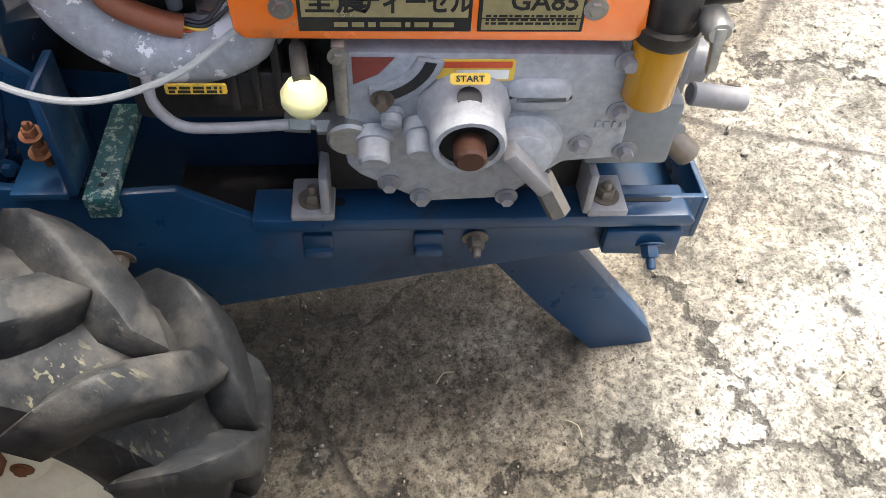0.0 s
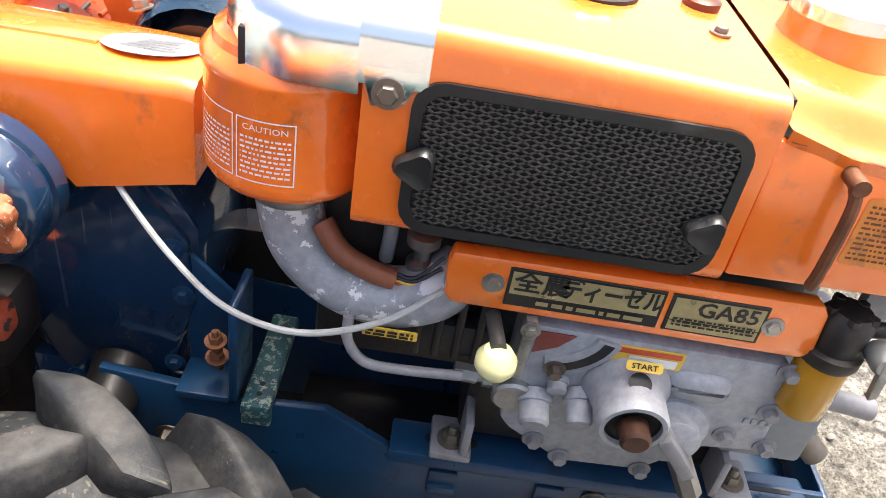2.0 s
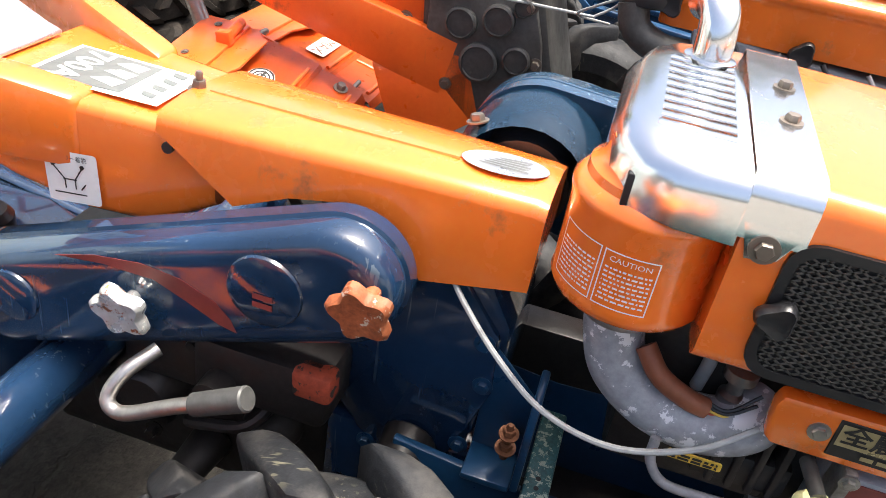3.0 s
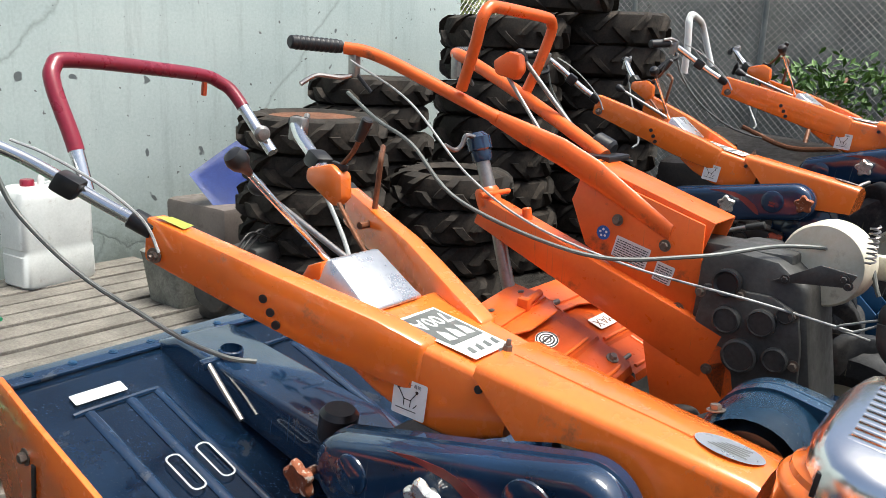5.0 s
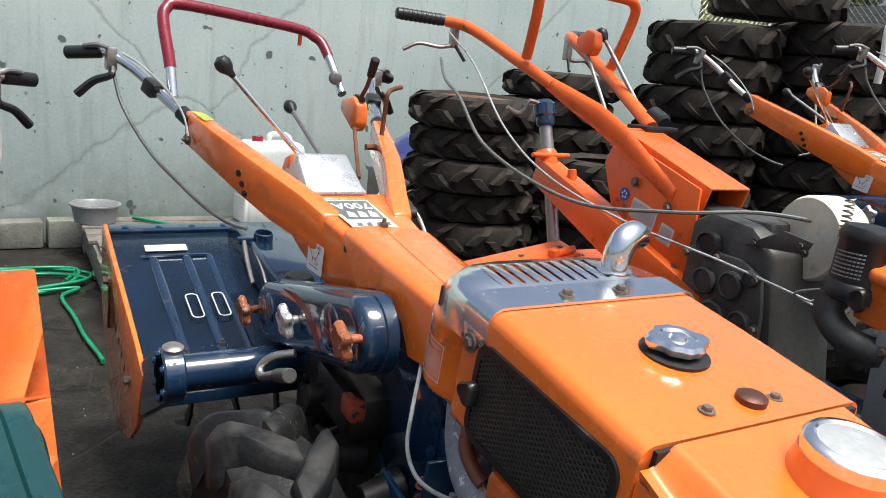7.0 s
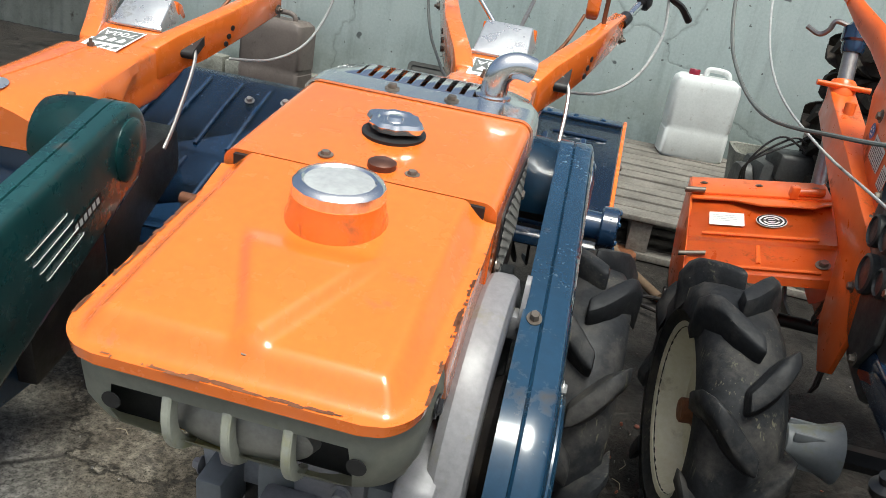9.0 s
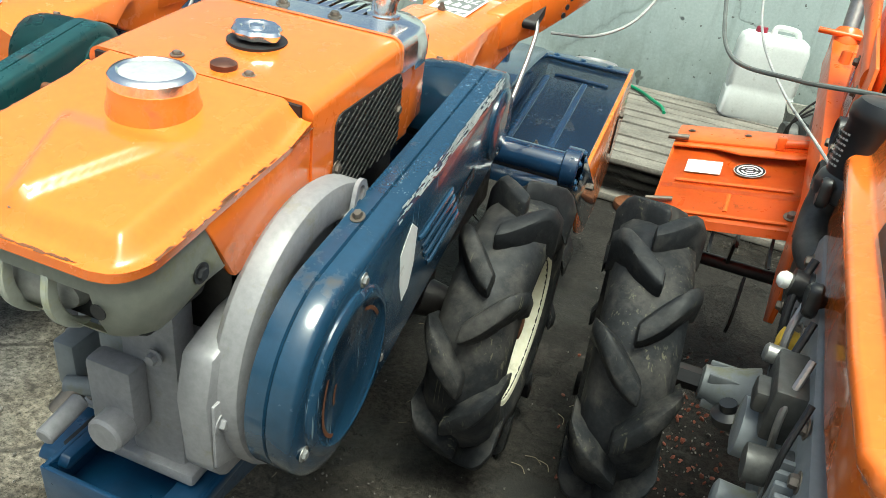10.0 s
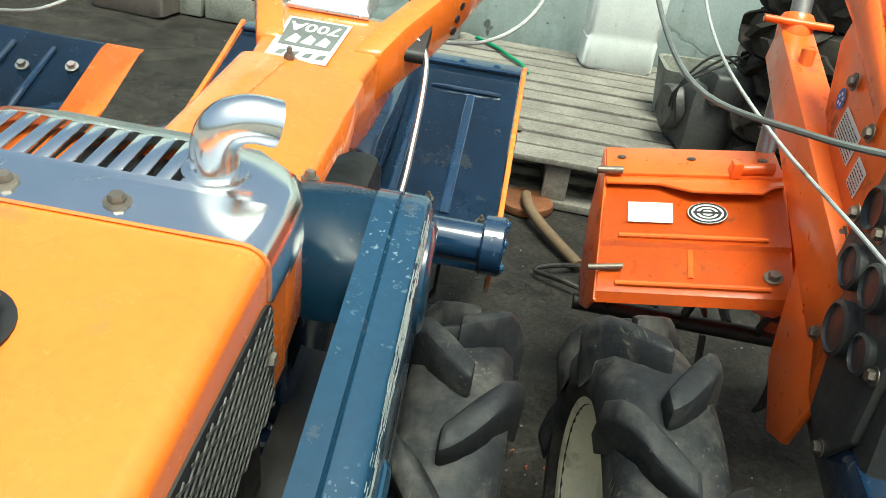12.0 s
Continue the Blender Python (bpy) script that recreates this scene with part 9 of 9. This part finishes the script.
# low house behind the wall's end
root = thing("house", pose(7.5, 8.6, 0), "pale house with dark windows beyond the fence", "house")
bm = bmesh.new()
rbox(bm, -4.5, 4.5, 0, 3, 0, 3.0, 0.02)
part("wall", bm, surface("pale_house_paint", (0.5, 0.5, 0.47), 0.8, vary=0.1, dirt=0.1), root)
bm = bmesh.new()
prism(bm, [(-0.5, 2.95), (1.5, 3.9), (3.5, 2.95), (3.5, 2.85), (-0.5, 2.85)], "x", -4.8, 4.8, 0.02)
part("roof", bm, CAST, root)
for x in (-3.4, -1.2, 1.0, 3.0):
    bm = bmesh.new()
    rbox(bm, x - 0.55, x + 0.55, -0.02, 0.05, 1.0, 2.1, 0.01)
    win = part("window", bm, SHADOW, root)
    bm = bmesh.new()
    frame_ring(bm, [(x - 0.6, 0.95), (x + 0.6, 0.95), (x + 0.6, 2.15), (x - 0.6, 2.15)], [(x - 0.54, 1.01), (x + 0.54, 1.01), (x + 0.54, 2.09), (x - 0.54, 2.09)], "y", -0.05, 0.0)
    rbox(bm, x - 0.02, x + 0.02, -0.045, 0.0, 1.0, 2.1, 0.004)
    part("frame", bm, WHITE, win)

# scrap iron and weeds before the fence
root = thing("scrap_iron", pose(4.55, 0.75, 0), "heap of rusty bent iron rods and levers", "scrap iron")
rng = random.Random(44)
for k in range(14):
    a = rng.uniform(0, 6.3)
    p = Vector((rng.uniform(-0.4, 0.4), rng.uniform(-0.9, 0.9), rng.uniform(0.5, 1.05)))
    q = p + Vector((math.cos(a) * 0.5, math.sin(a) * 0.7, rng.uniform(-0.1, 0.4)))
    bm = bmesh.new()
    tube(bm, [p, p.lerp(q, 0.5) + Vector((0, 0, rng.uniform(-0.1, 0.15))), q], rng.uniform(0.012, 0.03), 8)
    part("rod", bm, RUST if k % 3 else OILY, root)
bm = bmesh.new()
rbox(bm, -0.5, 0.5, -1.0, 1.0, 0, 0.95, 0.05)
for v in bm.verts:
    v.co.z *= 0.8 + 0.3 * noise.noise(v.co * 3)
part("heap", bm, OILY, root)
vs, fs = leaves(0, 0, 0, 0.35, 0.8, 0.3, 700, 77, 0.035)
me = bpy.data.meshes.new("weeds")
me.from_pydata(vs, [], fs)
me.materials.append(leaf_material("green_weeds", (0.03, 0.08, 0.015), (0.10, 0.2, 0.03)))
ob = new("weeds", me)
ob.location = (4.55, 0.8, 1.22)
tagged(ob, "green weeds growing over rusty scrap", "weeds", kind="stuff")

# corrugated wall past the left end of the concrete
bm = bmesh.new()
rows = []
for z in (0.0, 2.4):
    rows.append([(-3.1 - i * 0.03, 4.3 + 0.012 * math.sin(i * 2.1), z) for i in range(140)])
rings(bm, rows, closed=False)
bmesh.ops.solidify(bm, geom=bm.faces[:], thickness=0.003)
single("wall_west", bm, SHEET, Matrix(), "grey corrugated sheet wall", "wall", kind="structure", angle=60)
